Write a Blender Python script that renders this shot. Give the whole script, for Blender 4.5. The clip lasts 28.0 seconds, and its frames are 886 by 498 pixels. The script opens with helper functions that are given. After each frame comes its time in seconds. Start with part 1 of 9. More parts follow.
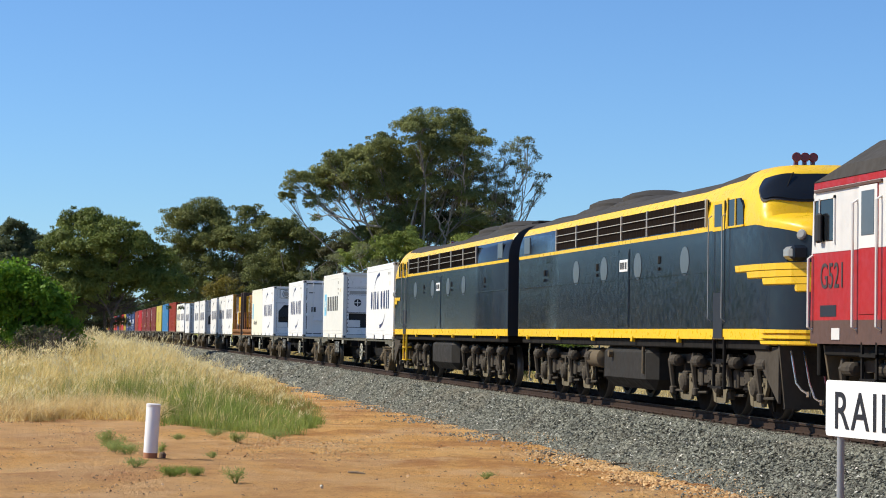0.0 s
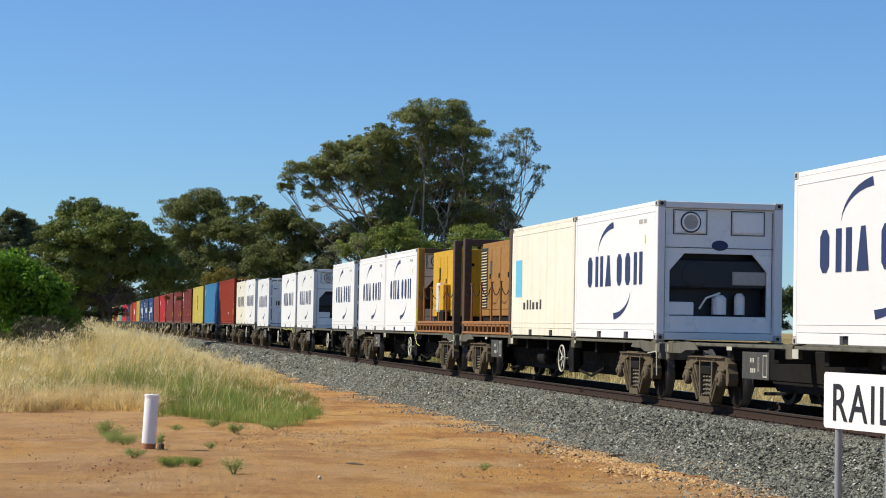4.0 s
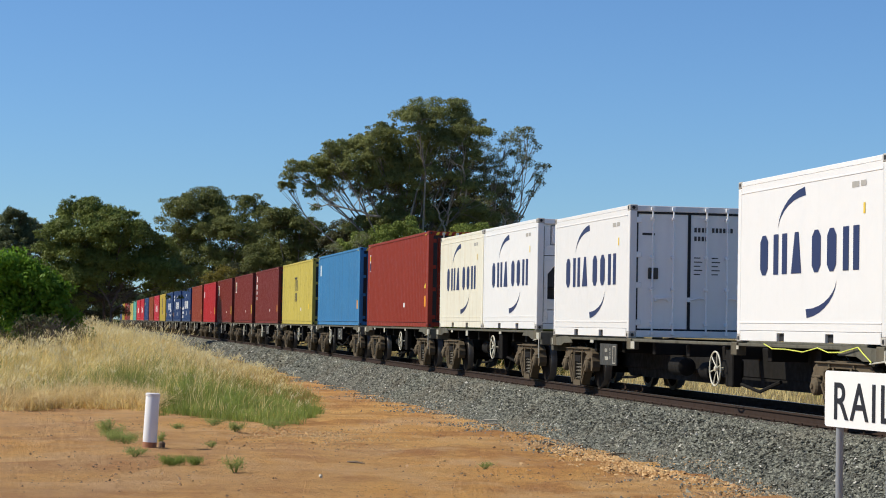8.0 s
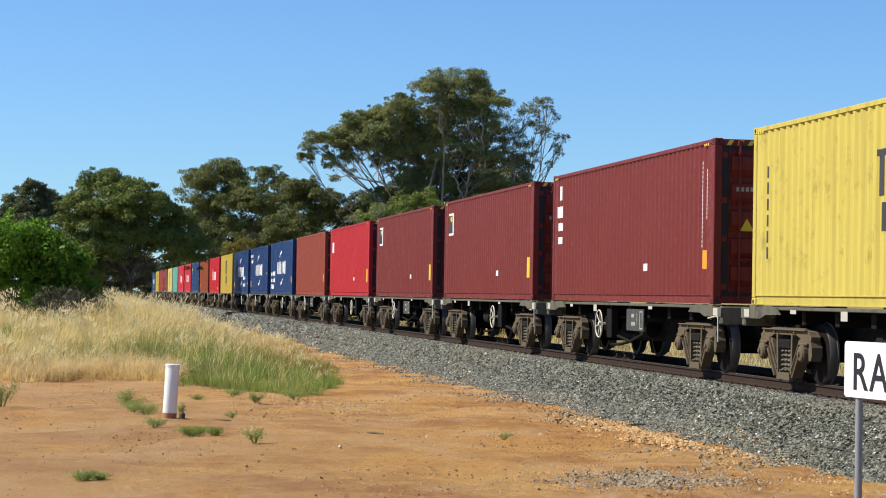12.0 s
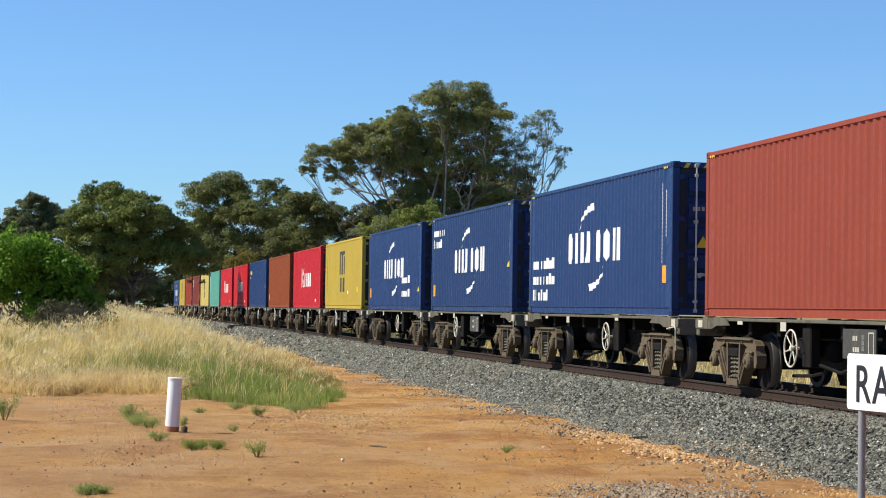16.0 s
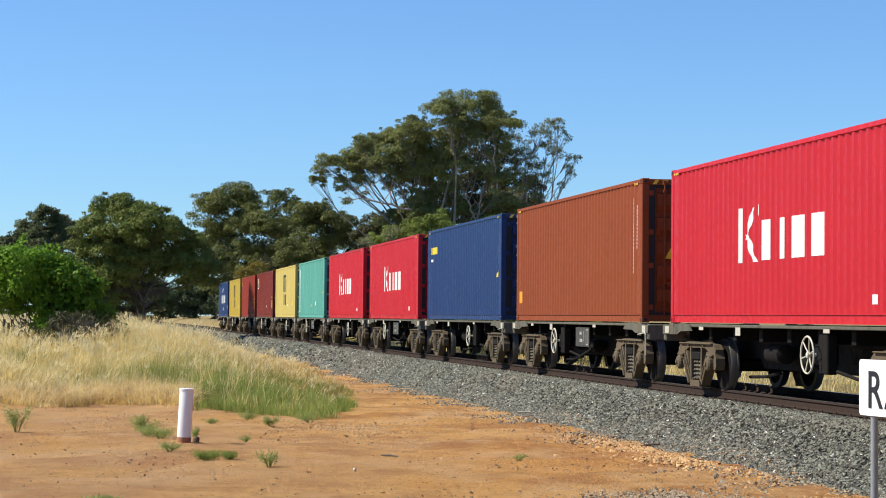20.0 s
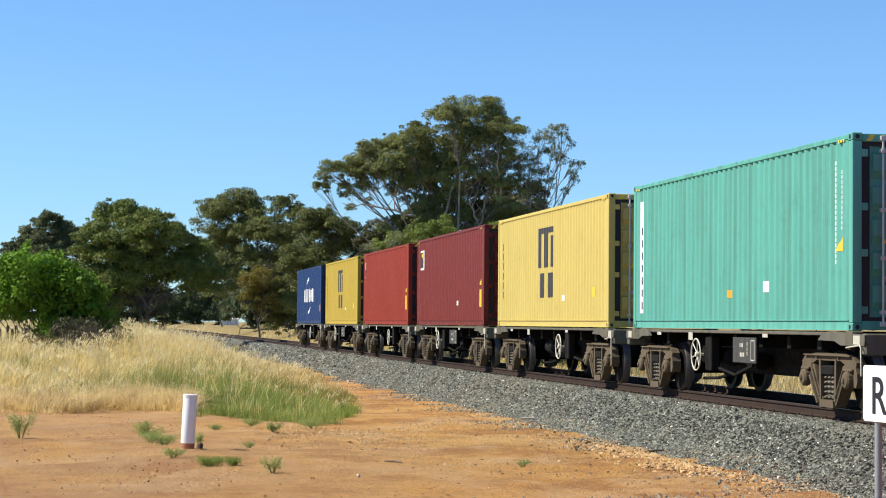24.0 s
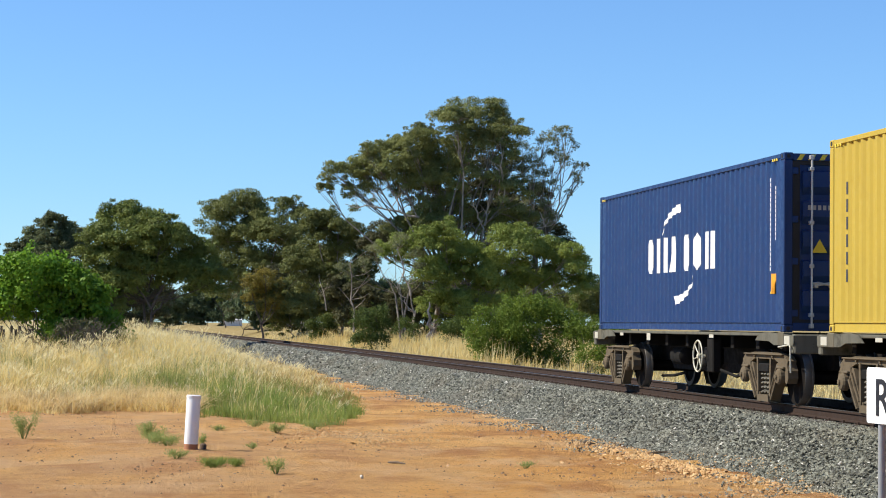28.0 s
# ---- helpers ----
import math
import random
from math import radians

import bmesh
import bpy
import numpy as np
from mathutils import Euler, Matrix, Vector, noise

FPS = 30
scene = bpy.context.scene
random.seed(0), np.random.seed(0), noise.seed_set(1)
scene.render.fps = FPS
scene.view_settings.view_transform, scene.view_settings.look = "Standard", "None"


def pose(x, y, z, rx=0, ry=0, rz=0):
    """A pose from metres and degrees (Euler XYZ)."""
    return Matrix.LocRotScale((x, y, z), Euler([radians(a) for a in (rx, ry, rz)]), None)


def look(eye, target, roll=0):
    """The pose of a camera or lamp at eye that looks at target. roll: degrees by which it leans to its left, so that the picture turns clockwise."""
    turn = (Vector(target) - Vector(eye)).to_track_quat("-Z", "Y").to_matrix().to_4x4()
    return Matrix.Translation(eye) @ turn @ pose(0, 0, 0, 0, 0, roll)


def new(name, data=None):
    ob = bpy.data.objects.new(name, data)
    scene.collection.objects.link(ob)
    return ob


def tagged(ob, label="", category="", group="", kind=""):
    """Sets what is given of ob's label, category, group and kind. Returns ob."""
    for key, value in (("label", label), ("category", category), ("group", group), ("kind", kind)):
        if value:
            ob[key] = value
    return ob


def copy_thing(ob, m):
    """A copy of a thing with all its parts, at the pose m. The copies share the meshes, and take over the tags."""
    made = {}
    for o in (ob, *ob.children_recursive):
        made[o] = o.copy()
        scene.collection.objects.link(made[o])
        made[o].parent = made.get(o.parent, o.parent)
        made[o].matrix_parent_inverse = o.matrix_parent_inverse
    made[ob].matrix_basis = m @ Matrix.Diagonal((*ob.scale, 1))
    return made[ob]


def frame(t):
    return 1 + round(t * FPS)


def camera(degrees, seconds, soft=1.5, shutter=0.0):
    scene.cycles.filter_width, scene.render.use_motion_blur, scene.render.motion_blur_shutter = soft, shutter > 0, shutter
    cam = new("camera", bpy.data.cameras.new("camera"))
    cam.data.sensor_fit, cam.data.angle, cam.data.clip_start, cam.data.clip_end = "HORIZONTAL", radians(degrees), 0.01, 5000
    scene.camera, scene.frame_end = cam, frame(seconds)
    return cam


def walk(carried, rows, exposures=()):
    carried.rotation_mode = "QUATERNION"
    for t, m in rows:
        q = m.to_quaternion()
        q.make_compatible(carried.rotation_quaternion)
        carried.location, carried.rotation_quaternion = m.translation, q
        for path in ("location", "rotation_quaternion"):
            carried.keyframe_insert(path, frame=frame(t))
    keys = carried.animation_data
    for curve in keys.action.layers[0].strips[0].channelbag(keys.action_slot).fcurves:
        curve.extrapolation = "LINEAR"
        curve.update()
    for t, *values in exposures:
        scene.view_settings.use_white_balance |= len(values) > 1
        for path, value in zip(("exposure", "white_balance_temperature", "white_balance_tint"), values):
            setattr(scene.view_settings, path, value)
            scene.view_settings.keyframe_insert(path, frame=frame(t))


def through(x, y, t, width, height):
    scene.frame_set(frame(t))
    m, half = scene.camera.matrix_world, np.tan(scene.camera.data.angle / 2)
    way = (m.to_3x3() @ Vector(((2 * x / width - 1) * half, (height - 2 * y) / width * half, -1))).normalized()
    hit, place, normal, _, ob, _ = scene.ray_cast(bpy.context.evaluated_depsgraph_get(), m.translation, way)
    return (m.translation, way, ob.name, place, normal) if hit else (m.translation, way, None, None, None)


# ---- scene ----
# World: metres, z up, z = 0 on the bare earth. The railway runs along +y; the train comes towards the camera, down -y.
EYE = (0.0, 0.0, 2.1)
RAIL_TOP = 0.85
TRACK_X = 11.99
SECONDS = 28.0

# seconds, tilt, lean, heading of a camera held in the hand on one spot
TURNS = [
    (0, 92.448, -0.945, -10.665),
    (0.5, 91.826, -1.255, -10.672),
    (1, 91.736, -1.337, -10.748),
    (1.5, 91.960, -1.359, -10.732),
    (2, 92.106, -1.144, -10.723),
    (2.5, 92.131, -0.984, -10.708),
    (3, 92.230, -1.028, -10.698),
    (3.5, 92.291, -1.051, -10.705),
    (5.5, 91.642, -1.286, -10.695),
    (6, 91.542, -1.537, -10.706),
    (6.5, 91.235, -1.588, -10.698),
    (7, 91.437, -1.443, -10.682),
    (7.5, 91.868, -1.251, -10.679),
    (8, 92.164, -1.049, -10.682),
    (8.5, 92.223, -1.094, -10.679),
    (9, 91.832, -1.179, -10.674),
    (9.5, 91.693, -1.200, -10.626),
    (10, 91.641, -1.121, -10.601),
    (10.5, 91.557, -1.058, -10.531),
    (11, 91.466, -1.118, -10.352),
    (11.5, 91.363, -1.072, -10.212),
    (12, 91.329, -0.993, -10.141),
    (12.5, 91.334, -0.914, -10.100),
    (14.5, 91.556, -0.904, -10.014),
    (15, 91.605, -0.887, -10.013),
    (15.5, 91.725, -1.090, -10.090),
    (16, 91.695, -0.897, -10.075),
    (16.5, 91.669, -0.839, -10.042),
    (17, 91.672, -0.853, -10.033),
    (17.5, 91.673, -0.848, -10.009),
    (18, 91.701, -0.854, -9.810),
    (18.5, 91.766, -0.670, -9.719),
    (19, 91.804, -0.539, -9.667),
    (19.5, 91.867, -0.511, -9.665),
    (20, 91.942, -0.481, -9.765),
    (20.5, 91.969, -0.547, -9.762),
    (21, 91.988, -0.464, -9.747),
    (21.5, 92.038, -0.556, -9.734),
    (23.5, 92.107, -0.467, -9.668),
    (24, 92.109, -0.463, -9.662),
    (24.5, 92.110, -0.495, -9.648),
    (25, 92.112, -0.494, -9.643),
    (25.5, 92.138, -0.521, -9.635),
    (26, 92.150, -0.426, -9.610),
    (26.5, 92.157, -0.472, -9.596),
    (27, 92.151, -0.453, -9.594),
    (27.5, 92.140, -0.593, -9.589),
    (28, 92.145, -0.565, -9.563),
]
# seconds, stops by which the clip's camera opens or closes
EXPOSURES = [(0, 0.25), (2, 0.25), (3, 0.12), (5.5, 0.05), (6.5, -0.02), (8, -0.04), (9, 0.03), (9.5, 0.1), (10, 0.25), (12, 0.3), (19, 0.3), (21, 0.4), (24, 0.44), (28, 0.44)]
cam = camera(24.74, SECONDS, soft=1.0)
walk(cam, [(t, pose(*EYE, rx, ry, rz)) for t, rx, ry, rz in TURNS], EXPOSURES)

# ---- light ----
SUN = Vector((-0.95, 0.22, 0.97)).normalized()
world = bpy.data.worlds.new("sky")
scene.world = world
world.use_nodes = True
wn = world.node_tree
sky = wn.nodes.new("ShaderNodeTexSky")
sky.sky_type, sky.sun_disc = "NISHITA", False
sky.sun_elevation = math.asin(SUN.z)
sky.sun_rotation = math.atan2(SUN.x, SUN.y)
sky.altitude, sky.air_density, sky.dust_density, sky.ozone_density = 150, 1.0, 0.0, 1.6
deep = wn.nodes.new("ShaderNodeHueSaturation")
deep.inputs["Saturation"].default_value = 0.9
wn.links.new(sky.outputs[0], deep.inputs["Color"])
tint = wn.nodes.new("ShaderNodeMix")
tint.data_type, tint.blend_type = "RGBA", "MULTIPLY"
tint.inputs[0].default_value = 1.0
tint.inputs[7].default_value = (0.625, 0.975, 1.44, 1)
wn.links.new(deep.outputs[0], tint.inputs[6])
wn.links.new(tint.outputs[2], wn.nodes["Background"].inputs[0])
wn.nodes["Background"].inputs[1].default_value = 0.082
sun_lamp = new("sun", bpy.data.lights.new("sun", "SUN"))
sun_lamp.data.energy, sun_lamp.data.angle, sun_lamp.data.color = 5.0, radians(0.53), (1.0, 0.93, 0.78)
sun_lamp.matrix_world = look(SUN * 50, (0, 0, 0))
scene.view_settings.exposure = 0.0

# ---- tools ----
class Geo:
    """Faces gathered for one mesh."""

    def __init__(self):
        self.v, self.f = [], []

    def add(self, verts, faces):
        n = len(self.v)
        self.v += [tuple(p) for p in verts]
        self.f += [tuple(i + n for i in q) for q in faces]
        return self

    def joined(self, ring):
        """One face that shares the points already there."""
        face = []
        for p in ring:
            near = [i for i, q in enumerate(self.v) if abs(p[0] - q[0]) + abs(p[1] - q[1]) + abs(p[2] - q[2]) < 0.0015]
            if not near:
                self.v.append(tuple(p))
            i = near[0] if near else len(self.v) - 1
            if i not in face:
                face.append(i)
        if len(face) > 2:
            self.f.append(tuple(face))
        return self

    def box(self, x0, x1, y0, y1, z0, z1, c=0.0):
        """A box with edges cut by c."""
        if c <= 0:
            p = [(x, y, z) for z in (z0, z1) for y in (y0, y1) for x in (x0, x1)]
            return self.add(p, [(0, 2, 3, 1), (4, 5, 7, 6), (0, 1, 5, 4), (2, 6, 7, 3), (0, 4, 6, 2), (1, 3, 7, 5)])
        lo, hi, p = (x0, y0, z0), (x1, y1, z1), []
        idx = {}
        for sx in (0, 1):
            for sy in (0, 1):
                for sz in (0, 1):
                    s = (sx, sy, sz)
                    for a in range(3):
                        q = [(hi if s[k] else lo)[k] for k in range(3)]
                        for k in range(3):
                            if k != a:
                                q[k] += -c if s[k] else c
                        idx[(s, a)] = len(p)
                        p.append(q)
        f = []
        for a in range(3):
            b, d = (a + 1) % 3, (a + 2) % 3
            for sa in (0, 1):
                ring = []
                for sb, sd in ((0, 0), (1, 0), (1, 1), (0, 1)):
                    s = [0, 0, 0]
                    s[a], s[b], s[d] = sa, sb, sd
                    ring.append(idx[(tuple(s), a)])
                f.append(ring if sa else ring[::-1])
            for sb in (0, 1):
                for sd in (0, 1):
                    s0, s1 = [0, 0, 0], [0, 0, 0]
                    s0[b] = s1[b] = sb
                    s0[d] = s1[d] = sd
                    s1[a] = 1
                    q = [idx[(tuple(s0), b)], idx[(tuple(s1), b)], idx[(tuple(s1), d)], idx[(tuple(s0), d)]]
                    f.append(q if sb == sd else q[::-1])
        for s in [(i, j, k) for i in (0, 1) for j in (0, 1) for k in (0, 1)]:
            q = [idx[(s, 0)], idx[(s, 1)], idx[(s, 2)]]
            f.append(q if sum(s) % 2 else q[::-1])
        return self.add(p, f)

    def tube(self, pts, r, n=8, cap=True):
        """A round bar through points; r one radius or one a point."""
        pts = [Vector(p) for p in pts]
        rs = r if isinstance(r, (list, tuple)) else [r] * len(pts)
        side, verts = None, []
        for i, p in enumerate(pts):
            d = (pts[min(i + 1, len(pts) - 1)] - pts[max(i - 1, 0)]).normalized()
            if side is None:
                side = d.orthogonal().normalized()
            else:
                side = (side - d * side.dot(d)).normalized()
            up = d.cross(side)
            verts += [p + rs[i] * (math.cos(k * math.tau / n) * side + math.sin(k * math.tau / n) * up) for k in range(n)]
        faces = [(i * n + k, i * n + (k + 1) % n, (i + 1) * n + (k + 1) % n, (i + 1) * n + k)
                 for i in range(len(pts) - 1) for k in range(n)]
        if cap:
            faces += [tuple(range(n))[::-1], tuple((len(pts) - 1) * n + k for k in range(n))]
        return self.add(verts, faces)

    def disc(self, c, axis, profile, n=24):
        """A turned body round an axis through c: profile of (along, radius)."""
        a = Vector(axis).normalized()
        s = a.orthogonal().normalized()
        u = a.cross(s)
        verts = [Vector(c) + a * h + r * (math.cos(k * math.tau / n) * s + math.sin(k * math.tau / n) * u)
                 for h, r in profile for k in range(n)]
        faces = [(i * n + k, i * n + (k + 1) % n, (i + 1) * n + (k + 1) % n, (i + 1) * n + k)
                 for i in range(len(profile) - 1) for k in range(n)]
        faces += [tuple(range(n))[::-1], tuple((len(profile) - 1) * n + k for k in range(n))]
        return self.add(verts, faces)

    def plate(self, outline, axis, a0, a1):
        """A flat outline of (p, q) pulled along an axis from a0 to a1. axis 'x': (y, z), 'y': (x, z), 'z': (x, y)."""
        def at(p, q, a):
            return {"x": (a, p, q), "y": (p, a, q), "z": (p, q, a)}[axis]
        n = len(outline)
        verts = [at(p, q, a) for a in (a0, a1) for p, q in outline]
        faces = [tuple(range(n))[::-1], tuple(range(n, 2 * n))]
        faces += [(k, (k + 1) % n, n + (k + 1) % n, n + k) for k in range(n)]
        return self.add(verts, faces)

    def mesh(self, name, material, smooth=False):
        me = bpy.data.meshes.new(name)
        me.from_pydata(self.v, [], self.f)
        if material:
            me.materials.append(material)
        if smooth:
            me.shade_smooth()
            me.set_sharp_from_angle(angle=radians(38))
        bm = bmesh.new()
        bm.from_mesh(me)
        bmesh.ops.recalc_face_normals(bm, faces=bm.faces)
        bm.to_mesh(me)
        bm.free()
        return me


def part(name, geo, material, parent, label="", smooth=False, at=None):
    """One mesh object under a thing or under a part."""
    me = geo.mesh(name, material, smooth) if isinstance(geo, Geo) else geo
    ob = new(name, me)
    ob.parent = parent
    if at is not None:
        ob.matrix_basis = at
    if not isinstance(geo, Geo) and material and me.materials and me.materials[0] != material:
        ob.material_slots[0].link = "OBJECT"
        ob.material_slots[0].material = material
    if label:
        ob["label"] = label
    return ob


def thing(name, label, category, group="", kind="", at=None):
    ob = tagged(new(name), label, category, group, kind)
    ob.empty_display_size = 0.2
    if at is not None:
        ob.matrix_basis = at
    return ob


# ---- materials ----
def nodes_of(name):
    m = bpy.data.materials.new(name)
    m.use_nodes = True
    return m, m.node_tree.nodes, m.node_tree.links, m.node_tree.nodes["Principled BSDF"]


def coords(nd, lk, scale, kind="Object"):
    tc, mp = nd.new("ShaderNodeTexCoord"), nd.new("ShaderNodeMapping")
    mp.inputs["Scale"].default_value = scale if isinstance(scale, tuple) else (scale,) * 3
    lk.new(tc.outputs[kind], mp.inputs[0])
    return mp.outputs[0]


def grain(nd, lk, scale, detail=4.0, rough=0.55, kind="Object", lo=0.35, hi=0.65):
    """Noise, stretched to 0..1 between lo and hi."""
    t = nd.new("ShaderNodeTexNoise")
    t.inputs["Scale"].default_value, t.inputs["Detail"].default_value, t.inputs["Roughness"].default_value = 1.0, detail, rough
    lk.new(coords(nd, lk, scale, kind), t.inputs["Vector"])
    r = nd.new("ShaderNodeMapRange")
    r.inputs[1].default_value, r.inputs[2].default_value = lo, hi
    lk.new(t.outputs["Fac"], r.inputs[0])
    return r.outputs[0]


def mix(nd, lk, fac, a, b, share=1.0):
    """Colour a towards b by fac * share; a and b are colours or sockets."""
    n = nd.new("ShaderNodeMix")
    n.data_type = "RGBA"
    if share != 1.0:
        mu = nd.new("ShaderNodeMath")
        mu.operation = "MULTIPLY"
        lk.new(fac, mu.inputs[0])
        mu.inputs[1].default_value = share
        fac = mu.outputs[0]
    if isinstance(fac, float):
        n.inputs[0].default_value = fac
    else:
        lk.new(fac, n.inputs[0])
    for s, c in ((n.inputs[6], a), (n.inputs[7], b)):
        if isinstance(c, tuple):
            s.default_value = (*c, 1)
        else:
            lk.new(c, s)
    return n.outputs[2]


def bump(nd, lk, bsdf, height, strength, distance=0.02):
    b = nd.new("ShaderNodeBump")
    b.inputs["Strength"].default_value, b.inputs["Distance"].default_value = strength, distance
    lk.new(height, b.inputs["Height"])
    lk.new(b.outputs[0], bsdf.inputs["Normal"])


def paint(name, rgb, rough=0.45, metal=0.0, fade=0.25, dirt=(0.10, 0.07, 0.05), streaks=0.3, patches=0.25, dents=0.15, gloss=0.5, rough_spread=1.0, runs=0.5):
    """Painted or bare metal with faded areas, run-down streaks, grime patches and a slightly dented skin."""
    m, nd, lk, b = nodes_of(name)
    pale = tuple(min(0.85, c * 1.22 + 0.008) for c in rgb)
    c = mix(nd, lk, grain(nd, lk, (0.9, 0.9, 0.7)), rgb, pale, fade)
    c = mix(nd, lk, grain(nd, lk, (5.0, 5.0, 0.22), 5, 0.6, lo=runs, hi=runs + 0.28), c, dirt, streaks)
    c = mix(nd, lk, grain(nd, lk, 3.1, 7, 0.68, lo=0.55, hi=0.75), c, dirt, patches)
    oi = nd.new("ShaderNodeObjectInfo")
    hs = nd.new("ShaderNodeHueSaturation")
    mr = nd.new("ShaderNodeMapRange")
    mr.inputs[3].default_value, mr.inputs[4].default_value = 0.94, 1.06
    lk.new(oi.outputs["Random"], mr.inputs[0])
    lk.new(mr.outputs[0], hs.inputs["Value"])
    lk.new(c, hs.inputs["Color"])
    lk.new(hs.outputs[0], b.inputs["Base Color"])
    b.inputs["Metallic"].default_value = metal
    r = nd.new("ShaderNodeMapRange")
    r.inputs[3].default_value, r.inputs[4].default_value = rough - 0.1 * rough_spread, min(1, rough + 0.2 * rough_spread)
    b.inputs["Specular IOR Level"].default_value = gloss
    lk.new(grain(nd, lk, 7.0, 5), r.inputs[0])
    lk.new(r.outputs[0], b.inputs["Roughness"])
    bump(nd, lk, b, grain(nd, lk, 2.2, 3, lo=0.2, hi=0.8), dents, 0.03)
    return m


def plain(name, rgb, rough=0.5, metal=0.0):
    m, nd, lk, b = nodes_of(name)
    c = mix(nd, lk, grain(nd, lk, 9.0, 5), rgb, tuple(x * 0.8 for x in rgb), 0.5)
    lk.new(c, b.inputs["Base Color"])
    b.inputs["Roughness"].default_value, b.inputs["Metallic"].default_value = rough, metal
    return m


WHITE = paint("white_reefer_paint", (0.765, 0.765, 0.755), 0.45, gloss=0.35, streaks=0.05, patches=0.06, fade=0.1, dirt=(0.42, 0.38, 0.32), dents=0.08)
CREAM = paint("cream_reefer_paint", (0.77, 0.735, 0.60), 0.5, gloss=0.35, streaks=0.34, patches=0.2, dirt=(0.46, 0.30, 0.11), dents=0.08)
OFFWHITE = paint("offwhite_reefer_paint", (0.73, 0.72, 0.66), 0.5, gloss=0.35, streaks=0.12, patches=0.10, dirt=(0.40, 0.33, 0.24), dents=0.08)
GREY_END = paint("pale_grey_metal", (0.83, 0.82, 0.79), 0.38, 0.0, streaks=0.10, patches=0.10, dirt=(0.50, 0.48, 0.45))
STAINLESS = paint("brushed_metal", (0.86, 0.86, 0.85), 0.35, 0.05, streaks=0.1, patches=0.10, dirt=(0.50, 0.48, 0.45))
DOOR_BLACK = plain("black_rubber", (0.015, 0.015, 0.017), 0.7)
DARK_RECESS = plain("dark_machinery", (0.012, 0.015, 0.022), 0.5)
BOX_PAINT = {
    "maroon": paint("maroon_paint", (0.158, 0.021, 0.015), 0.5, gloss=0.3, dirt=(0.06, 0.015, 0.012), streaks=0.2, patches=0.15),
    "rust_red": paint("rust_red_paint", (0.245, 0.031, 0.016), 0.55, gloss=0.22, dirt=(0.12, 0.03, 0.02), streaks=0.2, patches=0.15),
    "brown": paint("brown_paint", (0.225, 0.052, 0.017), 0.65, gloss=0.2, fade=0.2, dirt=(0.15, 0.040, 0.018), streaks=0.35, patches=0.2),
    "brick": paint("brick_red_paint", (0.245, 0.044, 0.022), 0.55, gloss=0.3, dirt=(0.14, 0.035, 0.02), streaks=0.25, patches=0.2),
    "yellow": paint("mustard_paint", (0.44, 0.322, 0.052), 0.65, gloss=0.2, dirt=(0.30, 0.19, 0.04), streaks=0.3, patches=0.25),
    "straw": paint("faded_yellow_paint", (0.52, 0.415, 0.125), 0.65, gloss=0.2, dirt=(0.30, 0.20, 0.05), streaks=0.25, patches=0.25),
    "stained": paint("stained_mustard_paint", (0.50, 0.412, 0.085), 0.6, gloss=0.25, dirt=(0.18, 0.125, 0.03), streaks=0.35, patches=0.6, runs=0.47),
    "blue": paint("navy_paint", (0.008, 0.034, 0.125), 0.45, gloss=0.35, dirt=(0.03, 0.045, 0.10), streaks=0.3, patches=0.2),
    "sky": paint("sky_blue_paint", (0.040, 0.200, 0.420), 0.5, gloss=0.35, dirt=(0.035, 0.065, 0.11), streaks=0.5, patches=0.3),
    "red": paint("bright_red_paint", (0.47, 0.010, 0.019), 0.45, gloss=0.3, dirt=(0.30, 0.02, 0.03), streaks=0.15, patches=0.12),
    "faded_red": paint("faded_red_paint", (0.375, 0.015, 0.020), 0.55, gloss=0.25, fade=0.4, dirt=(0.24, 0.022, 0.026), streaks=0.25, patches=0.15),
    "teal": paint("teal_paint", (0.100, 0.37, 0.305), 0.58, gloss=0.3, dirt=(0.070, 0.130, 0.095), streaks=0.5, patches=0.25, runs=0.42),
}
MARK_WHITE = plain("white_marking", (0.82, 0.82, 0.80), 0.5)
MARK_NAVY = plain("navy_marking", (0.018, 0.03, 0.105), 0.5)
MARK_DARK = plain("dark_marking", (0.045, 0.042, 0.04), 0.5)
MARK_CYAN = plain("pale_blue_marking", (0.15, 0.52, 0.75), 0.5)
MARK_ORANGE = plain("orange_marking", (0.85, 0.36, 0.02), 0.5)
MARK_YELLOW = plain("yellow_marking", (0.80, 0.58, 0.04), 0.5)
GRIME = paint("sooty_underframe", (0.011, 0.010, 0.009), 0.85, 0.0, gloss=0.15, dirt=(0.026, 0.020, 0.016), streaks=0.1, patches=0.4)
DUSTY = paint("dusty_cast_steel", (0.118, 0.092, 0.060), 0.85, 0.0, gloss=0.15, dirt=(0.014, 0.012, 0.010), streaks=0.2, patches=0.8)
DECK = paint("worn_olive_grey_deck", (0.125, 0.120, 0.095), 0.8, 0.0, gloss=0.15, dirt=(0.016, 0.014, 0.011), streaks=0.5, patches=0.85)
SPRING = paint("worn_spring_steel", (0.16, 0.145, 0.115), 0.7, gloss=0.25, dirt=(0.03, 0.025, 0.02), streaks=0.1, patches=0.5)
TREAD = paint("wheel_steel", (0.014, 0.012, 0.011), 0.85, 0.0, gloss=0.06, dirt=(0.030, 0.022, 0.016), streaks=0.0, patches=0.6)
CAST_GREY = plain("grey_casting", (0.42, 0.40, 0.36), 0.6)
WORN_STEEL = plain("worn_tread", (0.13, 0.12, 0.11), 0.4, 0.5)
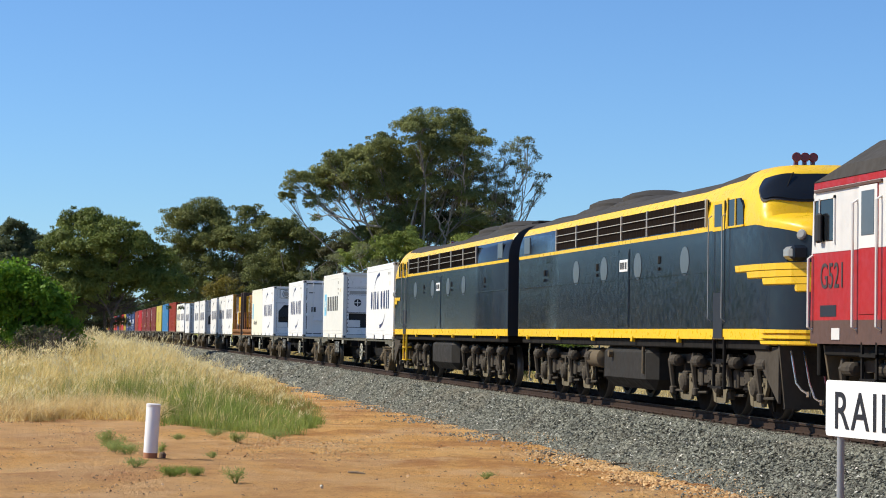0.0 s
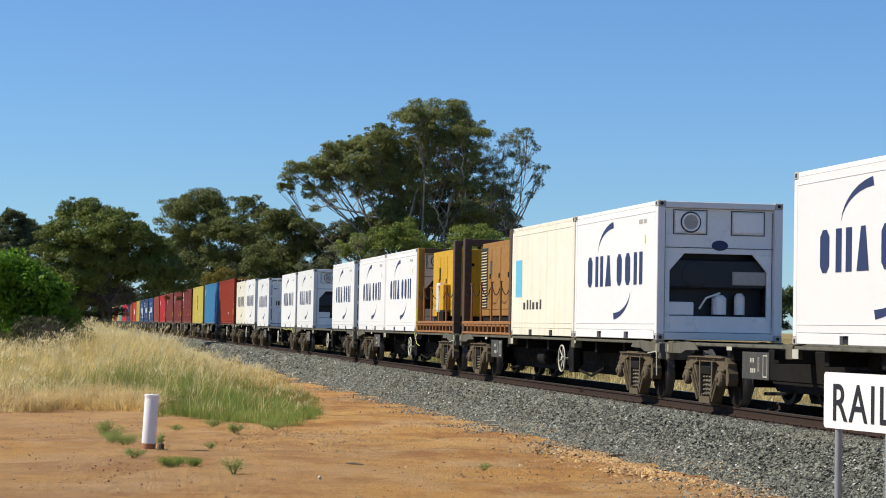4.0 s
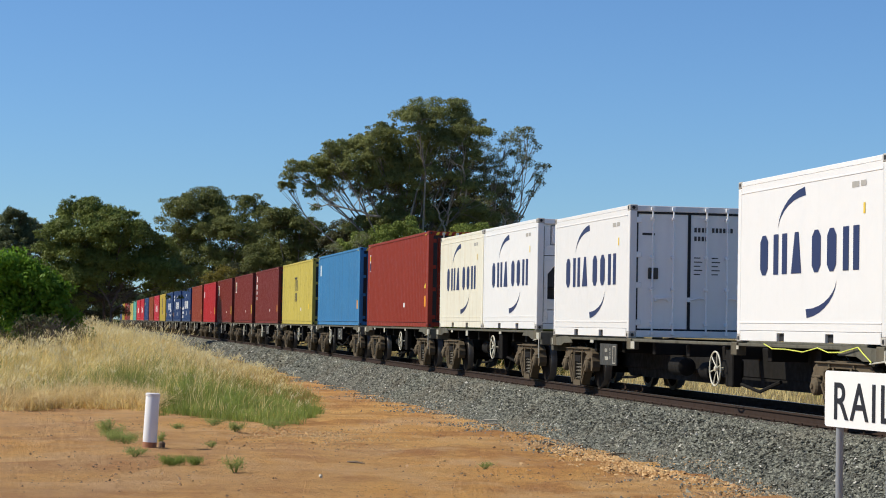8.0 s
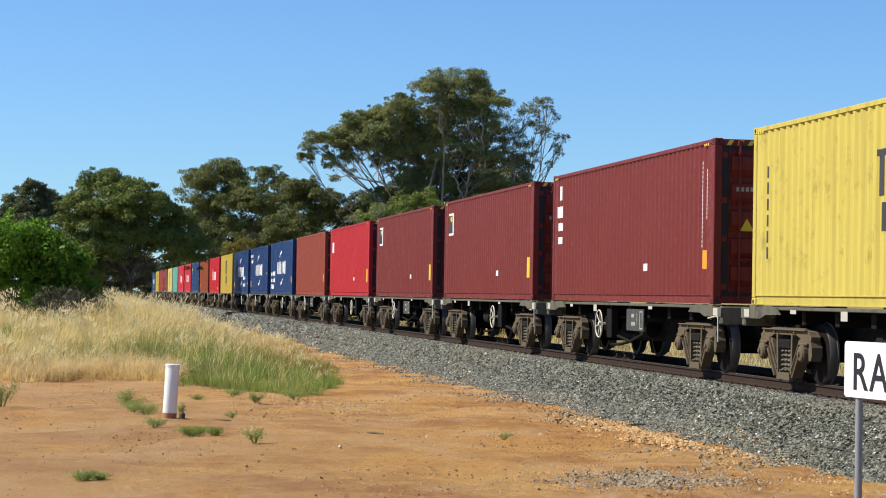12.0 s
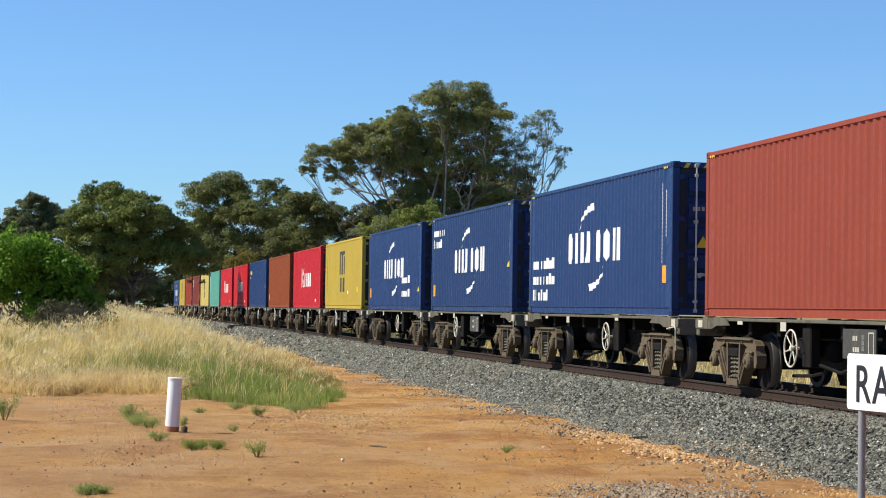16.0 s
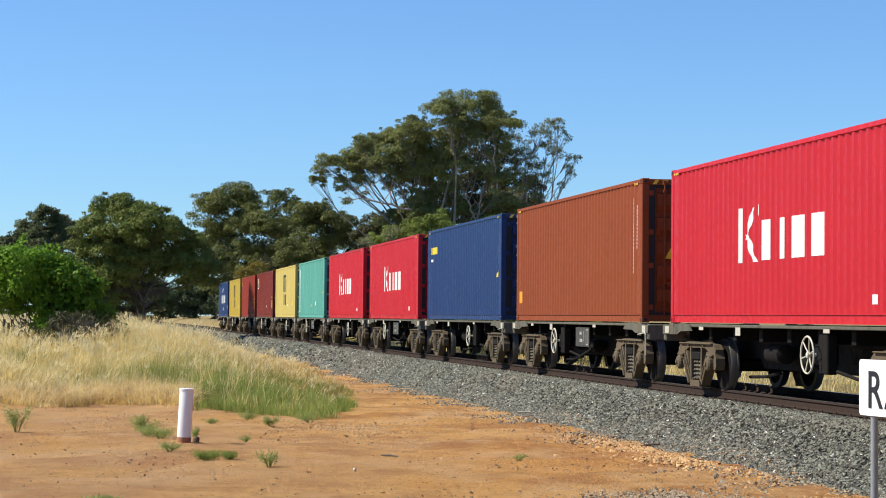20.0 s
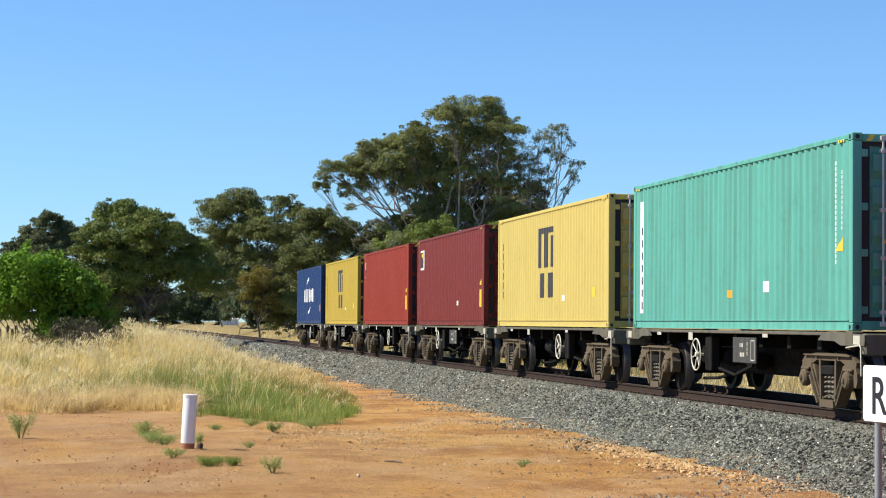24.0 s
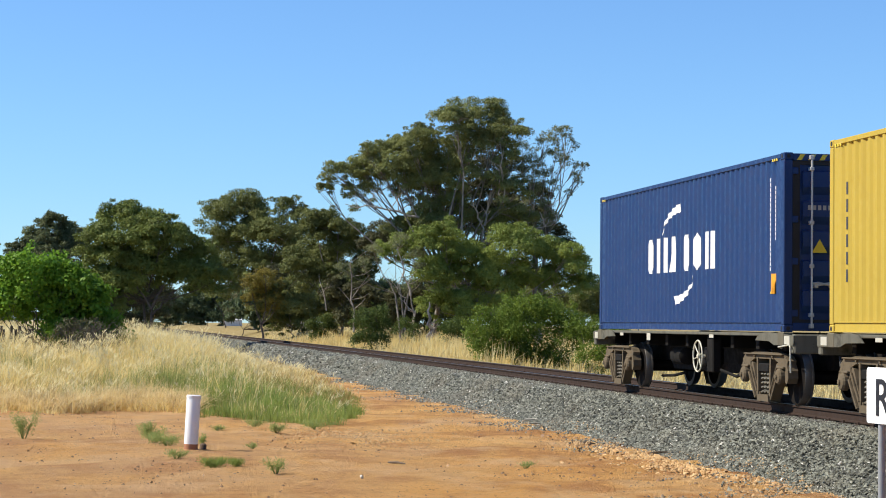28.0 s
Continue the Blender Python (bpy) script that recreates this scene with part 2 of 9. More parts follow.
RUSTY_PAD = paint("khaki_pad", (0.125, 0.112, 0.080), 0.85, gloss=0.2, dirt=(0.03, 0.02, 0.015), patches=0.6)
REFLECTOR = plain("cream_reflector", (0.50, 0.48, 0.40), 0.6)
HANDWHEEL = plain("white_enamel", (0.62, 0.59, 0.47), 0.5)
PANEL_GREY = paint("panel_grey", (0.045, 0.045, 0.040), 0.6, dirt=(0.12, 0.10, 0.08), patches=0.5)
ROD_GALV = plain("galvanised_rod", (0.52, 0.52, 0.50), 0.45, 0.2)
ROPE = plain("yellow_green_rope", (0.70, 0.75, 0.12), 0.7)

# ---- ground and track ----
def ease(a, b, x):
    s = np.clip((x - a) / (b - a), 0, 1)
    return s * s * (3 - 2 * s)


TOE = TRACK_X - 2.95            # foot of the ballast on the camera's side


def lie(x, y):
    """Height of the ground."""
    x, y = np.asarray(x, float), np.asarray(y, float)
    left = (0.62 * ease(49, 66, y) + 0.5 * ease(66, 150, y)) * ease(1.4, 6.0, TOE - x)
    right = (1.55 * ease(45, 240, y) - 0.3) * ease(TRACK_X + 3.0, TRACK_X + 9.0, x)
    near = 0.05 * np.sin(x * 0.9 + 0.3 * y) * np.sin(y * 0.35) * ease(0, 3, TOE - x)
    return left + right + near


def grass_front(x):
    """Where the grass begins."""
    return 48.9 + 0.6 * np.sin(x * 0.9) + 0.4 * np.sin(x * 2.3 + 1) - 5.4 * ease(1.2, 3.4, x) + 14.0 * ease(4.6, 8.2, x)


def grassy(x, y):
    """How thick the grass stands: 0 bare earth, 1 full."""
    x, y = np.asarray(x, float), np.asarray(y, float)
    front = grass_front(x)
    edge = TOE - 1.75 + 1.70 * ease(58, 86, y) + 0.25 * np.sin(y * 0.45)
    left = ease(-0.6, 2.2, y - front + 0.5 * np.sin(x * 5.1) * np.sin(x * 1.7)) * ease(0.0, 0.9, edge - x)
    right = ease(TRACK_X + 2.9, TRACK_X + 4.2, x)
    return np.maximum(left, right)


def soil(name):
    m, nd, lk, b = nodes_of(name)
    red = mix(nd, lk, grain(nd, lk, 0.25, 5), (0.79, 0.405, 0.118), (0.88, 0.525, 0.190))
    red = mix(nd, lk, grain(nd, lk, (0.9, 0.55, 1.0), 7, 0.68, lo=0.46, hi=0.64), red, (0.53, 0.24, 0.080), 0.6)
    red = mix(nd, lk, grain(nd, lk, (7.0, 4.0, 4.0), 8, 0.75, lo=0.5, hi=0.7), red, (0.84, 0.54, 0.22), 0.5)
    red = mix(nd, lk, grain(nd, lk, (16.0, 9.0, 10.0), 6, 0.7, lo=0.55, hi=0.69), red, (0.24, 0.105, 0.042), 0.7)
    red = mix(nd, lk, grain(nd, lk, (0.30, 0.26, 1.0), 8, 0.70, lo=0.47, hi=0.60), red, (0.47, 0.195, 0.070), 0.75)
    red = mix(nd, lk, grain(nd, lk, (0.45, 0.30, 1.7), 8, 0.70, lo=0.49, hi=0.63), red, (0.88, 0.60, 0.32), 0.6)
    pan = nd.new("ShaderNodeAttribute")
    pan.attribute_name = "hardpan"
    worn = nd.new("ShaderNodeMath")
    worn.operation = "MULTIPLY"
    lk.new(pan.outputs["Fac"], worn.inputs[0])
    lk.new(grain(nd, lk, (0.5, 0.16, 1.0), 7, 0.68, lo=0.34, hi=0.60), worn.inputs[1])
    red = mix(nd, lk, worn.outputs[0], red, (0.70, 0.42, 0.205), 0.6)
    straw = mix(nd, lk, grain(nd, lk, 1.3, 6), (0.42, 0.32, 0.14), (0.27, 0.20, 0.08))
    at = nd.new("ShaderNodeAttribute")
    at.attribute_name = "cover"
    c = mix(nd, lk, at.outputs["Fac"], red, straw)
    lk.new(c, b.inputs["Base Color"])
    b.inputs["Roughness"].default_value = 0.95
    b.inputs["Specular IOR Level"].default_value = 0.2
    bump(nd, lk, b, grain(nd, lk, (5.0, 4.0, 4.0), 9, 0.78, lo=0.2, hi=0.8), 1.0, 0.18)
    return m


def fast_mesh(name, verts, loops, sizes, material, smooth=False):
    """A mesh from arrays."""
    me = bpy.data.meshes.new(name)
    me.vertices.add(len(verts))
    me.vertices.foreach_set("co", np.asarray(verts, np.float32).ravel())
    me.loops.add(len(loops))
    me.loops.foreach_set("vertex_index", np.asarray(loops, np.int32))
    sizes = np.asarray(sizes, np.int32)
    me.polygons.add(len(sizes))
    me.polygons.foreach_set("loop_start", np.concatenate(([0], np.cumsum(sizes)[:-1])).astype(np.int32))
    me.update(calc_edges=True)
    me.materials.append(material)
    if smooth:
        me.shade_smooth()
    return me


xs = np.concatenate((np.linspace(-2500, -120, 12), np.linspace(-100, -26, 20), np.arange(-24, 22, 0.5), np.linspace(23, 120, 40), np.linspace(150, 2500, 12)))
ys = np.concatenate((np.linspace(-900, -20, 10), np.linspace(0, 18, 10), np.arange(19, 80, 0.5), np.linspace(81, 300, 120), np.linspace(330, 4500, 25)))
gx, gy = np.meshgrid(xs, ys)
gz = lie(gx, gy)
near_x = (gx > -24) & (gx < 22) & (gy > 18) & (gy < 80)
rng = np.random.default_rng(4)
gz = gz + near_x * rng.normal(0, 0.018, gx.shape)
nx, ny = len(xs), len(ys)
i0 = (np.arange(ny - 1)[:, None] * nx + np.arange(nx - 1)).ravel()
quads = np.stack((i0, i0 + 1, i0 + nx + 1, i0 + nx), 1)
me = fast_mesh("ground", np.stack((gx, gy, gz), -1).reshape(-1, 3), quads.ravel(), [4] * len(quads), soil("red_earth"), True)
cover = me.attributes.new("cover", "FLOAT", "POINT")
cover.data.foreach_set("value", (grassy(gx, gy) * ease(-1, 1, 1 + 0 * gx)).ravel().astype(np.float32))
hard = me.attributes.new("hardpan", "FLOAT", "POINT")
hard.data.foreach_set("value", (1 - ease(1.0, 6.5, gx + 1.2 * np.sin(gy * 0.35))).ravel().astype(np.float32))
tagged(new("ground", me), "bare red earth running into dry grass beside the railway", "ground", kind="structure")


def stone_material(name, a, b_, dark, flecks=False):
    m, nd, lk, b = nodes_of(name)
    geo = nd.new("ShaderNodeNewGeometry")
    ramp = nd.new("ShaderNodeMapRange")
    lk.new(geo.outputs["Random Per Island"], ramp.inputs[0])
    c = mix(nd, lk, ramp.outputs[0], a, b_)
    c = mix(nd, lk, grain(nd, lk, 2.0, 5, lo=0.5, hi=0.75), c, dark, 0.5)
    c = mix(nd, lk, grain(nd, lk, (0.45, 0.3, 0.45), 5, lo=0.5, hi=0.7), c, (0.19, 0.15, 0.10), 0.35)
    if flecks:
        few = nd.new("ShaderNodeMapRange")
        few.inputs[1].default_value, few.inputs[2].default_value = 0.978, 0.992
        lk.new(geo.outputs["Random Per Island"], few.inputs[0])
        c = mix(nd, lk, few.outputs[0], c, (0.62, 0.60, 0.54))
    lk.new(c, b.inputs["Base Color"])
    b.inputs["Roughness"].default_value = 0.85
    bump(nd, lk, b, grain(nd, lk, 30.0, 5, lo=0.2, hi=0.8), 0.5, 0.02)
    return m


STONE = stone_material("crushed_basalt", (0.040, 0.042, 0.034), (0.285, 0.290, 0.235), (0.026, 0.028, 0.024), True)
def bed_material():
    m, nd, lk, b = nodes_of("basalt_bed")
    c = mix(nd, lk, grain(nd, lk, 22.0, 6, 0.75, lo=0.38, hi=0.62), (0.025, 0.025, 0.020), (0.15, 0.146, 0.115))
    c = mix(nd, lk, grain(nd, lk, 0.7, 4), c, (0.14, 0.130, 0.10), 0.35)
    lk.new(c, b.inputs["Base Color"])
    b.inputs["Roughness"].default_value = 0.9
    bump(nd, lk, b, grain(nd, lk, 18.0, 8, 0.75, lo=0.2, hi=0.8), 1.0, 0.06)
    return m


track = thing("railway_track", "single railway track of rusty rails on grey ballast", "railway track", kind="structure")
CREST = RAIL_TOP - 0.19
by = np.concatenate((np.arange(-40, 90, 0.5), np.linspace(91, 1500, 300)))
bed_profile = [(-2.95, -0.06), (-2.35, 0.17), (-1.75, CREST - 0.03), (-1.3, CREST), (0.0, CREST - 0.03), (1.3, CREST), (1.75, CREST - 0.03), (2.95, -0.06)]
bx = np.array([p[0] for p in bed_profile])
bz = np.array([p[1] for p in bed_profile])
BX = np.repeat(bx[None], len(by), 0) + np.where(np.abs(bx) > 2, 1, 0) * (0.05 * np.sin(by * 0.7)[:, None])
BZ = np.repeat(bz[None], len(by), 0) + np.where(np.abs(bx) > 1, 1, 0) * 0.004 * np.sin(by * 2.7)[:, None] - 0.028
BX += TRACK_X
verts = np.stack((BX, np.repeat(by[:, None], len(bx), 1), BZ), -1).reshape(-1, 3)
k = len(bx)
i0 = (np.arange(len(by) - 1)[:, None] * k + np.arange(k - 1)).ravel()
quads = np.stack((i0, i0 + 1, i0 + k + 1, i0 + k), 1)
part("ballast_bed", fast_mesh("ballast_bed", verts, quads.ravel(), [4] * len(quads), bed_material()), None, track, "grey crushed-stone ballast")


def bed_height(x, y):
    """Height of the ballast surface over which stones lie."""
    d = np.abs(x - TRACK_X)
    return np.interp(d, [0, 1.3, 1.75, 2.35, 2.95], [CREST - 0.03, CREST, CREST - 0.03, 0.17, -0.04])


def scatter_stones(name, x, y, z, size, material, seed):
    """Broken stones as squashed, twisted lumps, open below, in one mesh."""
    r = np.random.default_rng(seed)
    n = len(x)
    base = np.array([(1, 0, -0.3), (-1, 0, -0.3), (0, 1, -0.3), (0, -1, -0.3), (0, 0, 0.9)], float)
    tri = np.array([(0, 2, 4), (2, 1, 4), (1, 3, 4), (3, 0, 4)])
    v = base[None] * r.uniform(0.55, 1.15, (n, 5, 1)) + r.normal(0, 0.20, (n, 5, 3))
    v *= np.stack((r.uniform(0.7, 1.3, n), r.uniform(0.7, 1.3, n), r.uniform(0.45, 0.9, n)), -1)[:, None]
    a, t = r.uniform(0, math.tau, n), r.normal(0, 0.5, n)
    ca, sa, ct, st = np.cos(a), np.sin(a), np.cos(t), np.sin(t)
    X, Y, Z = v[..., 0], v[..., 1], v[..., 2]
    Y, Z = Y * ct[:, None] - Z * st[:, None], Y * st[:, None] + Z * ct[:, None]
    X, Y = X * ca[:, None] - Y * sa[:, None], X * sa[:, None] + Y * ca[:, None]
    v = np.stack((X, Y, Z), -1) * size[:, None, None] + np.stack((x, y, z), -1)[:, None]
    loops = (tri[None] + 5 * np.arange(n)[:, None, None]).ravel()
    return fast_mesh(name, v.reshape(-1, 3), loops, [3] * (4 * n), material)


r = np.random.default_rng(11)
n = 130000
sy = 19 + 62 * r.uniform(0, 1, n) ** 1.25
sx = TRACK_X + r.uniform(-3.0, -0.9, n) + 0.1 * r.normal(0, 1, n)
strays = r.uniform(0, 1, n) < 0.06
spill = 0.35 + 0.30 * np.sin(sy * 0.8) + 0.22 * np.sin(sy * 2.1 + 1)
sx = np.where(strays, TOE + 0.15 - np.abs(r.normal(0, 1, n)) * np.clip(spill, 0.05, 1), sx)
size = r.uniform(0.014, 0.034, n) * (1 + (sy - 19) / 100)
stones = scatter_stones("ballast_stones", sx, sy, np.maximum(bed_height(sx, sy), np.where(strays, lie(sx, sy), -1)) + 0.2 * size, size, STONE, 12)
part("ballast_stones", stones, None, track, "loose angular grey stones")["kind"] = "stuff"
n = 26000
sy = 80 + 160 * r.uniform(0, 1, n) ** 1.4
sx = TRACK_X + r.uniform(-2.9, -0.9, n)
size = r.uniform(0.05, 0.09, n)
part("ballast_stones", scatter_stones("ballast_stones", sx, sy, bed_height(sx, sy) + 0.2 * size, size, STONE, 13), None, track)["kind"] = "stuff"

RAIL_RUST = paint("rusty_rail", (0.040, 0.024, 0.017), 0.85, 0.0, gloss=0.2, dirt=(0.05, 0.03, 0.02), streaks=0.1, patches=0.5)
RAIL_HEAD = plain("worn_rail_head", (0.30, 0.28, 0.26), 0.35, 0.9)
for s in (-1, 1):
    g = Geo()
    outline = [(-0.065, 0), (0.065, 0), (0.065, 0.012), (0.012, 0.03), (0.012, 0.115), (0.035, 0.125), (0.035, 0.156), (-0.035, 0.156), (-0.035, 0.125), (-0.012, 0.115), (-0.012, 0.03), (-0.065, 0.012)]
    g.plate([(p + TRACK_X + s * 0.80, q + RAIL_TOP - 0.16) for p, q in outline], "y", -40, 1500)
    rail = part("rail", g, RAIL_RUST, track, "rusty steel rail with a worn head")
    part("rail_head", Geo().box(TRACK_X + s * 0.80 - 0.03, TRACK_X + s * 0.80 + 0.03, -40, 1500, RAIL_TOP - 0.004, RAIL_TOP, 0.001), RAIL_HEAD, rail)
SLEEPER = paint("grey_timber", (0.085, 0.07, 0.058), 0.9, dirt=(0.05, 0.04, 0.035), streaks=0.3, patches=0.4)
sleeper = Geo().box(-1.27, 1.27, -0.115, 0.115, 0, 0.13, 0.012).mesh("sleeper", SLEEPER)
clip = Geo()
for s in (-1, 1):
    clip.box(s * 0.80 - 0.15, s * 0.80 + 0.15, -0.08, 0.08, 0.128, 0.142, 0.003)
    for q in (-1, 1):
        clip.disc((s * 0.80 + q * 0.10, 0.03, 0.14), (0, 0, 1), [(0, 0.02), (0.025, 0.016)], 8)
clip = clip.mesh("base_plate", RAIL_RUST)
for i in range(150):
    sl = part("sleeper", sleeper, None, track, at=pose(TRACK_X, 17 + i * 0.61, RAIL_TOP - 0.302, 0, 0, 0))
    part("base_plate", clip, None, sl)
far = Geo()
for i in range(600):
    y = 17 + (150 + i) * 0.61
    far.box(TRACK_X - 1.27, TRACK_X + 1.27, y - 0.115, y + 0.115, RAIL_TOP - 0.30, RAIL_TOP - 0.172)
part("sleepers_far", far, SLEEPER, track)["kind"] = "stuff"

# loose stones and gravel on the earth
ORANGE_GRAVEL = stone_material("orange_gravel", (0.46, 0.25, 0.09), (0.64, 0.43, 0.21), (0.25, 0.12, 0.05))
DUSTY_STONE = stone_material("dusty_stones", (0.20, 0.15, 0.10), (0.42, 0.33, 0.22), (0.10, 0.085, 0.075))
DARK_GRIT = stone_material("dark_grit", (0.20, 0.11, 0.055), (0.44, 0.27, 0.14), (0.10, 0.055, 0.03))
n = 6000
sy = 20 + 45 * r.uniform(0, 1, n) ** 1.4
sx = TOE - np.abs(r.normal(0, 0.55, n)) + 0.35 - 0.25 * np.sin(sy * 0.6)
size = r.uniform(0.008, 0.026, n)
me = scatter_stones("gravel", sx, sy, lie(sx, sy) + 0.4 * size + np.maximum(0, bed_height(sx, sy)), size, ORANGE_GRAVEL, 14)
tagged(new("gravel", me), "orange gravel along the foot of the ballast", "gravel", kind="stuff")
n = 16000
sy, sx = 19 + 28 * r.uniform(0, 1, n) ** 1.2, r.uniform(-8, TOE, n)
keep = (np.sin(sx * 1.1 + 0.5) * np.sin(sy * 0.5) + r.normal(0, 0.5, n)) > 0.35
sx, sy = sx[keep], sy[keep]
size = 0.006 + 0.026 * r.uniform(0, 1, len(sx)) ** 3
me = scatter_stones("grit", sx, sy, lie(sx, sy) + 0.3 * size, size, DARK_GRIT, 15)
tagged(new("grit", me), "dark grit and clods on the bare earth", "grit", kind="stuff")
n = 2000
sy = r.normal(30.2, 2.3, n)
sx = TOE - 0.15 - np.abs(r.normal(0, 0.45, n)) + 0.1 * np.sin(sy)
size = r.uniform(0.014, 0.045, n)
me = scatter_stones("gravel", sx, sy, lie(sx, sy) + 0.3 * size + np.maximum(0, bed_height(sx, sy)), size, ORANGE_GRAVEL, 18)
tagged(new("gravel", me), "coarse orange gravel at the foot of the ballast", "gravel", kind="stuff")
n = 130
sy = r.uniform(24, 40, n)
sx = TOE - np.abs(r.normal(0.1, 0.8, n))
size = r.uniform(0.02, 0.05, n)
me = scatter_stones("clods", sx, sy, lie(sx, sy) + 0.3 * size + np.maximum(0, bed_height(sx, sy)), size, DARK_GRIT, 19)
tagged(new("clods", me), "dark brown clods beside the ballast", "clod", kind="stuff")
n = 2200
sx, sy = r.normal(4.6, 0.8, n), r.normal(37.5, 1.6, n)
size = r.uniform(0.008, 0.024, n)
me = scatter_stones("gravel", sx, sy, lie(sx, sy) + 0.3 * size, size, ORANGE_GRAVEL, 16)
tagged(new("gravel", me), "patch of pale gravel on the earth", "gravel", kind="stuff")
n = 2600
sx, sy = r.normal(6.6, 0.62, n), r.normal(22.7, 0.55, n)
size = r.uniform(0.010, 0.030, n)
me = scatter_stones("spilt_ballast", sx, sy, lie(sx, sy) + 0.3 * size, size, DUSTY_STONE, 17)
tagged(new("spilt_ballast", me), "spilt grey stones on the earth", "gravel", kind="stuff")

# ---- the train ----
MOVERS = []          # (thing, distance from the start of the train line, height over the rail)
def travelled(t):
    """How far the train has come along by t seconds."""
    return 12.84 + 17.3008 * t - 0.005106 * t * t


def on_train(ob, u, z=0.0):
    """Put a thing with its middle at u along the train."""
    ob.matrix_basis = pose(TRACK_X, u - travelled(0), RAIL_TOP + z)
    MOVERS.append((ob, u, z))
    return ob


# -- boxes --
WIDE, HIGH_CUBE, STANDARD = 1.219, 2.896, 2.591
PITCH, DEEP = 0.278, 0.031


def corrugation(length):
    """Break points (y, depth) of a pressed side wall, both ends flat."""
    n = int((length - 0.36) / PITCH)
    y, pts = -n * PITCH / 2, [(-length / 2 + 0.02, 0.0)]
    for _ in range(n):
        pts += [(y, 0.0), (y + 0.068, DEEP), (y + 0.138, DEEP), (y + 0.206, 0.0)]
        y += PITCH
    return pts + [(length / 2 - 0.02, 0.0)]


def cut(poly, k, limit, keep_less):
    out = []
    for i, a in enumerate(poly):
        b = poly[(i + 1) % len(poly)]
        ia, ib = (a[k] <= limit) == keep_less, (b[k] <= limit) == keep_less
        if ia:
            out.append(a)
        if ia != ib:
            s = (limit - a[k]) / (b[k] - a[k])
            out.append(tuple(a[j] + s * (b[j] - a[j]) for j in range(2)))
    return out


def decal(polys, wall_x, ridges, proud=0.004):
    """Painted shapes of (y, z) that follow a pressed wall (or lie flat when ridges is None)."""
    g = Geo()
    for poly in polys:
        if ridges is None:
            g.joined([(wall_x - proud, y, z) for y, z in poly])
            continue
        ys = [p[0] for p in poly]
        for (ya, da), (yb, db) in zip(ridges, ridges[1:]):
            if yb <= min(ys) or ya >= max(ys) or yb - ya < 1e-6:
                continue
            c = cut(cut(poly, 0, yb, True), 0, ya, False)
            if len(c) >= 3:
                g.joined([(wall_x - proud + da + (db - da) * (y - ya) / (yb - ya), y, z) for y, z in c])
    return g


def rect(y0, y1, z0, z1, lean=0.0):
    return [(y0, z0), (y1, z0), (y1 + lean, z1), (y0 + lean, z1)]


def swoosh(y, z, w, h, thick, n=7, flip=False):
    """A tapering arc as strips. The reader's right is -y."""
    out = []
    for i in range(n):
        q = []
        for j in (i, i + 1):
            s = j / n
            py, pz = -w * (s ** 1.7), h * math.sin(s * 1.35) / math.sin(1.35)
            t = thick * (0.08 + 0.92 * s)
            q.append(((py, pz), (py - 0.35 * t, pz - t)))
        c = [q[0][0], q[1][0], q[1][1], q[0][1]]
        if flip:
            c = [(-a, -b) for a, b in c]
        out.append([(y + a, z + b) for a, b in c])
    return out


def tall_marks(kinds, y, z, h, w, gap, space):
    """Plain shapes in place of a trade name: o a block with cut corners, m two upright bars, a a wedge; a space between words."""
    out = []
    for k in kinds:
        if k == " ":
            y -= space
            continue
        ww = w * (1.25 if k == "m" else 1.12 if k == "a" else 1.0)
        c = 0.20 * w
        if k == "o":
            out.append([(y - c, z), (y - 0.7 * ww + c, z), (y - 0.7 * ww, z + c), (y - 0.7 * ww, z + h - c), (y - 0.7 * ww + c, z + h), (y - c, z + h), (y, z + h - c), (y, z + c)])
        elif k == "m":
            for j in range(2):
                out.append(rect(y - ww * (0.60 * j + 0.34), y - ww * 0.60 * j, z, z + h))
        else:
            out.append([(y - 0.08 * ww, z), (y - 0.84 * ww, z), (y - 0.62 * ww, z + h), (y - 0.34 * ww, z + h)])
        y -= ww + gap
    return out


def word_blocks(y, z, h, widths, gap, fill=0.74):
    """Plain upright bars in place of the letters of a trade name, read towards -y from y."""
    out = []
    for w in widths:
        if w < 0:
            y -= -w
            continue
        out.append(rect(y - w * fill, y, z, z + h * (1.0 if w < 0.23 or h > 0.3 else 0.74)))
        y -= w + gap
    return out


PROUD = {"emblem_star": 0.008, "emblem_field": 0.008, "emblem_flash": 0.012, "side_band": 0.002}


def put_marks(box, marks, wall_x, ridges):
    """Painted marks: bars one by one, strokes and print each as one part."""
    for nm, mm, shapes, lb in marks:
        if nm in ("lettering", "slogan"):
            for k, one in enumerate(shapes):
                part("block_mark", shared(("bar", id(shapes), k), lambda: decal([one], wall_x, ridges, 0.006).mesh("block_mark", mm)), mm, box, lb if k == 0 else "")
        elif nm == "emblem" and len(shapes) == 14:
            for k in (0, 7):
                part("crescent", shared(("crescent", id(shapes), k), lambda: decal(shapes[k:k + 7], wall_x, ridges).mesh("crescent", mm)), mm, box, lb)
        elif nm == "small_print":
            for k in sorted({round(s_[0][0], 2) for s_ in shapes}):
                part(nm, shared(("print", k, id(shapes)), lambda: decal([s_ for s_ in shapes if round(s_[0][0], 2) == k], wall_x, ridges, 0.005).mesh(nm, mm)), mm, box, lb)
        else:
            part(nm, shared(("mark", nm, id(shapes)), lambda: decal(shapes, wall_x, ridges, PROUD.get(nm, 0.005)).mesh(nm, mm)), mm, box, lb)


MESHES = {}


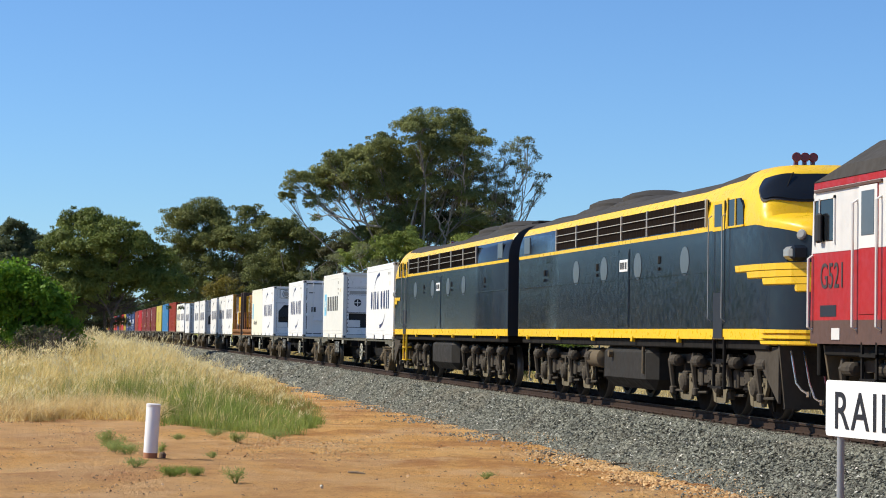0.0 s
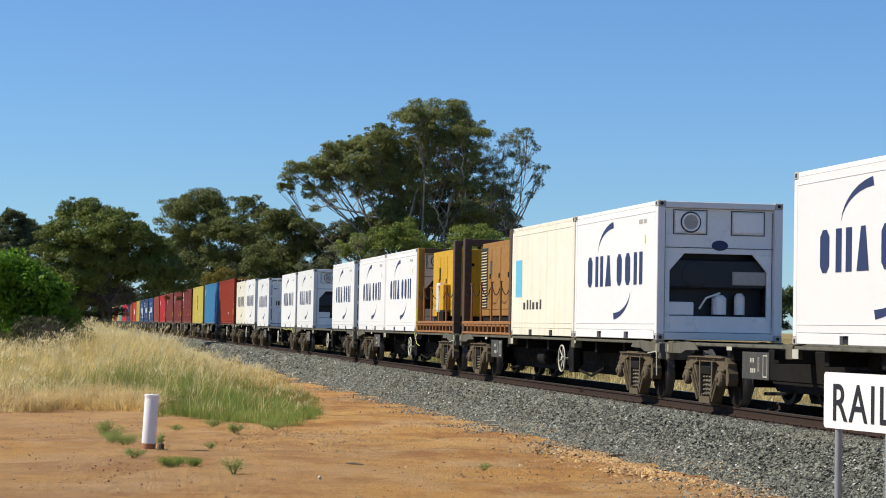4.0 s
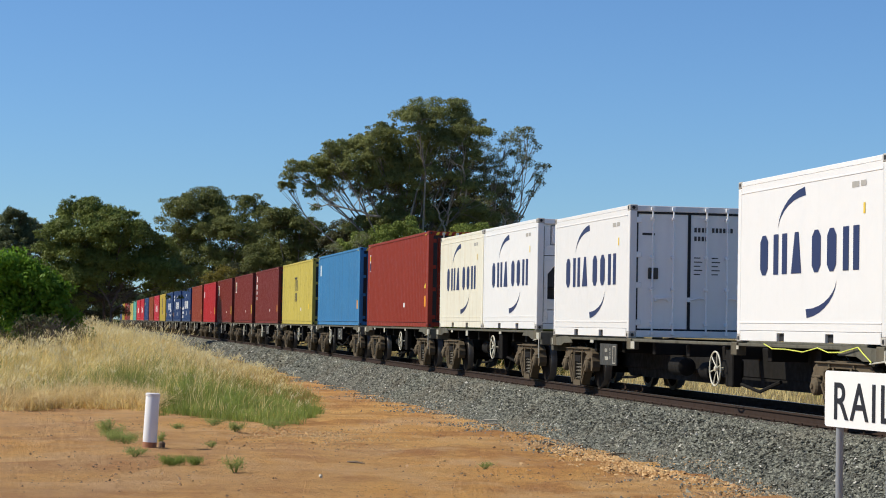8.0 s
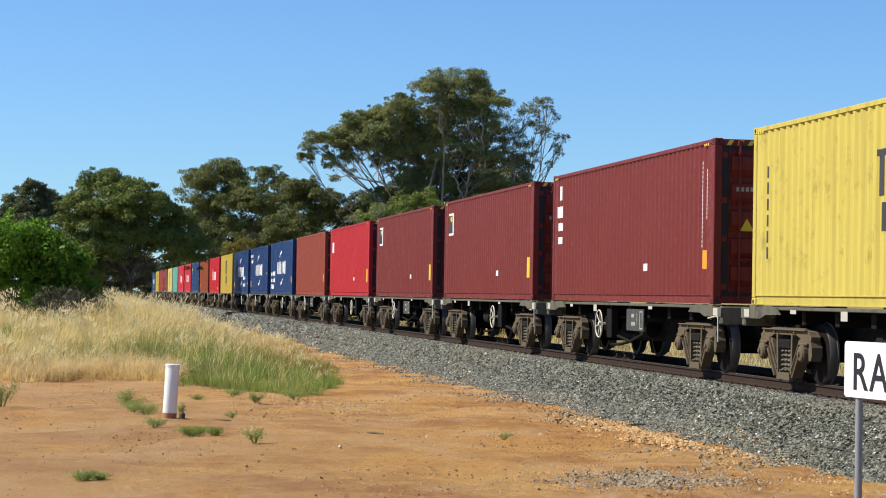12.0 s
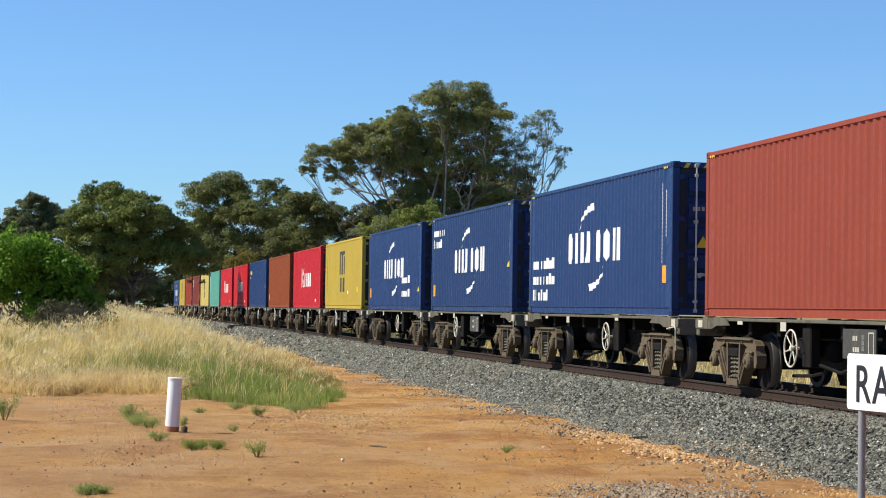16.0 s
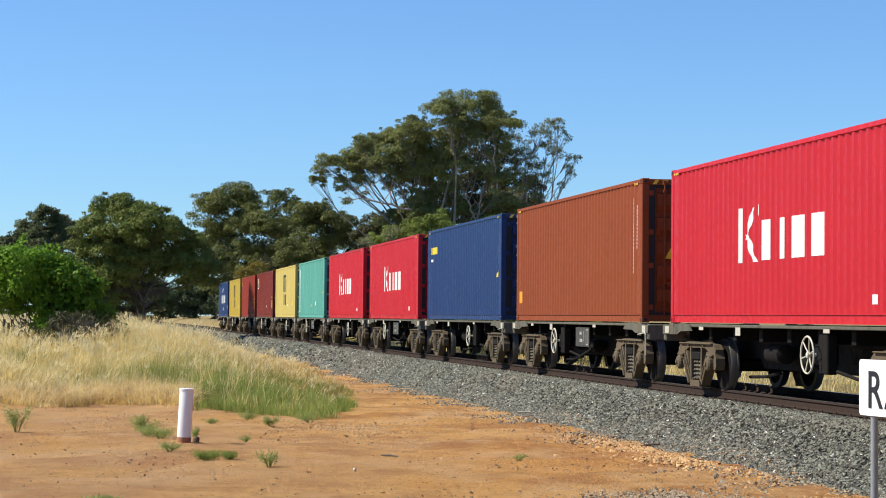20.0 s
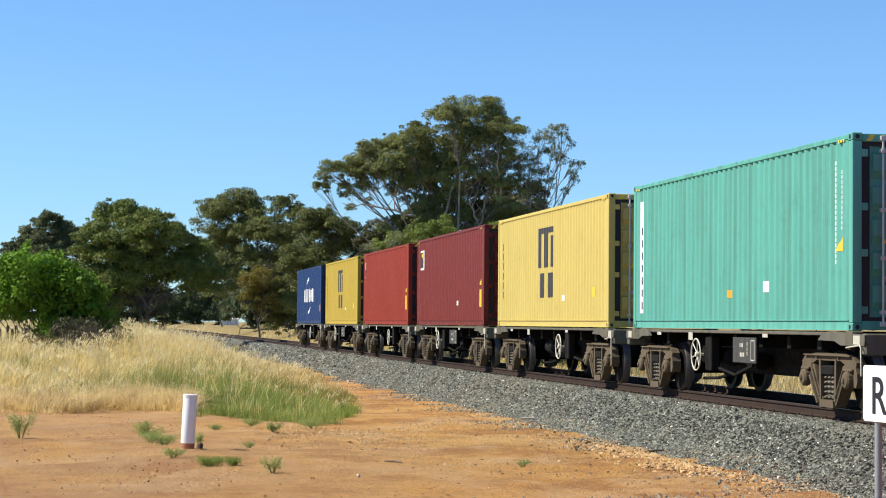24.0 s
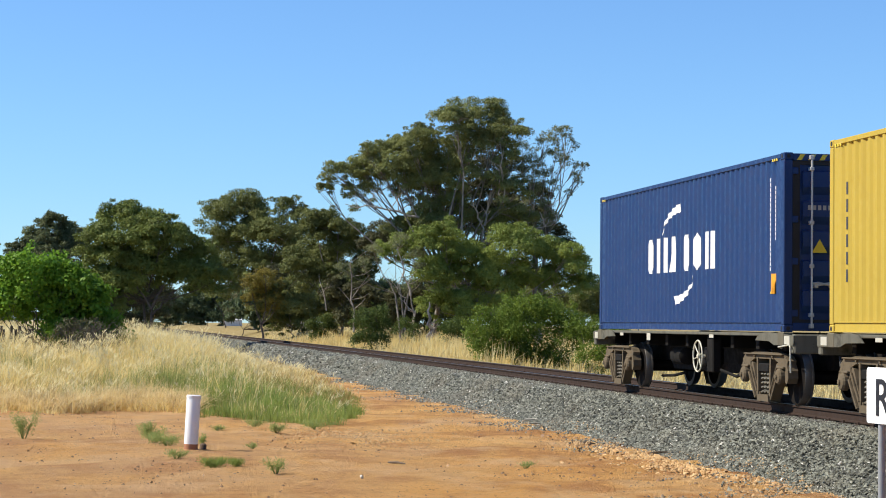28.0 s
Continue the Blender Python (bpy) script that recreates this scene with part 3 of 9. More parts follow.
def shared(key, make):
    """The mesh of that key, made once."""
    if key not in MESHES:
        MESHES[key] = make()
    return MESHES[key]


def frame_parts(box, length, high, paint_m, casting_m, rail_m, bottom=0.16):
    """Posts, castings and rails of a box; its origin is the middle of its floor."""
    hl, k = length / 2, (round(length, 2), round(high, 2), bottom)
    def post():
        return Geo().box(-0.075, 0.075, -0.075, 0.075, 0.118, high - 0.118, 0.012).mesh("corner_post", paint_m)
    def casting():
        g = Geo().box(-0.081, 0.081, -0.089, 0.089, 0, 0.118, 0.014)
        return g.mesh("corner_casting", casting_m)
    def hole():
        g = Geo()
        g.disc((-0.082, 0, 0.06), (-1, 0, 0), [(0, 0.036), (0.003, 0.036)], 10)
        return g.mesh("casting_hole", DOOR_BLACK)
    def end_hole():
        return Geo().disc((0, -0.090, 0.06), (0, -1, 0), [(0, 0.034), (0.003, 0.034)], 10).mesh("casting_hole", DOOR_BLACK)
    me_post, me_cast, me_hole = shared(("post", k), post), shared("casting", casting), shared("hole", hole)
    for sx in (-1, 1):
        for sy in (-1, 1):
            part("corner_post", me_post, paint_m, box, at=pose(sx * (WIDE - 0.078), sy * (hl - 0.078), 0))
            for z in (0.0, high - 0.118):
                c = part("corner_casting", me_cast, casting_m, box, at=pose(sx * (WIDE - 0.081), sy * (hl - 0.089), z))
                if sx < 0:
                    part("casting_hole", me_hole, DOOR_BLACK, c)
                if sy < 0:
                    part("casting_hole", shared("end hole", end_hole), DOOR_BLACK, c)
        top = shared(("top", k), lambda: Geo().box(-0.03, 0.03, -hl + 0.18, hl - 0.18, high - 0.09, high - 0.012, 0.008).mesh("top_rail", rail_m))
        part("top_rail", top, rail_m, box, at=pose(sx * (WIDE - 0.032), 0, 0))
    for sy in (-1, 1):
        hd = shared(("head", k), lambda: Geo().box(-WIDE + 0.16, WIDE - 0.16, -0.06, 0.06, high - 0.13, high - 0.015, 0.008).mesh("end_header", rail_m))
        part("end_header", hd, rail_m, box, at=pose(0, sy * (hl - 0.07), 0))
        sl = shared(("sill", k), lambda: Geo().box(-WIDE + 0.16, WIDE - 0.16, -0.06, 0.06, 0.02, 0.15, 0.008).mesh("end_sill", rail_m))
        part("end_sill", sl, rail_m, box, at=pose(0, sy * (hl - 0.07), 0))


def door_steps(h):
    """Heights of the pressed panels of a door leaf: foot and head of each."""
    step = (h - 0.2) / 5
    return [(0.10 + i * step + 0.05, 0.10 + (i + 1) * step - 0.07) for i in range(5)]


def pressed_door(w, h):
    """A door leaf with pressed panels, in the x-z plane, faces -y, from x = 0 to w."""
    prof = [(0.0, 0.0)]
    for z0, z1 in door_steps(h):
        prof += [(z0, 0.0), (z0 + 0.12, 0.085), (z1, 0.085), (z1 + 0.022, 0.0)]
    prof.append((h, 0.0))
    g = Geo()
    n = len(prof)
    x0, x1 = 0.16, w - 0.06
    g.add([(x, -d, zz) for x in (x0, x1) for zz, d in prof], [(i, i + 1, n + i + 1, n + i) for i in range(n - 1)])
    for z0, z1 in door_steps(h):
        for x in (x0, x1):
            g.add([(x, 0, z0), (x, -0.085, z0 + 0.12), (x, -0.085, z1), (x, 0, z1 + 0.022)], [(0, 1, 2, 3)])
    g.box(0.0, 0.16, -0.02, 0.05, 0, h, 0.006).box(w - 0.06, w, -0.02, 0.05, 0, h, 0.006)
    g.box(0.16, w - 0.06, 0.02, 0.05, 0, h)
    return g


def lock_rods(w, h, offsets):
    rods = []
    for x in offsets:
        g = Geo().tube([(x, -0.105, -0.08), (x, -0.105, h + 0.08)], 0.018, 8)
        for z in (0.12, h * 0.35, h * 0.62, h - 0.12):
            g.box(x - 0.035, x + 0.035, -0.128, -0.02, z - 0.03, z + 0.03, 0.008)
        for z in (-0.09, h + 0.03):
            g.box(x - 0.035, x + 0.035, -0.12, -0.02, z, z + 0.07, 0.006)
        rods.append(g)
    return rods


def lock_handle(x, z, reach):
    return Geo().tube([(x, -0.085, z), (x + reach * 0.3, -0.10, z + 0.02), (x + reach, -0.10, z - 0.02)], 0.020, 6).box(
        x + reach - 0.03, x + reach + 0.03, -0.11, -0.03, z - 0.06, z + 0.03, 0.005)


def doors(box, length, high, leaf_m, rod_m, smooth_leaf=False):
    """Two door leaves in the front end."""
    h, w, y = high - 0.30, WIDE - 0.17, -length / 2 + 0.07
    for side in (-1, 1):
        x = -w - 0.008 if side < 0 else 0.008
        at = pose(x, y, 0.155)
        if smooth_leaf:
            leaf = shared(("flat leaf", high), lambda: Geo().box(0, w, -0.03, 0.05, 0, h, 0.01).mesh("door", leaf_m))
        else:
            leaf = shared(("leaf", high), lambda: pressed_door(w, h).mesh("door", leaf_m))
        d = part("door", leaf, leaf_m, box, at=at)
        offs = (0.30, 0.72) if side < 0 else (w - 0.72, w - 0.30)
        for i, o in enumerate(offs):
            rod = shared(("rod", high, round(o, 3)), lambda: lock_rods(w, h, (o,))[0].mesh("lock_rod", rod_m, True))
            part("lock_rod", rod, rod_m, d, "upright lock rod" if i == 0 else "")
            r = 0.34 if (i == 0) == (side < 0) else -0.34
            hn = shared(("handle", round(o, 3), r), lambda: lock_handle(o, 0.62, r).mesh("handle", rod_m, True))
            part("handle", hn, rod_m, d)
        hx = 0.0 if side < 0 else w
        for z in (0.15, h * 0.38, h * 0.64, h - 0.15):
            hg = shared(("hinge", high, side, round(z, 2)), lambda: Geo().box(hx - 0.08, hx + 0.09, -0.06, -0.015, z - 0.055, z + 0.055, 0.008).mesh("hinge", rod_m if smooth_leaf else leaf_m))
            part("hinge", hg, rod_m if smooth_leaf else leaf_m, d)
        if not smooth_leaf:
            # wide black strips: the rubber seal plus shade painted at the leaf's edge
            sx0, sx1 = (-0.02, 0.12) if side < 0 else (w - 0.12, w + 0.02)
            gs = shared(("seal", high, side), lambda: Geo().box(sx0, sx1, -0.034, -0.022, 0.0, h).box(0.01, w - 0.01, -0.034, -0.012, -0.015, 0.05).box(0.01, w - 0.01, -0.034, -0.012, h - 0.05, h + 0.015).mesh("gasket", DOOR_BLACK))
            part("gasket", gs, DOOR_BLACK, d, "black rubber door seal, widened with painted shade")
        if smooth_leaf:
            gs = shared(("gasket", high, side), lambda: Geo().box(0.005, w - 0.005, -0.045, -0.031, -0.015, 0.03).box(0.005, w - 0.005, -0.045, -0.031, h - 0.03, h + 0.015)
                        .box(-0.012, 0.022, -0.045, -0.031, -0.015, h + 0.015).box(w - 0.022, w + 0.012, -0.045, -0.031, -0.015, h + 0.015).mesh("gasket", DOOR_BLACK))
            part("gasket", gs, DOOR_BLACK, d, "black rubber door gasket")


GALV_RODS = ("blue", "teal", "rust_red", "stained", "straw", "yellow")


def dry_box(colour, label, u, marks=(), base=1.185):
    """A forty foot high-cube box; marks are (name, material, shapes, label)."""
    length, m = 12.192, BOX_PAINT[colour]
    box = thing("shipping_container", label, "shipping container", "containers on the train")
    hl, hi = length / 2, HIGH_CUBE
    ridges = corrugation(length - 0.30)
    def wall(s):
        g, n = Geo(), len(ridges)
        x = s * (WIDE - 0.014)
        pts = [(x - s * d, y, z) for z in (0.165, hi - 0.085) for y, d in ridges]
        pts += [(x - s * (DEEP + 0.01), y, z) for z in (0.165, hi - 0.085) for y, d in ridges]
        f = [(i, i + 1, n + i + 1, n + i) for i in range(n - 1)]
        f += [(2 * n + i, 2 * n + i + 1, 3 * n + i + 1, 3 * n + i) for i in range(n - 1)]
        f += [(i, i + 1, 2 * n + i + 1, 2 * n + i) for i in range(n - 1)]
        return g.add(pts, f).mesh("side_wall", m)
    for s in (-1, 1):
        part("side_wall", shared(("wall", s), lambda: wall(s)), m, box)
        section_ = [(s * (WIDE - q), z) for q, z in ((0.10, 0.012), (0.012, 0.012), (0.012, 0.024), (0.026, 0.026), (0.026, 0.149), (0.004, 0.152), (0.004, 0.166), (0.10, 0.166))]
        br = shared(("brail", s), lambda: Geo().plate(section_, "y", -hl + 0.18, hl - 0.18).mesh("bottom_rail", m))
        part("bottom_rail", br, m, box)
    part("roof", shared("dry roof", lambda: Geo().box(-WIDE + 0.06, WIDE - 0.06, -hl + 0.13, hl - 0.13, hi - 0.05, hi - 0.02).mesh("roof", m)), m, box)
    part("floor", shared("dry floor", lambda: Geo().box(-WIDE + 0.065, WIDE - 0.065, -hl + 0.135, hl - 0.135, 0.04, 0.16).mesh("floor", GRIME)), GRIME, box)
    def back():
        n, g = 8, Geo()
        pr = []
        for i in range(n):
            x = -WIDE + 0.15 + i * 0.268
            pr += [(x, 0.0), (x + 0.09, 0.045), (x + 0.18, 0.045), (x + 0.24, 0.0)]
        k = len(pr)
        return g.add([(x, hl - 0.06 - d, z) for z in (0.15, hi - 0.13) for x, d in pr], [(i, i + 1, k + i + 1, k + i) for i in range(k - 1)]).mesh("end_wall", m)
    part("end_wall", shared("dry back", back), m, box)
    frame_parts(box, length, hi, m, m, m)
    doors(box, length, hi, m, ROD_GALV if colour in GALV_RODS else m)
    yf = -hl + 0.07 - 0.06
    part("hazard_stripe", shared("hazard", lambda: Geo().add([p for i in range(11) for p in ((-1.0 + 0.19 * i, yf - 0.004, hi - 0.12), (-0.92 + 0.19 * i, yf - 0.004, hi - 0.12), (-0.86 + 0.19 * i, yf - 0.004, hi - 0.03), (-0.94 + 0.19 * i, yf - 0.004, hi - 0.03))],
         [(4 * i, 4 * i + 1, 4 * i + 2, 4 * i + 3) for i in range(11)]).mesh("hazard_stripe", MARK_YELLOW)), MARK_YELLOW, box, "slanted yellow hazard stripes over the doors")
    yd = -hl + 0.07 - 0.090
    for x, z in ((-0.62, 1.30), (0.45, 1.30)):
        part("warning_triangle", shared("door triangle", lambda: Geo().add([(-0.13, yd, -0.02), (0.13, yd, -0.02), (0.0, yd, 0.20)], [(0, 1, 2)]).mesh("warning_triangle", MARK_YELLOW)), MARK_YELLOW, box, "yellow triangle sticker on the door", at=pose(x, 0, z))
    if colour in ("blue", "red", "faded_red", "maroon"):
        for j in range(6):
            part("block_mark", shared("door mark", lambda: Geo().add([(0, yd, 0), (0.055, yd, 0), (0.055, yd, 0.075), (0, yd, 0.075)], [(0, 1, 2, 3)]).mesh("block_mark", CAST_GREY)), CAST_GREY, box, at=pose(-0.82 + 0.085 * j, 0, 1.97))
    def chevrons(e):
        g = Geo()
        if e:
            for i in range(3):
                y = e * (hl - 0.30 - 0.10 * i)
                g.add([(-WIDE - 0.004, y, hi - 0.115), (-WIDE - 0.004, y + 0.06, hi - 0.115), (-WIDE - 0.004, y + 0.08, hi - 0.075), (-WIDE - 0.004, y + 0.02, hi - 0.075)], [(0, 1, 2, 3)])
        return g.mesh("height_mark", MARK_YELLOW)
    for e in (-1, 1):
        part("height_mark", shared(("chevrons", e), lambda: chevrons(e)), MARK_YELLOW, box, "yellow slanted height warning")
    put_marks(box, marks, -WIDE + 0.014, ridges)
    on_train(box, u - length / 2, base)
    return box


# shapes of the painted marks, in the box's own space; the reader's right is -y
def small_print(y, z0, z1, n, w=0.05):
    """A column of small lettering as plain bars."""
    step = (z1 - z0) / n
    return [rect(y, y + w, z0 + i * step, z0 + (i + 0.72) * step) for i in range(n)]


LOGO_ARCS = swoosh(1.15, 1.86, 1.30, 0.56, 0.17) + swoosh(-1.0, 1.02, 1.25, 0.54, 0.17, flip=True)
WORD_SIX = tall_marks("oma oom", 2.12, 1.12, 0.68, 0.56, 0.10, 0.30)
BLUE_MARKS = [("emblem", MARK_WHITE, LOGO_ARCS, "two white crescent strokes"), ("lettering", MARK_WHITE, WORD_SIX, "row of white block marks")]
SIDE_PRINT = small_print(-5.35, 1.0, 2.55, 19, 0.045) + small_print(-5.60, 1.5, 2.4, 12, 0.035)
PRINT_WHITE = ("small_print", MARK_WHITE, SIDE_PRINT, "columns of small white print")
WARN_ORANGE = ("warning_label", MARK_ORANGE, [rect(-5.68, -5.46, 0.62, 0.95)], "orange warning sticker")
TRIANGLE = ("warning_triangle", MARK_YELLOW, [[(-5.66, 0.62), (-5.40, 0.62), (-5.66, 0.90)]], "yellow triangle sticker")
TRI_MID = ("warning_triangle", MARK_YELLOW, [[(-5.70, 1.18), (-5.40, 1.18), (-5.68, 1.46)]], "yellow triangle sticker")
TAG = ("shipping_label", MARK_WHITE, [rect(-1.9, -1.62, 0.62, 0.76)], "small white shipping label")
LINES_A = word_blocks(5.75, 2.30, 0.24, [0.30, 0.24, 0.3, 0.24, 0.3, 0.24], 0.05) + word_blocks(5.75, 1.94, 0.26, [0.14, 0.3, 0.24, 0.3, 0.14], 0.05)
LINES_B = word_blocks(5.7, 1.05, 0.26, [0.26, 0.24, -0.1, 0.3, 0.28, 0.2, 0.26, 0.2], 0.05) + word_blocks(5.7, 0.68, 0.26, [0.3, 0.26, 0.3, 0.24, 0.3, 0.2, 0.3], 0.05) + word_blocks(5.7, 0.30, 0.26, [0.14, 0.2, 0.3, 0.2, 0.3, 0.14], 0.05)
LINES_C = word_blocks(-2.0, 0.92, 0.26, [0.26, 0.26, 0.28, 0.26, 0.16, 0.2], 0.06) + word_blocks(-2.0, 0.46, 0.26, [0.26, 0.26, 0.28, 0.26, 0.16, 0.2], 0.06)
STACK = ([rect(0.64, 0.98, 1.46, 2.30), rect(0.0, 0.34, 1.46, 2.30), rect(-0.66, -0.32, 1.46, 2.22), rect(-0.58, 1.05, 2.30, 2.44)]
         + word_blocks(0.85, 0.72, 0.60, [0.70, 0.70], 0.18))
SMALL_STACK = [[(0.3 + 0.66 * (a - 0.15), 2.1 + 0.66 * (c - 2.3)) for a, c in q] for q in STACK]
YELLOW_MARKS = [("lettering", MARK_DARK, STACK, "tall stacked black block marks"), ("small_print", MARK_DARK, small_print(5.35, 0.75, 2.3, 6, 0.10), "column of faint dark print"),
                ("warning_label", MARK_YELLOW, [rect(-4.9, -4.62, 0.68, 0.9)], "yellow sticker"), TAG]
RED_WORD = word_blocks(2.02, 1.03, 0.93, [0.30], 0.1) + [[(1.70, 1.42), (1.58, 1.42), (1.18, 1.94), (1.36, 1.94)], [(1.70, 1.50), (1.50, 1.50), (1.08, 1.03), (1.32, 1.03)], rect(0.95, 1.08, 1.80, 1.98)] + word_blocks(0.86, 1.05, 0.66, [0.62, 0.32, 0.74, 0.62], 0.24, 0.8)
RED_MARKS = [("lettering", MARK_WHITE, RED_WORD, "row of white block marks"), ("shipping_label", MARK_WHITE, [rect(-4.15, -3.92, 0.30, 0.44)], "small white shipping label")]
LOGO_B = [("emblem", MARK_WHITE, [rect(4.75, 5.52, 1.86, 2.52)], "white square emblem"), ("emblem_field", MARK_DARK, [rect(4.81, 5.46, 1.93, 2.45)], "")]
FLAG_B = ("emblem_flash", MARK_YELLOW, [[(4.83, 2.16), (5.30, 2.40), (4.83, 2.43)]], "yellow flash")
FLAG_SMALL = [("emblem", MARK_WHITE, [rect(5.42, 5.62, 1.92, 2.52)], "small white emblem"), ("emblem_field", MARK_NAVY, [rect(5.42, 5.62, 1.95, 2.22)], ""), ("emblem_flash", MARK_YELLOW, [rect(5.42, 5.62, 2.30, 2.46)], "")]
FOUR_MARKS = [("lettering", MARK_WHITE, [rect(5.3, 5.55, 2.30, 2.62), rect(5.15, 5.65, 1.90, 2.16), rect(5.2, 5.6, 1.60, 1.78), rect(5.15, 5.6, 1.30, 1.46)], "four white marks in a column")]
BAND = ("side_band", MARK_WHITE, [rect(5.35, 5.62, 0.30, 2.55)], "upright white band")
BAND_MARKS = ("lettering", MARK_NAVY, [rect(5.40, 5.57, 0.38 + 0.25 * i, 0.53 + 0.25 * i) for i in range(7)], "column of dark block marks")
YELLOW_BAND = ("warning_label", MARK_YELLOW, [rect(-5.62, -5.42, 0.55, 1.05)], "yellow sticker")

DRY = [
    ("rust_red", "rust-red corrugated steel container with a small flag emblem", FLAG_SMALL + [PRINT_WHITE, WARN_ORANGE, TRI_MID, TAG]),
    ("sky", "faded sky-blue corrugated steel container with scratched side", [("emblem", MARK_WHITE, [rect(5.25, 5.5, 2.05, 2.5)], "small white emblem"), PRINT_WHITE, WARN_ORANGE]),
    ("stained", "mustard-yellow corrugated steel container with stained side", [("lettering", MARK_DARK, SMALL_STACK, "tall stacked black block marks")] + YELLOW_MARKS[1:]),
    ("maroon", "maroon corrugated steel container with a column of white marks", FOUR_MARKS + [PRINT_WHITE, WARN_ORANGE, TAG]),
    ("maroon", "maroon corrugated steel container with a square emblem", LOGO_B + [FLAG_B, YELLOW_BAND, TAG]),
    ("maroon", "maroon corrugated steel container with a square emblem", LOGO_B + [FLAG_B, YELLOW_BAND, TAG]),
    ("faded_red", "faded red corrugated steel container with a small white emblem", [("emblem", MARK_WHITE, [rect(4.95, 5.45, 1.85, 2.3)], "small white emblem"), TAG, YELLOW_BAND]),
    ("brick", "brick-red corrugated steel container with weathered plain side", [PRINT_WHITE, WARN_ORANGE]),
    ("blue", "navy corrugated steel container with white crescent emblem", BLUE_MARKS + [("slogan", MARK_WHITE, LINES_B, "three lines of white block marks"), PRINT_WHITE, WARN_ORANGE]),
    ("blue", "navy corrugated steel container with white crescent emblem", BLUE_MARKS + [("slogan", MARK_WHITE, LINES_A, "two lines of white block marks"), PRINT_WHITE, TRI_MID, ("warning_label", MARK_ORANGE, [rect(5.45, 5.72, 0.45, 0.8)], "orange sticker")]),
    ("blue", "navy corrugated steel container with white crescent emblem", BLUE_MARKS + [("slogan", MARK_WHITE, LINES_C, "two lines of white block marks"), TRIANGLE, ("warning_label", MARK_ORANGE, [rect(5.45, 5.72, 0.45, 0.8)], "orange sticker")]),
    ("yellow", "mustard-yellow corrugated steel container with black block marks", YELLOW_MARKS),
    ("red", "bright red corrugated steel container with white block marks", RED_MARKS),
    ("brown", "brown corrugated steel container with weathered plain side", [PRINT_WHITE, ("warning_label", MARK_ORANGE, [rect(5.55, 5.75, 0.45, 0.75)], "orange sticker")]),
    ("blue", "navy corrugated steel container with a small yellow emblem", [("emblem", MARK_YELLOW, word_blocks(5.5, 2.1, 0.3, [0.25] * 4, 0.05), "small yellow emblem"), ("emblem_flash", MARK_WHITE, [rect(5.05, 5.5, 1.86, 1.94)], "thin white bar"), PRINT_WHITE, TRI_MID]),
    ("red", "bright red corrugated steel container with white block marks", RED_MARKS),
    ("red", "bright red corrugated steel container with white block marks", RED_MARKS),
    ("teal", "streaked teal corrugated steel container with a white band", [BAND, BAND_MARKS, PRINT_WHITE, TRI_MID, ("shipping_label", MARK_WHITE, [rect(-2.3, -2.05, 0.62, 0.8)], "small white label"), ("patch", MARK_ORANGE, [rect(-0.35, -0.1, 0.55, 0.68)], "orange paint patch")]),
    ("straw", "faded yellow corrugated steel container with black block marks", YELLOW_MARKS),
    ("maroon", "maroon corrugated steel container with a square emblem", LOGO_B + [FLAG_B, YELLOW_BAND, TAG, TRI_MID]),
    ("rust_red", "rust-red corrugated steel container with a small flag emblem", FLAG_SMALL + [YELLOW_BAND, TRI_MID]),
    ("yellow", "mustard-yellow corrugated steel container with black block marks", YELLOW_MARKS),
    ("blue", "navy corrugated steel container with white crescent emblem", BLUE_MARKS + [PRINT_WHITE, WARN_ORANGE, TRIANGLE]),
]
FIRST_DRY, WAGON_STEP = 222.8, 14.26
for i, (colour, label, marks) in enumerate(DRY):
    dry_box(colour, label, FIRST_DRY + WAGON_STEP * i, marks)


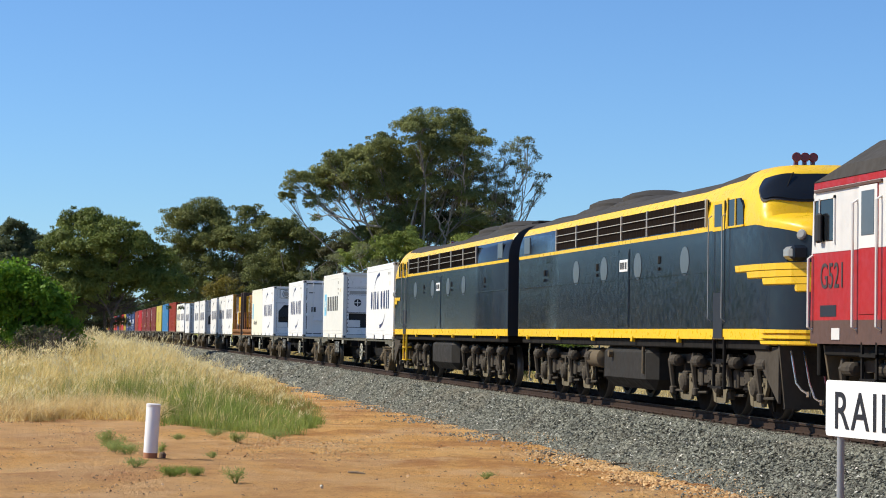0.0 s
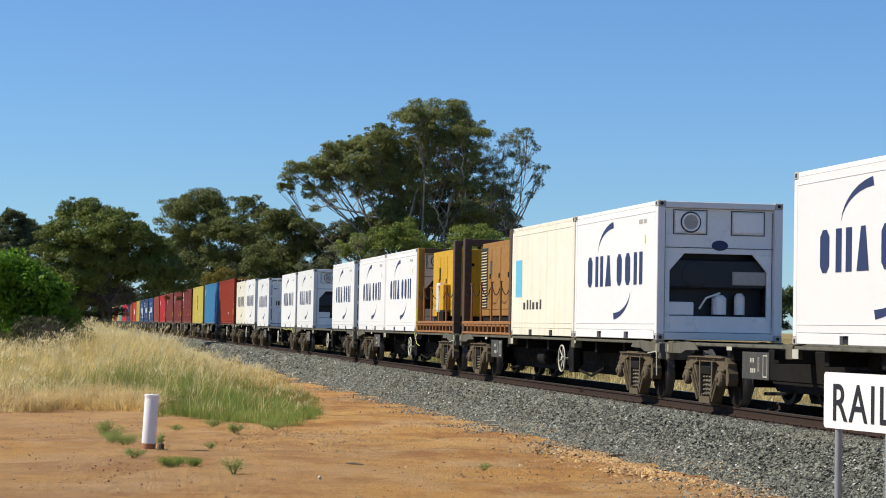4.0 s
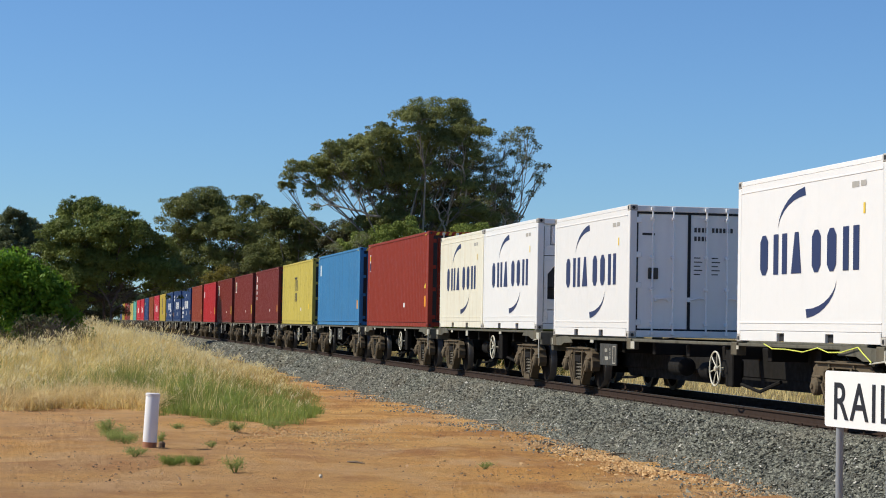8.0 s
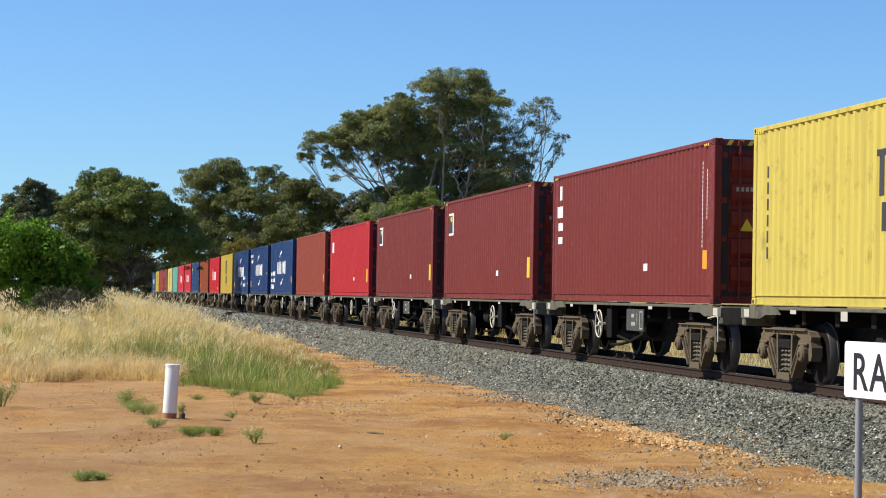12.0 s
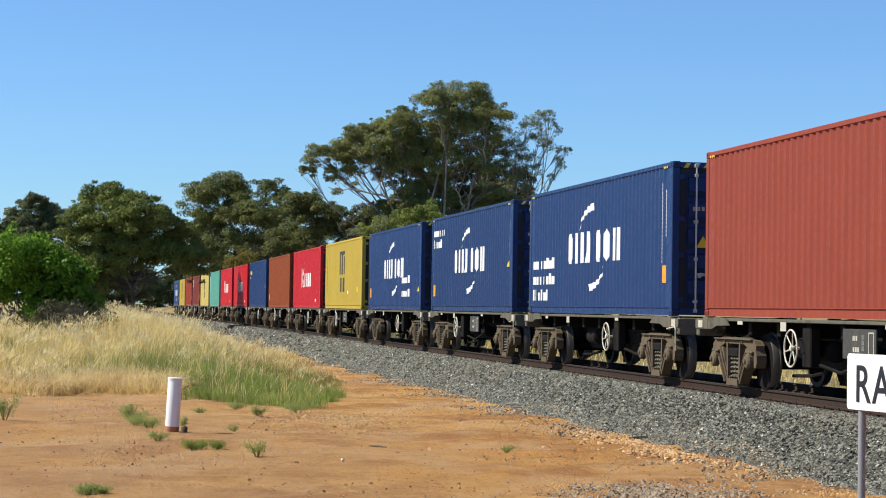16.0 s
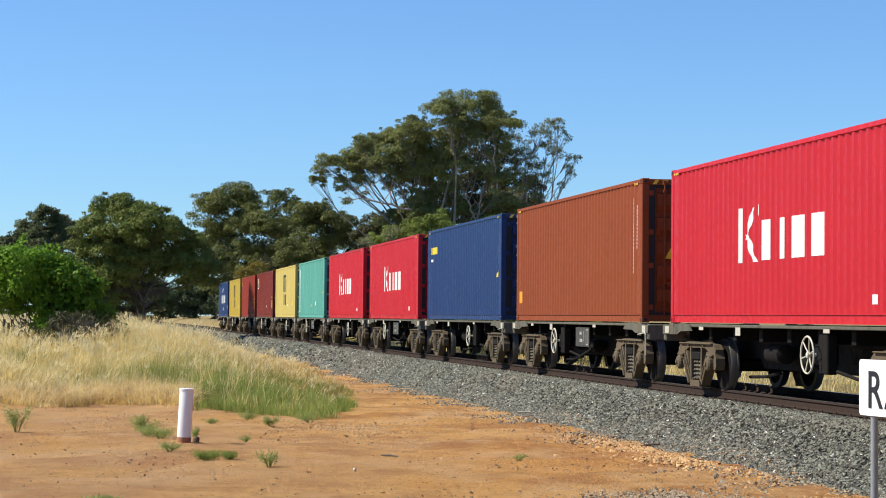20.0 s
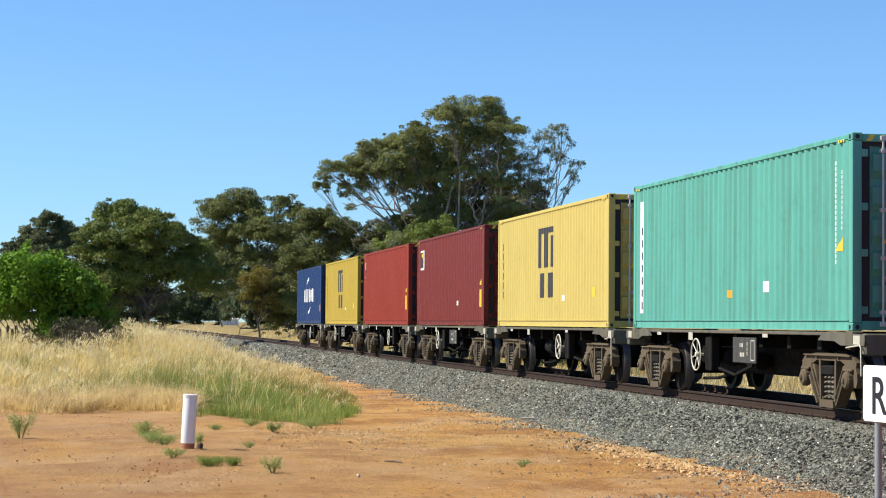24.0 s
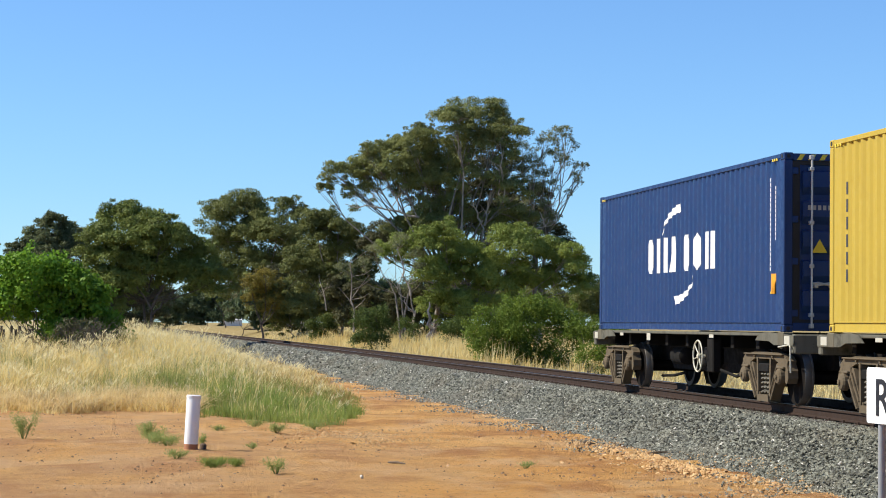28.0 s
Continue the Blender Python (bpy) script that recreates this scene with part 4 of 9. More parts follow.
def reefer(label, u, skin, end, marks=(), base=1.073):
    """A twenty foot refrigerated box, smooth sides; end: 'doors' or 'unit' faces the way the train goes."""
    length, hi = 6.058, STANDARD
    hl = length / 2
    box = thing("refrigerated_container", label, "shipping container", "containers on the train")
    for s in (-1, 1):
        part("side_wall", shared(("reefer wall", s), lambda: Geo().box(*sorted((s * (WIDE - 0.05), s * (WIDE - 0.006))), -hl + 0.155, hl - 0.155, 0.185, hi - 0.085, 0.006).mesh("side_wall", skin)), skin, box)
        def rail():
            g, x = Geo(), sorted((s * (WIDE - 0.07), s * WIDE))
            ys = [-hl + 0.18, -1.16, -0.84, 0.84, 1.16, hl - 0.18]
            for a, b in ((0, 1), (2, 3), (4, 5)):
                g.box(*x, ys[a], ys[b], 0.02, 0.18, 0.006)
            for a, b in ((1, 2), (3, 4)):
                g.box(*x, ys[a], ys[b], 0.15, 0.18)
            return g.mesh("bottom_rail", skin)
        part("bottom_rail", shared(("reefer rail", s), rail), skin, box)
        for y in (-1.0, 1.0):
            part("fork_pocket", shared(("pocket", s), lambda: Geo().box(*sorted((s * (WIDE - 0.09), s * (WIDE - 0.05))), -0.16, 0.16, 0.03, 0.15).mesh("fork_pocket", DOOR_BLACK)), DOOR_BLACK, box, "dark fork-lift pocket", at=pose(0, y, 0))
    for z in (0.30, hi - 0.21):
        part("seam", shared(("seam", round(z, 2)), lambda: Geo().box(-WIDE - 0.002, -WIDE + 0.01, -hl + 0.16, hl - 0.16, z, z + 0.022, 0.003).mesh("seam", skin)), skin, box)
    part("roof", shared("reefer roof", lambda: Geo().box(-WIDE + 0.06, WIDE - 0.06, -hl + 0.14, hl - 0.14, hi - 0.08, hi - 0.01).mesh("roof", skin)), skin, box)
    part("floor", shared("reefer floor", lambda: Geo().box(-WIDE + 0.075, WIDE - 0.075, -hl + 0.135, hl - 0.135, 0.03, 0.18).mesh("floor", GRIME)), GRIME, box)
    frame_parts(box, length, hi, skin, CAST_GREY, skin, 0.2)
    back = pose(0, 0, 0, 0, 0, 180)
    if end == "doors":
        doors(box, length, hi, GREY_END, STAINLESS, True)
        part("lettering", shared("door print", lambda: Geo().add([(x, -hl + 0.034, z) for x, z in ((-0.95, 2.0), (-0.70, 2.0), (-0.70, 2.045), (-0.95, 2.045))], [(0, 1, 2, 3)])
             .mesh("lettering", MARK_DARK)), MARK_DARK, box, "small dark print on the door")
        code = [(0.10 + 0.075 * j + (0.06 if j > 3 else 0), 0.15 + 0.075 * j + (0.06 if j > 3 else 0), 2.08, 2.17) for j in range(10)] + [(0.10 + 0.075 * j, 0.15 + 0.075 * j, 1.91, 2.0) for j in range(4)]
        lines = [(x, x + 0.13 + 0.04 * (j % 2), 1.25 + 0.08 * j, 1.27 + 0.08 * j) for x in (0.10, 0.46) for j in range(5)]
        for j, (x0, x1, z0, z1) in enumerate(code + lines):
            part("small_print", shared(("door print", j), lambda: Geo().add([(x, -hl + 0.034, z) for x, z in ((x0, z0), (x1, z0), (x1, z1), (x0, z1))], [(0, 1, 2, 3)]).mesh("small_print", MARK_DARK)), MARK_DARK, box)
        part("vent_plate", shared("vent plate", lambda: Geo().box(-0.83, -0.63, -hl + 0.0, -hl + 0.04, 1.15, 1.37, 0.01).mesh("vent_plate", PANEL_GREY)), PANEL_GREY, box)
        part("end_wall", shared("reefer back", lambda: Geo().box(-WIDE + 0.155, WIDE - 0.155, hl - 0.12, hl - 0.05, 0.16, hi - 0.14).mesh("end_wall", GREY_END)), GREY_END, box)
    elif end == "panel":
        w, y = WIDE - 0.155, -hl + 0.10
        g = Geo().box(-w, w, y, y + 0.05, 0.98, hi - 0.135, 0.006).box(-w, -w + 0.10, y, y + 0.05, 0.16, 0.98).box(w - 0.10, w, y, y + 0.05, 0.16, 0.98)
        g.box(-w + 0.10, w - 0.10, y - 0.01, y + 0.05, 0.16, 0.42, 0.01)
        part("unit_frame", g, STAINLESS, box, "pale grey face of the cooling unit")
        part("unit_recess", Geo().box(-w + 0.08, w - 0.08, y + 0.36, y + 0.40, 0.3, 1.0), DARK_RECESS, box, "dark compressor bay")
        part("compressor", Geo().disc((-0.1, y + 0.2, 0.66), (1, 0, 0), [(0, 0.08), (0.05, 0.15), (0.5, 0.15), (0.55, 0.08)], 14).tube([(0.5, y + 0.15, 0.5), (0.62, y + 0.1, 0.75), (0.8, y + 0.15, 0.9)], 0.03, 6), GREY_END, box)
        part("electric_box", Geo().box(-0.98, -0.50, y + 0.03, y + 0.34, 0.44, 0.72, 0.02), GREY_END, box)
        for x, ww in ((-0.52, 0.32), (0.62, 0.36)):
            part("access_panel", Geo().box(x - ww, x + ww, y - 0.03, y, 2.02, 2.36, 0.03), STAINLESS, box)
        part("unit_trim", Geo().box(-w + 0.015, -w + 0.03, y - 0.01, y - 0.001, 0.2, hi - 0.18).box(w - 0.03, w - 0.015, y - 0.01, y - 0.001, 0.2, hi - 0.18).box(-w, w, y - 0.01, y - 0.001, 1.0, 1.02).box(-w, w, y - 0.01, y - 0.001, 1.70, 1.715).box(-w, w, y - 0.01, y - 0.001, 1.97, 1.985), PANEL_GREY, box, "dark seams between the panels")
        part("bolt_strip", Geo().add([p for i in range(14) for p in ((-w + 0.05, y - 0.006, 0.25 + 0.155 * i), (-w + 0.075, y - 0.006, 0.25 + 0.155 * i), (-w + 0.075, y - 0.006, 0.31 + 0.155 * i), (-w + 0.05, y - 0.006, 0.31 + 0.155 * i))], [(4 * i, 4 * i + 1, 4 * i + 2, 4 * i + 3) for i in range(14)]), DARK_RECESS, box)
        part("grille", Geo().box(-0.95, 0.95, y - 0.014, y - 0.001, 1.74, 1.86, 0.004), CAST_GREY, box, "grey louvred strip")
        part("fan_blade", Geo().box(-0.75, -0.49, y - 0.012, y - 0.006, 1.385, 1.415).box(-0.635, -0.605, y - 0.012, y - 0.006, 1.27, 1.53), STAINLESS, box)
        part("trim_rail", Geo().box(-0.95, 0.95, y - 0.025, y, 1.90, 1.94, 0.008).box(-0.95, 0.95, y - 0.025, y, 1.58, 1.62, 0.008), STAINLESS, box)
        part("emblem_plate", Geo().box(-0.17, 0.23, y - 0.036, y - 0.002, 2.02, 2.38, 0.004), MARK_CYAN, box, "pale blue emblem plate")
        part("emblem_star", Geo().disc((0.03, y - 0.036, 2.2), (0, -1, 0), [(0, 0.11), (0.004, 0.11)], 7), MARK_WHITE, box)
        part("code_print", Geo().box(0.32, 0.62, y - 0.034, y - 0.029, 2.24, 2.31).box(0.32, 0.86, y - 0.034, y - 0.029, 2.09, 2.16), MARK_DARK, box)
        part("fan", Geo().disc((-0.62, y, 1.40), (0, -1, 0), [(0, 0.19), (0.02, 0.19), (0.02, 0.16), (0.005, 0.15)], 20), STAINLESS, box, "round fan grille")
        part("fan_core", Geo().disc((-0.62, y - 0.004, 1.40), (0, -1, 0), [(0, 0.145), (0.003, 0.145)], 18), DARK_RECESS, box)
        part("condenser_opening", Geo().box(-0.18, 0.32, y - 0.012, y + 0.01, 1.12, 1.56, 0.02), DARK_RECESS, box, "dark square condenser opening")
        part("controller", Geo().box(0.52, 0.92, y - 0.03, y, 1.20, 1.52, 0.02), STAINLESS, box)
        part("screen", Geo().box(0.62, 0.84, y - 0.036, y - 0.029, 1.24, 1.48), DARK_RECESS, box)
        part("end_wall", shared("reefer back", lambda: Geo().box(-WIDE + 0.155, WIDE - 0.155, hl - 0.12, hl - 0.05, 0.16, hi - 0.14).mesh("end_wall", GREY_END)), GREY_END, box)
    else:
        w, y = WIDE - 0.155, -hl + 0.10
        g = Geo().box(-w, w, y, y + 0.05, 1.62, hi - 0.135, 0.006).box(-w, -w + 0.12, y, y + 0.05, 0.16, 1.62).box(w - 0.12, w, y, y + 0.05, 0.16, 1.62)
        g.box(-w + 0.12, w - 0.12, y - 0.01, y + 0.05, 0.16, 0.46, 0.01)
        for s in (-1, 1):
            g.plate([(s * (w - 0.12), 1.62), (s * (w - 0.40), 1.62), (s * (w - 0.12), 1.30)], "y", y, y + 0.05)
        part("unit_frame", shared("unit frame", lambda: g.mesh("unit_frame", STAINLESS)), STAINLESS, box, "bright metal frame of the cooling unit")
        part("unit_recess", shared("unit recess", lambda: Geo().box(-w + 0.1, w - 0.1, y + 0.40, y + 0.44, 0.2, 1.7).mesh("unit_recess", DARK_RECESS)), DARK_RECESS, box, "dark recess of the cooling unit")
        part("blower", shared("blower", lambda: Geo().box(-0.95, 0.95, y + 0.1, y + 0.40, 0.98, 1.52, 0.03).disc((-0.42, y + 0.1, 1.24), (0, -1, 0), [(0, 0.26), (0.01, 0.26), (0.02, 0.22)], 20).mesh("blower", DARK_RECESS)), DARK_RECESS, box)
        part("compressor", shared("compressor", lambda: Geo().box(-0.98, -0.45, y + 0.05, y + 0.38, 0.47, 0.72, 0.02).disc((0.1, y + 0.25, 0.5), (0, 0, 1), [(0, 0.14), (0.3, 0.14), (0.36, 0.08)], 14)
             .disc((0.5, y + 0.25, 0.5), (0, 0, 1), [(0, 0.1), (0.34, 0.1), (0.4, 0.05)], 12).tube([(-0.3, y + 0.2, 0.6), (-0.2, y + 0.1, 0.8), (0.1, y + 0.2, 0.9)], 0.02, 6).mesh("compressor", GREY_END)), GREY_END, box)
        part("controller", shared("controller", lambda: Geo().box(0.30, 0.95, y + 0.06, y + 0.12, 1.05, 1.30, 0.01).mesh("controller", CAST_GREY)), CAST_GREY, box, "pale control panel")
        def hatch(x, fan):
            h = Geo().box(x - 0.30, x + 0.30, y - 0.04, y, 2.0, 2.4, 0.03)
            if fan:
                h.disc((x, y - 0.04, 2.2), (0, -1, 0), [(0, 0.17), (0.03, 0.17), (0.03, 0.14), (0.01, 0.14)], 20)
            return h
        part("fan_hatch", shared("fan hatch", lambda: hatch(-0.56, True).mesh("fan_hatch", STAINLESS)), STAINLESS, box)
        part("service_hatch", shared("service hatch", lambda: hatch(0.56, False).mesh("service_hatch", STAINLESS)), STAINLESS, box)
        for x in (-0.56, 0.56):
            part("hatch_seam", shared(("hatch seam", x), lambda: Geo().box(x - 0.33, x + 0.33, y - 0.012, y - 0.002, 1.97, 1.985).box(x - 0.33, x + 0.33, y - 0.012, y - 0.002, 2.415, 2.43).box(x - 0.33, x - 0.315, y - 0.012, y - 0.002, 1.985, 2.415).box(x + 0.315, x + 0.33, y - 0.012, y - 0.002, 1.985, 2.415).mesh("hatch_seam", PANEL_GREY)), PANEL_GREY, box, "dark seam round the hatch")
        part("fan_core", shared("hatch fan core", lambda: Geo().disc((-0.56, y - 0.052, 2.2), (0, -1, 0), [(0, 0.135), (0.004, 0.135)], 20).mesh("fan_core", CAST_GREY)), CAST_GREY, box)
        part("fan_ring", shared("hatch fan ring", lambda: Geo().disc((-0.56, y - 0.041, 2.2), (0, -1, 0), [(0, 0.20), (0.004, 0.20), (0.004, 0.175), (0.0, 0.175)], 24).mesh("fan_ring", PANEL_GREY)), PANEL_GREY, box)
        part("unit_trim", shared("unit trim", lambda: Geo().box(-w, w, y - 0.008, y - 0.001, 1.72, 1.735).box(-w + 0.02, -w + 0.03, y - 0.008, y - 0.001, 0.2, hi - 0.18).box(w - 0.03, w - 0.02, y - 0.008, y - 0.001, 0.2, hi - 0.18).mesh("unit_trim", PANEL_GREY)), PANEL_GREY, box)
        part("badge", shared("badge", lambda: Geo().disc((0.02, y - 0.002, 1.78), (0, -1, 0), [(0, 0.16), (0.006, 0.16)], 20).mesh("badge", MARK_NAVY)), MARK_NAVY, box, "blue oval badge", at=pose(0, 0, 0.71) @ Matrix.Diagonal((1, 1, 0.6, 1)))
        part("end_wall", shared("reefer back", lambda: Geo().box(-WIDE + 0.155, WIDE - 0.155, hl - 0.12, hl - 0.05, 0.16, hi - 0.14).mesh("end_wall", GREY_END)), GREY_END, box)
    put_marks(box, marks, -WIDE + 0.006, None)
    on_train(box, u - length / 2, base)
    return box


R_ARCS = swoosh(1.15, 1.78, 1.12, 0.55, 0.13) + swoosh(-1.25, 0.90, 1.15, 0.52, 0.13, flip=True)
R_WORD = tall_marks("oma oom", 1.94, 1.05, 0.62, 0.50, 0.10, 0.24)
R_PRINT = [rect(-2.05, -1.8, 2.2, 2.28), rect(-2.3, -2.12, 2.2, 2.28)]
R_TAG = [rect(-2.28, -2.21, 1.82, 1.97)]
SIX = [("emblem", MARK_NAVY, R_ARCS, "two navy crescent strokes"), ("lettering", MARK_NAVY, R_WORD, "row of navy block marks"),
       ("small_print", CAST_GREY, R_PRINT, "faint grey print"), ("sticker", MARK_YELLOW, R_TAG, "small yellow sticker")]
STAR = []
for i in range(7):
    a, b = math.tau * i / 7 + math.pi / 2, math.tau / 14
    STAR.append([(2.28 + 0.05 * math.cos(a - b), 1.36 + 0.12 * math.sin(a - b)), (2.28 + 0.23 * math.cos(a), 1.36 + 0.38 * math.sin(a)), (2.28 + 0.05 * math.cos(a + b), 1.36 + 0.12 * math.sin(a + b)), (2.28, 1.36)])
STAR_SQUARE = [("emblem", MARK_CYAN, [rect(1.96, 2.60, 0.92, 1.80)], "pale blue square emblem"), ("emblem_star", MARK_WHITE, STAR, "white star")]
STAR_BOX = STAR_SQUARE + [("lettering", MARK_DARK, word_blocks(1.62, 1.10, 0.58, [0.58, 0.46, 0.42, 0.46, 0.42, 0.46], 0.09), "row of dark grey block marks"),
                          ("small_print", CAST_GREY, [rect(-1.75, -1.5, 2.15, 2.27), rect(-1.75, -1.4, 1.93, 2.0), rect(-1.75, -1.5, 1.74, 1.82)], "grey print"), ("sticker", MARK_YELLOW, R_TAG, "small yellow sticker")]
PALE_BOX = STAR_SQUARE[:1] + [("lettering", MARK_DARK, word_blocks(1.75, 0.62, 0.22, [0.26, 0.2, 0.16, 0.28, 0.26, 0.2], 0.10), "row of small dark block marks")]
WHITE_LABEL = "white refrigerated container with navy crescent emblem"
reefer(WHITE_LABEL + ", door end leading", 85.1, WHITE, "doors", SIX)
reefer("off-white refrigerated container with a pale blue star emblem", 97.4, OFFWHITE, "panel", STAR_BOX)
reefer(WHITE_LABEL + ", door end leading", 110.75, WHITE, "doors", SIX)
reefer(WHITE_LABEL + ", cooling unit leading", 130.0 - 6.134, WHITE, "unit", SIX)
reefer("cream refrigerated container with a faded blue emblem", 130.0, CREAM, "unit", PALE_BOX)
reefer(WHITE_LABEL + ", cooling unit leading", 155.7 - 6.134, WHITE, "unit", SIX)
reefer(WHITE_LABEL, 155.7, WHITE, "unit", SIX)
reefer(WHITE_LABEL + ", door end leading", 163.1, WHITE, "doors", SIX)
reefer(WHITE_LABEL + ", cooling unit leading", 175.5, WHITE, "unit", SIX)
reefer(WHITE_LABEL + ", cooling unit leading", 182.3, WHITE, "unit", SIX)
reefer(WHITE_LABEL + ", door end leading", 194.75, WHITE, "doors", SIX)
reefer(WHITE_LABEL + ", cooling unit leading", 208.6 - 6.134, WHITE, "unit", SIX, 1.185)
reefer("cream rust-stained refrigerated container with navy crescent emblem", 208.6, CREAM, "unit", SIX, 1.185)

# -- wagons --
WHEEL_R, LOCO_WHEEL_R = 0.46, 0.508
SPINNERS = {}        # name: (first wheelset, its place on the bogie, radius, the others)


def wheelset(bogie, y, r, key):
    def make():
        g = Geo()
        for s in (-1, 1):
            g.disc((s * 0.80, 0, 0), (-s, 0, 0), [(-0.07, r - 0.075), (-0.07, r - 0.01), (-0.055, r), (0.045, r + 0.004), (0.05, r + 0.028), (0.075, r + 0.028), (0.08, r - 0.06),
                                                  (0.03, r - 0.09), (0.02, 0.14), (0.06, 0.10)], 28)
            g.disc((s * 0.80, 0, 0), (-s, 0, 0), [(-0.072, 0.0), (-0.072, 0.10), (-0.05, 0.13), (-0.01, r - 0.10), (-0.072, r - 0.074)], 28)
        g.tube([(-1.05, 0, 0), (1.05, 0, 0)], 0.075, 12)
        me = g.mesh("wheelset", TREAD, True)
        me.materials.append(WORN_STEEL)
        for q in me.polygons:
            if math.hypot(q.center.y, q.center.z) > r - 0.022:
                q.material_index = 1
        return me
    w = part("wheelset", shared(("wheels", r), make), TREAD, bogie, at=pose(0, y, r))
    if key in SPINNERS:
        SPINNERS[key][3].append(w)
    else:
        SPINNERS[key] = (w, y, r, [])
    return w


def freight_bogie(wagon, y):
    def bolster():
        g = Geo().box(-0.95, 0.95, -0.20, 0.20, 0.42, 0.66, 0.03)
        g.disc((0, 0, 0.66), (0, 0, 1), [(0, 0.22), (0.12, 0.22)], 16)
        for yy in (-0.42, 0.42):
            g.tube([(-0.75, yy, 0.36), (0.75, yy, 0.36)], 0.045, 6)
            for s in (-1, 1):
                g.box(s * 0.80 - 0.07, s * 0.80 + 0.07, yy - 0.05, yy + 0.05, 0.28, 0.48, 0.01)
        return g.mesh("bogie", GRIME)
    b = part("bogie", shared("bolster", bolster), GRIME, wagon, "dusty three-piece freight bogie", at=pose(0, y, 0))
    def sideframe():
        # cast frame in the y-z plane: arched top chord, columns, diagonals, pedestals and a spring seat, open between
        g = Geo()
        g.plate([(-1.12, 0.60), (-1.15, 0.72), (-1.02, 0.80), (-0.55, 0.845), (0.55, 0.845), (1.02, 0.80), (1.15, 0.72), (1.12, 0.60), (0.80, 0.65), (0.52, 0.735), (-0.52, 0.735), (-0.80, 0.65)], "x", -0.075, 0.075)
        for s in (-1, 1):
            g.plate([(s * 1.13, 0.66), (s * 1.20, 0.56), (s * 1.21, 0.44), (s * 1.15, 0.35), (s * 1.07, 0.36), (s * 1.05, 0.58), (s * 0.76, 0.58), (s * 0.75, 0.50), (s * 0.70, 0.52), (s * 0.70, 0.68)], "x", -0.085, 0.085)
            g.plate([(s * 0.68, 0.68), (s * 0.78, 0.50), (s * 0.40, 0.08), (s * 0.22, 0.05), (s * 0.22, 0.17), (s * 0.33, 0.21), (s * 0.60, 0.66)], "x", -0.075, 0.075)
            g.plate([(s * 0.37, 0.75), (s * 0.30, 0.75), (s * 0.27, 0.12), (s * 0.33, 0.12)], "x", -0.09, 0.09)
            g.disc((-0.07, s * 0.905, 0.46), (-1, 0, 0), [(0, 0.135), (0.07, 0.135), (0.10, 0.11), (0.115, 0.05)], 14)
            g.disc((-0.185, s * 0.905, 0.46), (-1, 0, 0), [(0, 0.045), (0.02, 0.04)], 8)
            g.tube([(-0.095, s * 0.74, 0.50), (-0.095, s * 0.40, 0.08)], 0.024, 5)
            g.tube([(-0.095, s * 0.66, 0.60), (-0.095, s * 0.34, 0.19)], 0.016, 5)
            g.disc((-0.075, s * 0.46, 0.79), (-1, 0, 0), [(0, 0.035), (0.03, 0.03)], 8)
            g.box(-0.13, -0.06, s * 0.905 - 0.17, s * 0.905 + 0.17, 0.585, 0.625, 0.01)
        g.plate([(-0.30, 0.03), (0.30, 0.03), (0.27, 0.14), (-0.27, 0.14)], "x", -0.11, 0.11)
        g.box(-0.125, -0.07, -0.98, 0.98, 0.80, 0.825, 0.008)
        return g.mesh("side_frame", DUSTY)
    def springs():
        pts = [(0.060 * math.cos(k * 0.9), 0.060 * math.sin(k * 0.9), 0.15 + k * 0.0105) for k in range(34)]
        return Geo().tube(pts, 0.020, 5).mesh("spring", SPRING)
    for s in (-1, 1):
        part("side_frame", shared("sideframe", sideframe), DUSTY, b, at=pose(s * 1.02, 0, 0, 0, 0, 0 if s < 0 else 180))
        for yy in (-0.155, 0.0, 0.155):
            part("spring", shared("springs", springs), SPRING, b, at=pose(s * 1.02, yy, 0))
        part("spring_cap", shared("spring cap", lambda: Geo().box(-0.10, 0.10, -0.26, 0.26, 0.51, 0.66, 0.02).mesh("spring_cap", GRIME)), GRIME, b, at=pose(s * 1.02, 0, 0))
    wheelset(b, -0.90, WHEEL_R, "front")
    wheelset(b, 0.90, WHEEL_R, "rear")
    return b


def handwheel():
    g, r, spoke = Geo(), 0.285, Geo()
    ring = [(0, r * math.cos(k * math.tau / 24), r * math.sin(k * math.tau / 24)) for k in range(25)]
    g.tube(ring, 0.015, 6, False)
    spoke.tube([(0.03, 0, 0.03), (0.012, 0, r * 0.5), (0.0, 0, r)], [0.014, 0.011, 0.012], 5)
    hub = Geo().disc((0.04, 0, 0), (-1, 0, 0), [(-0.30, 0.025), (-0.02, 0.025), (0, 0.05), (0.05, 0.045), (0.06, 0.02)], 10)
    return g, spoke, hub


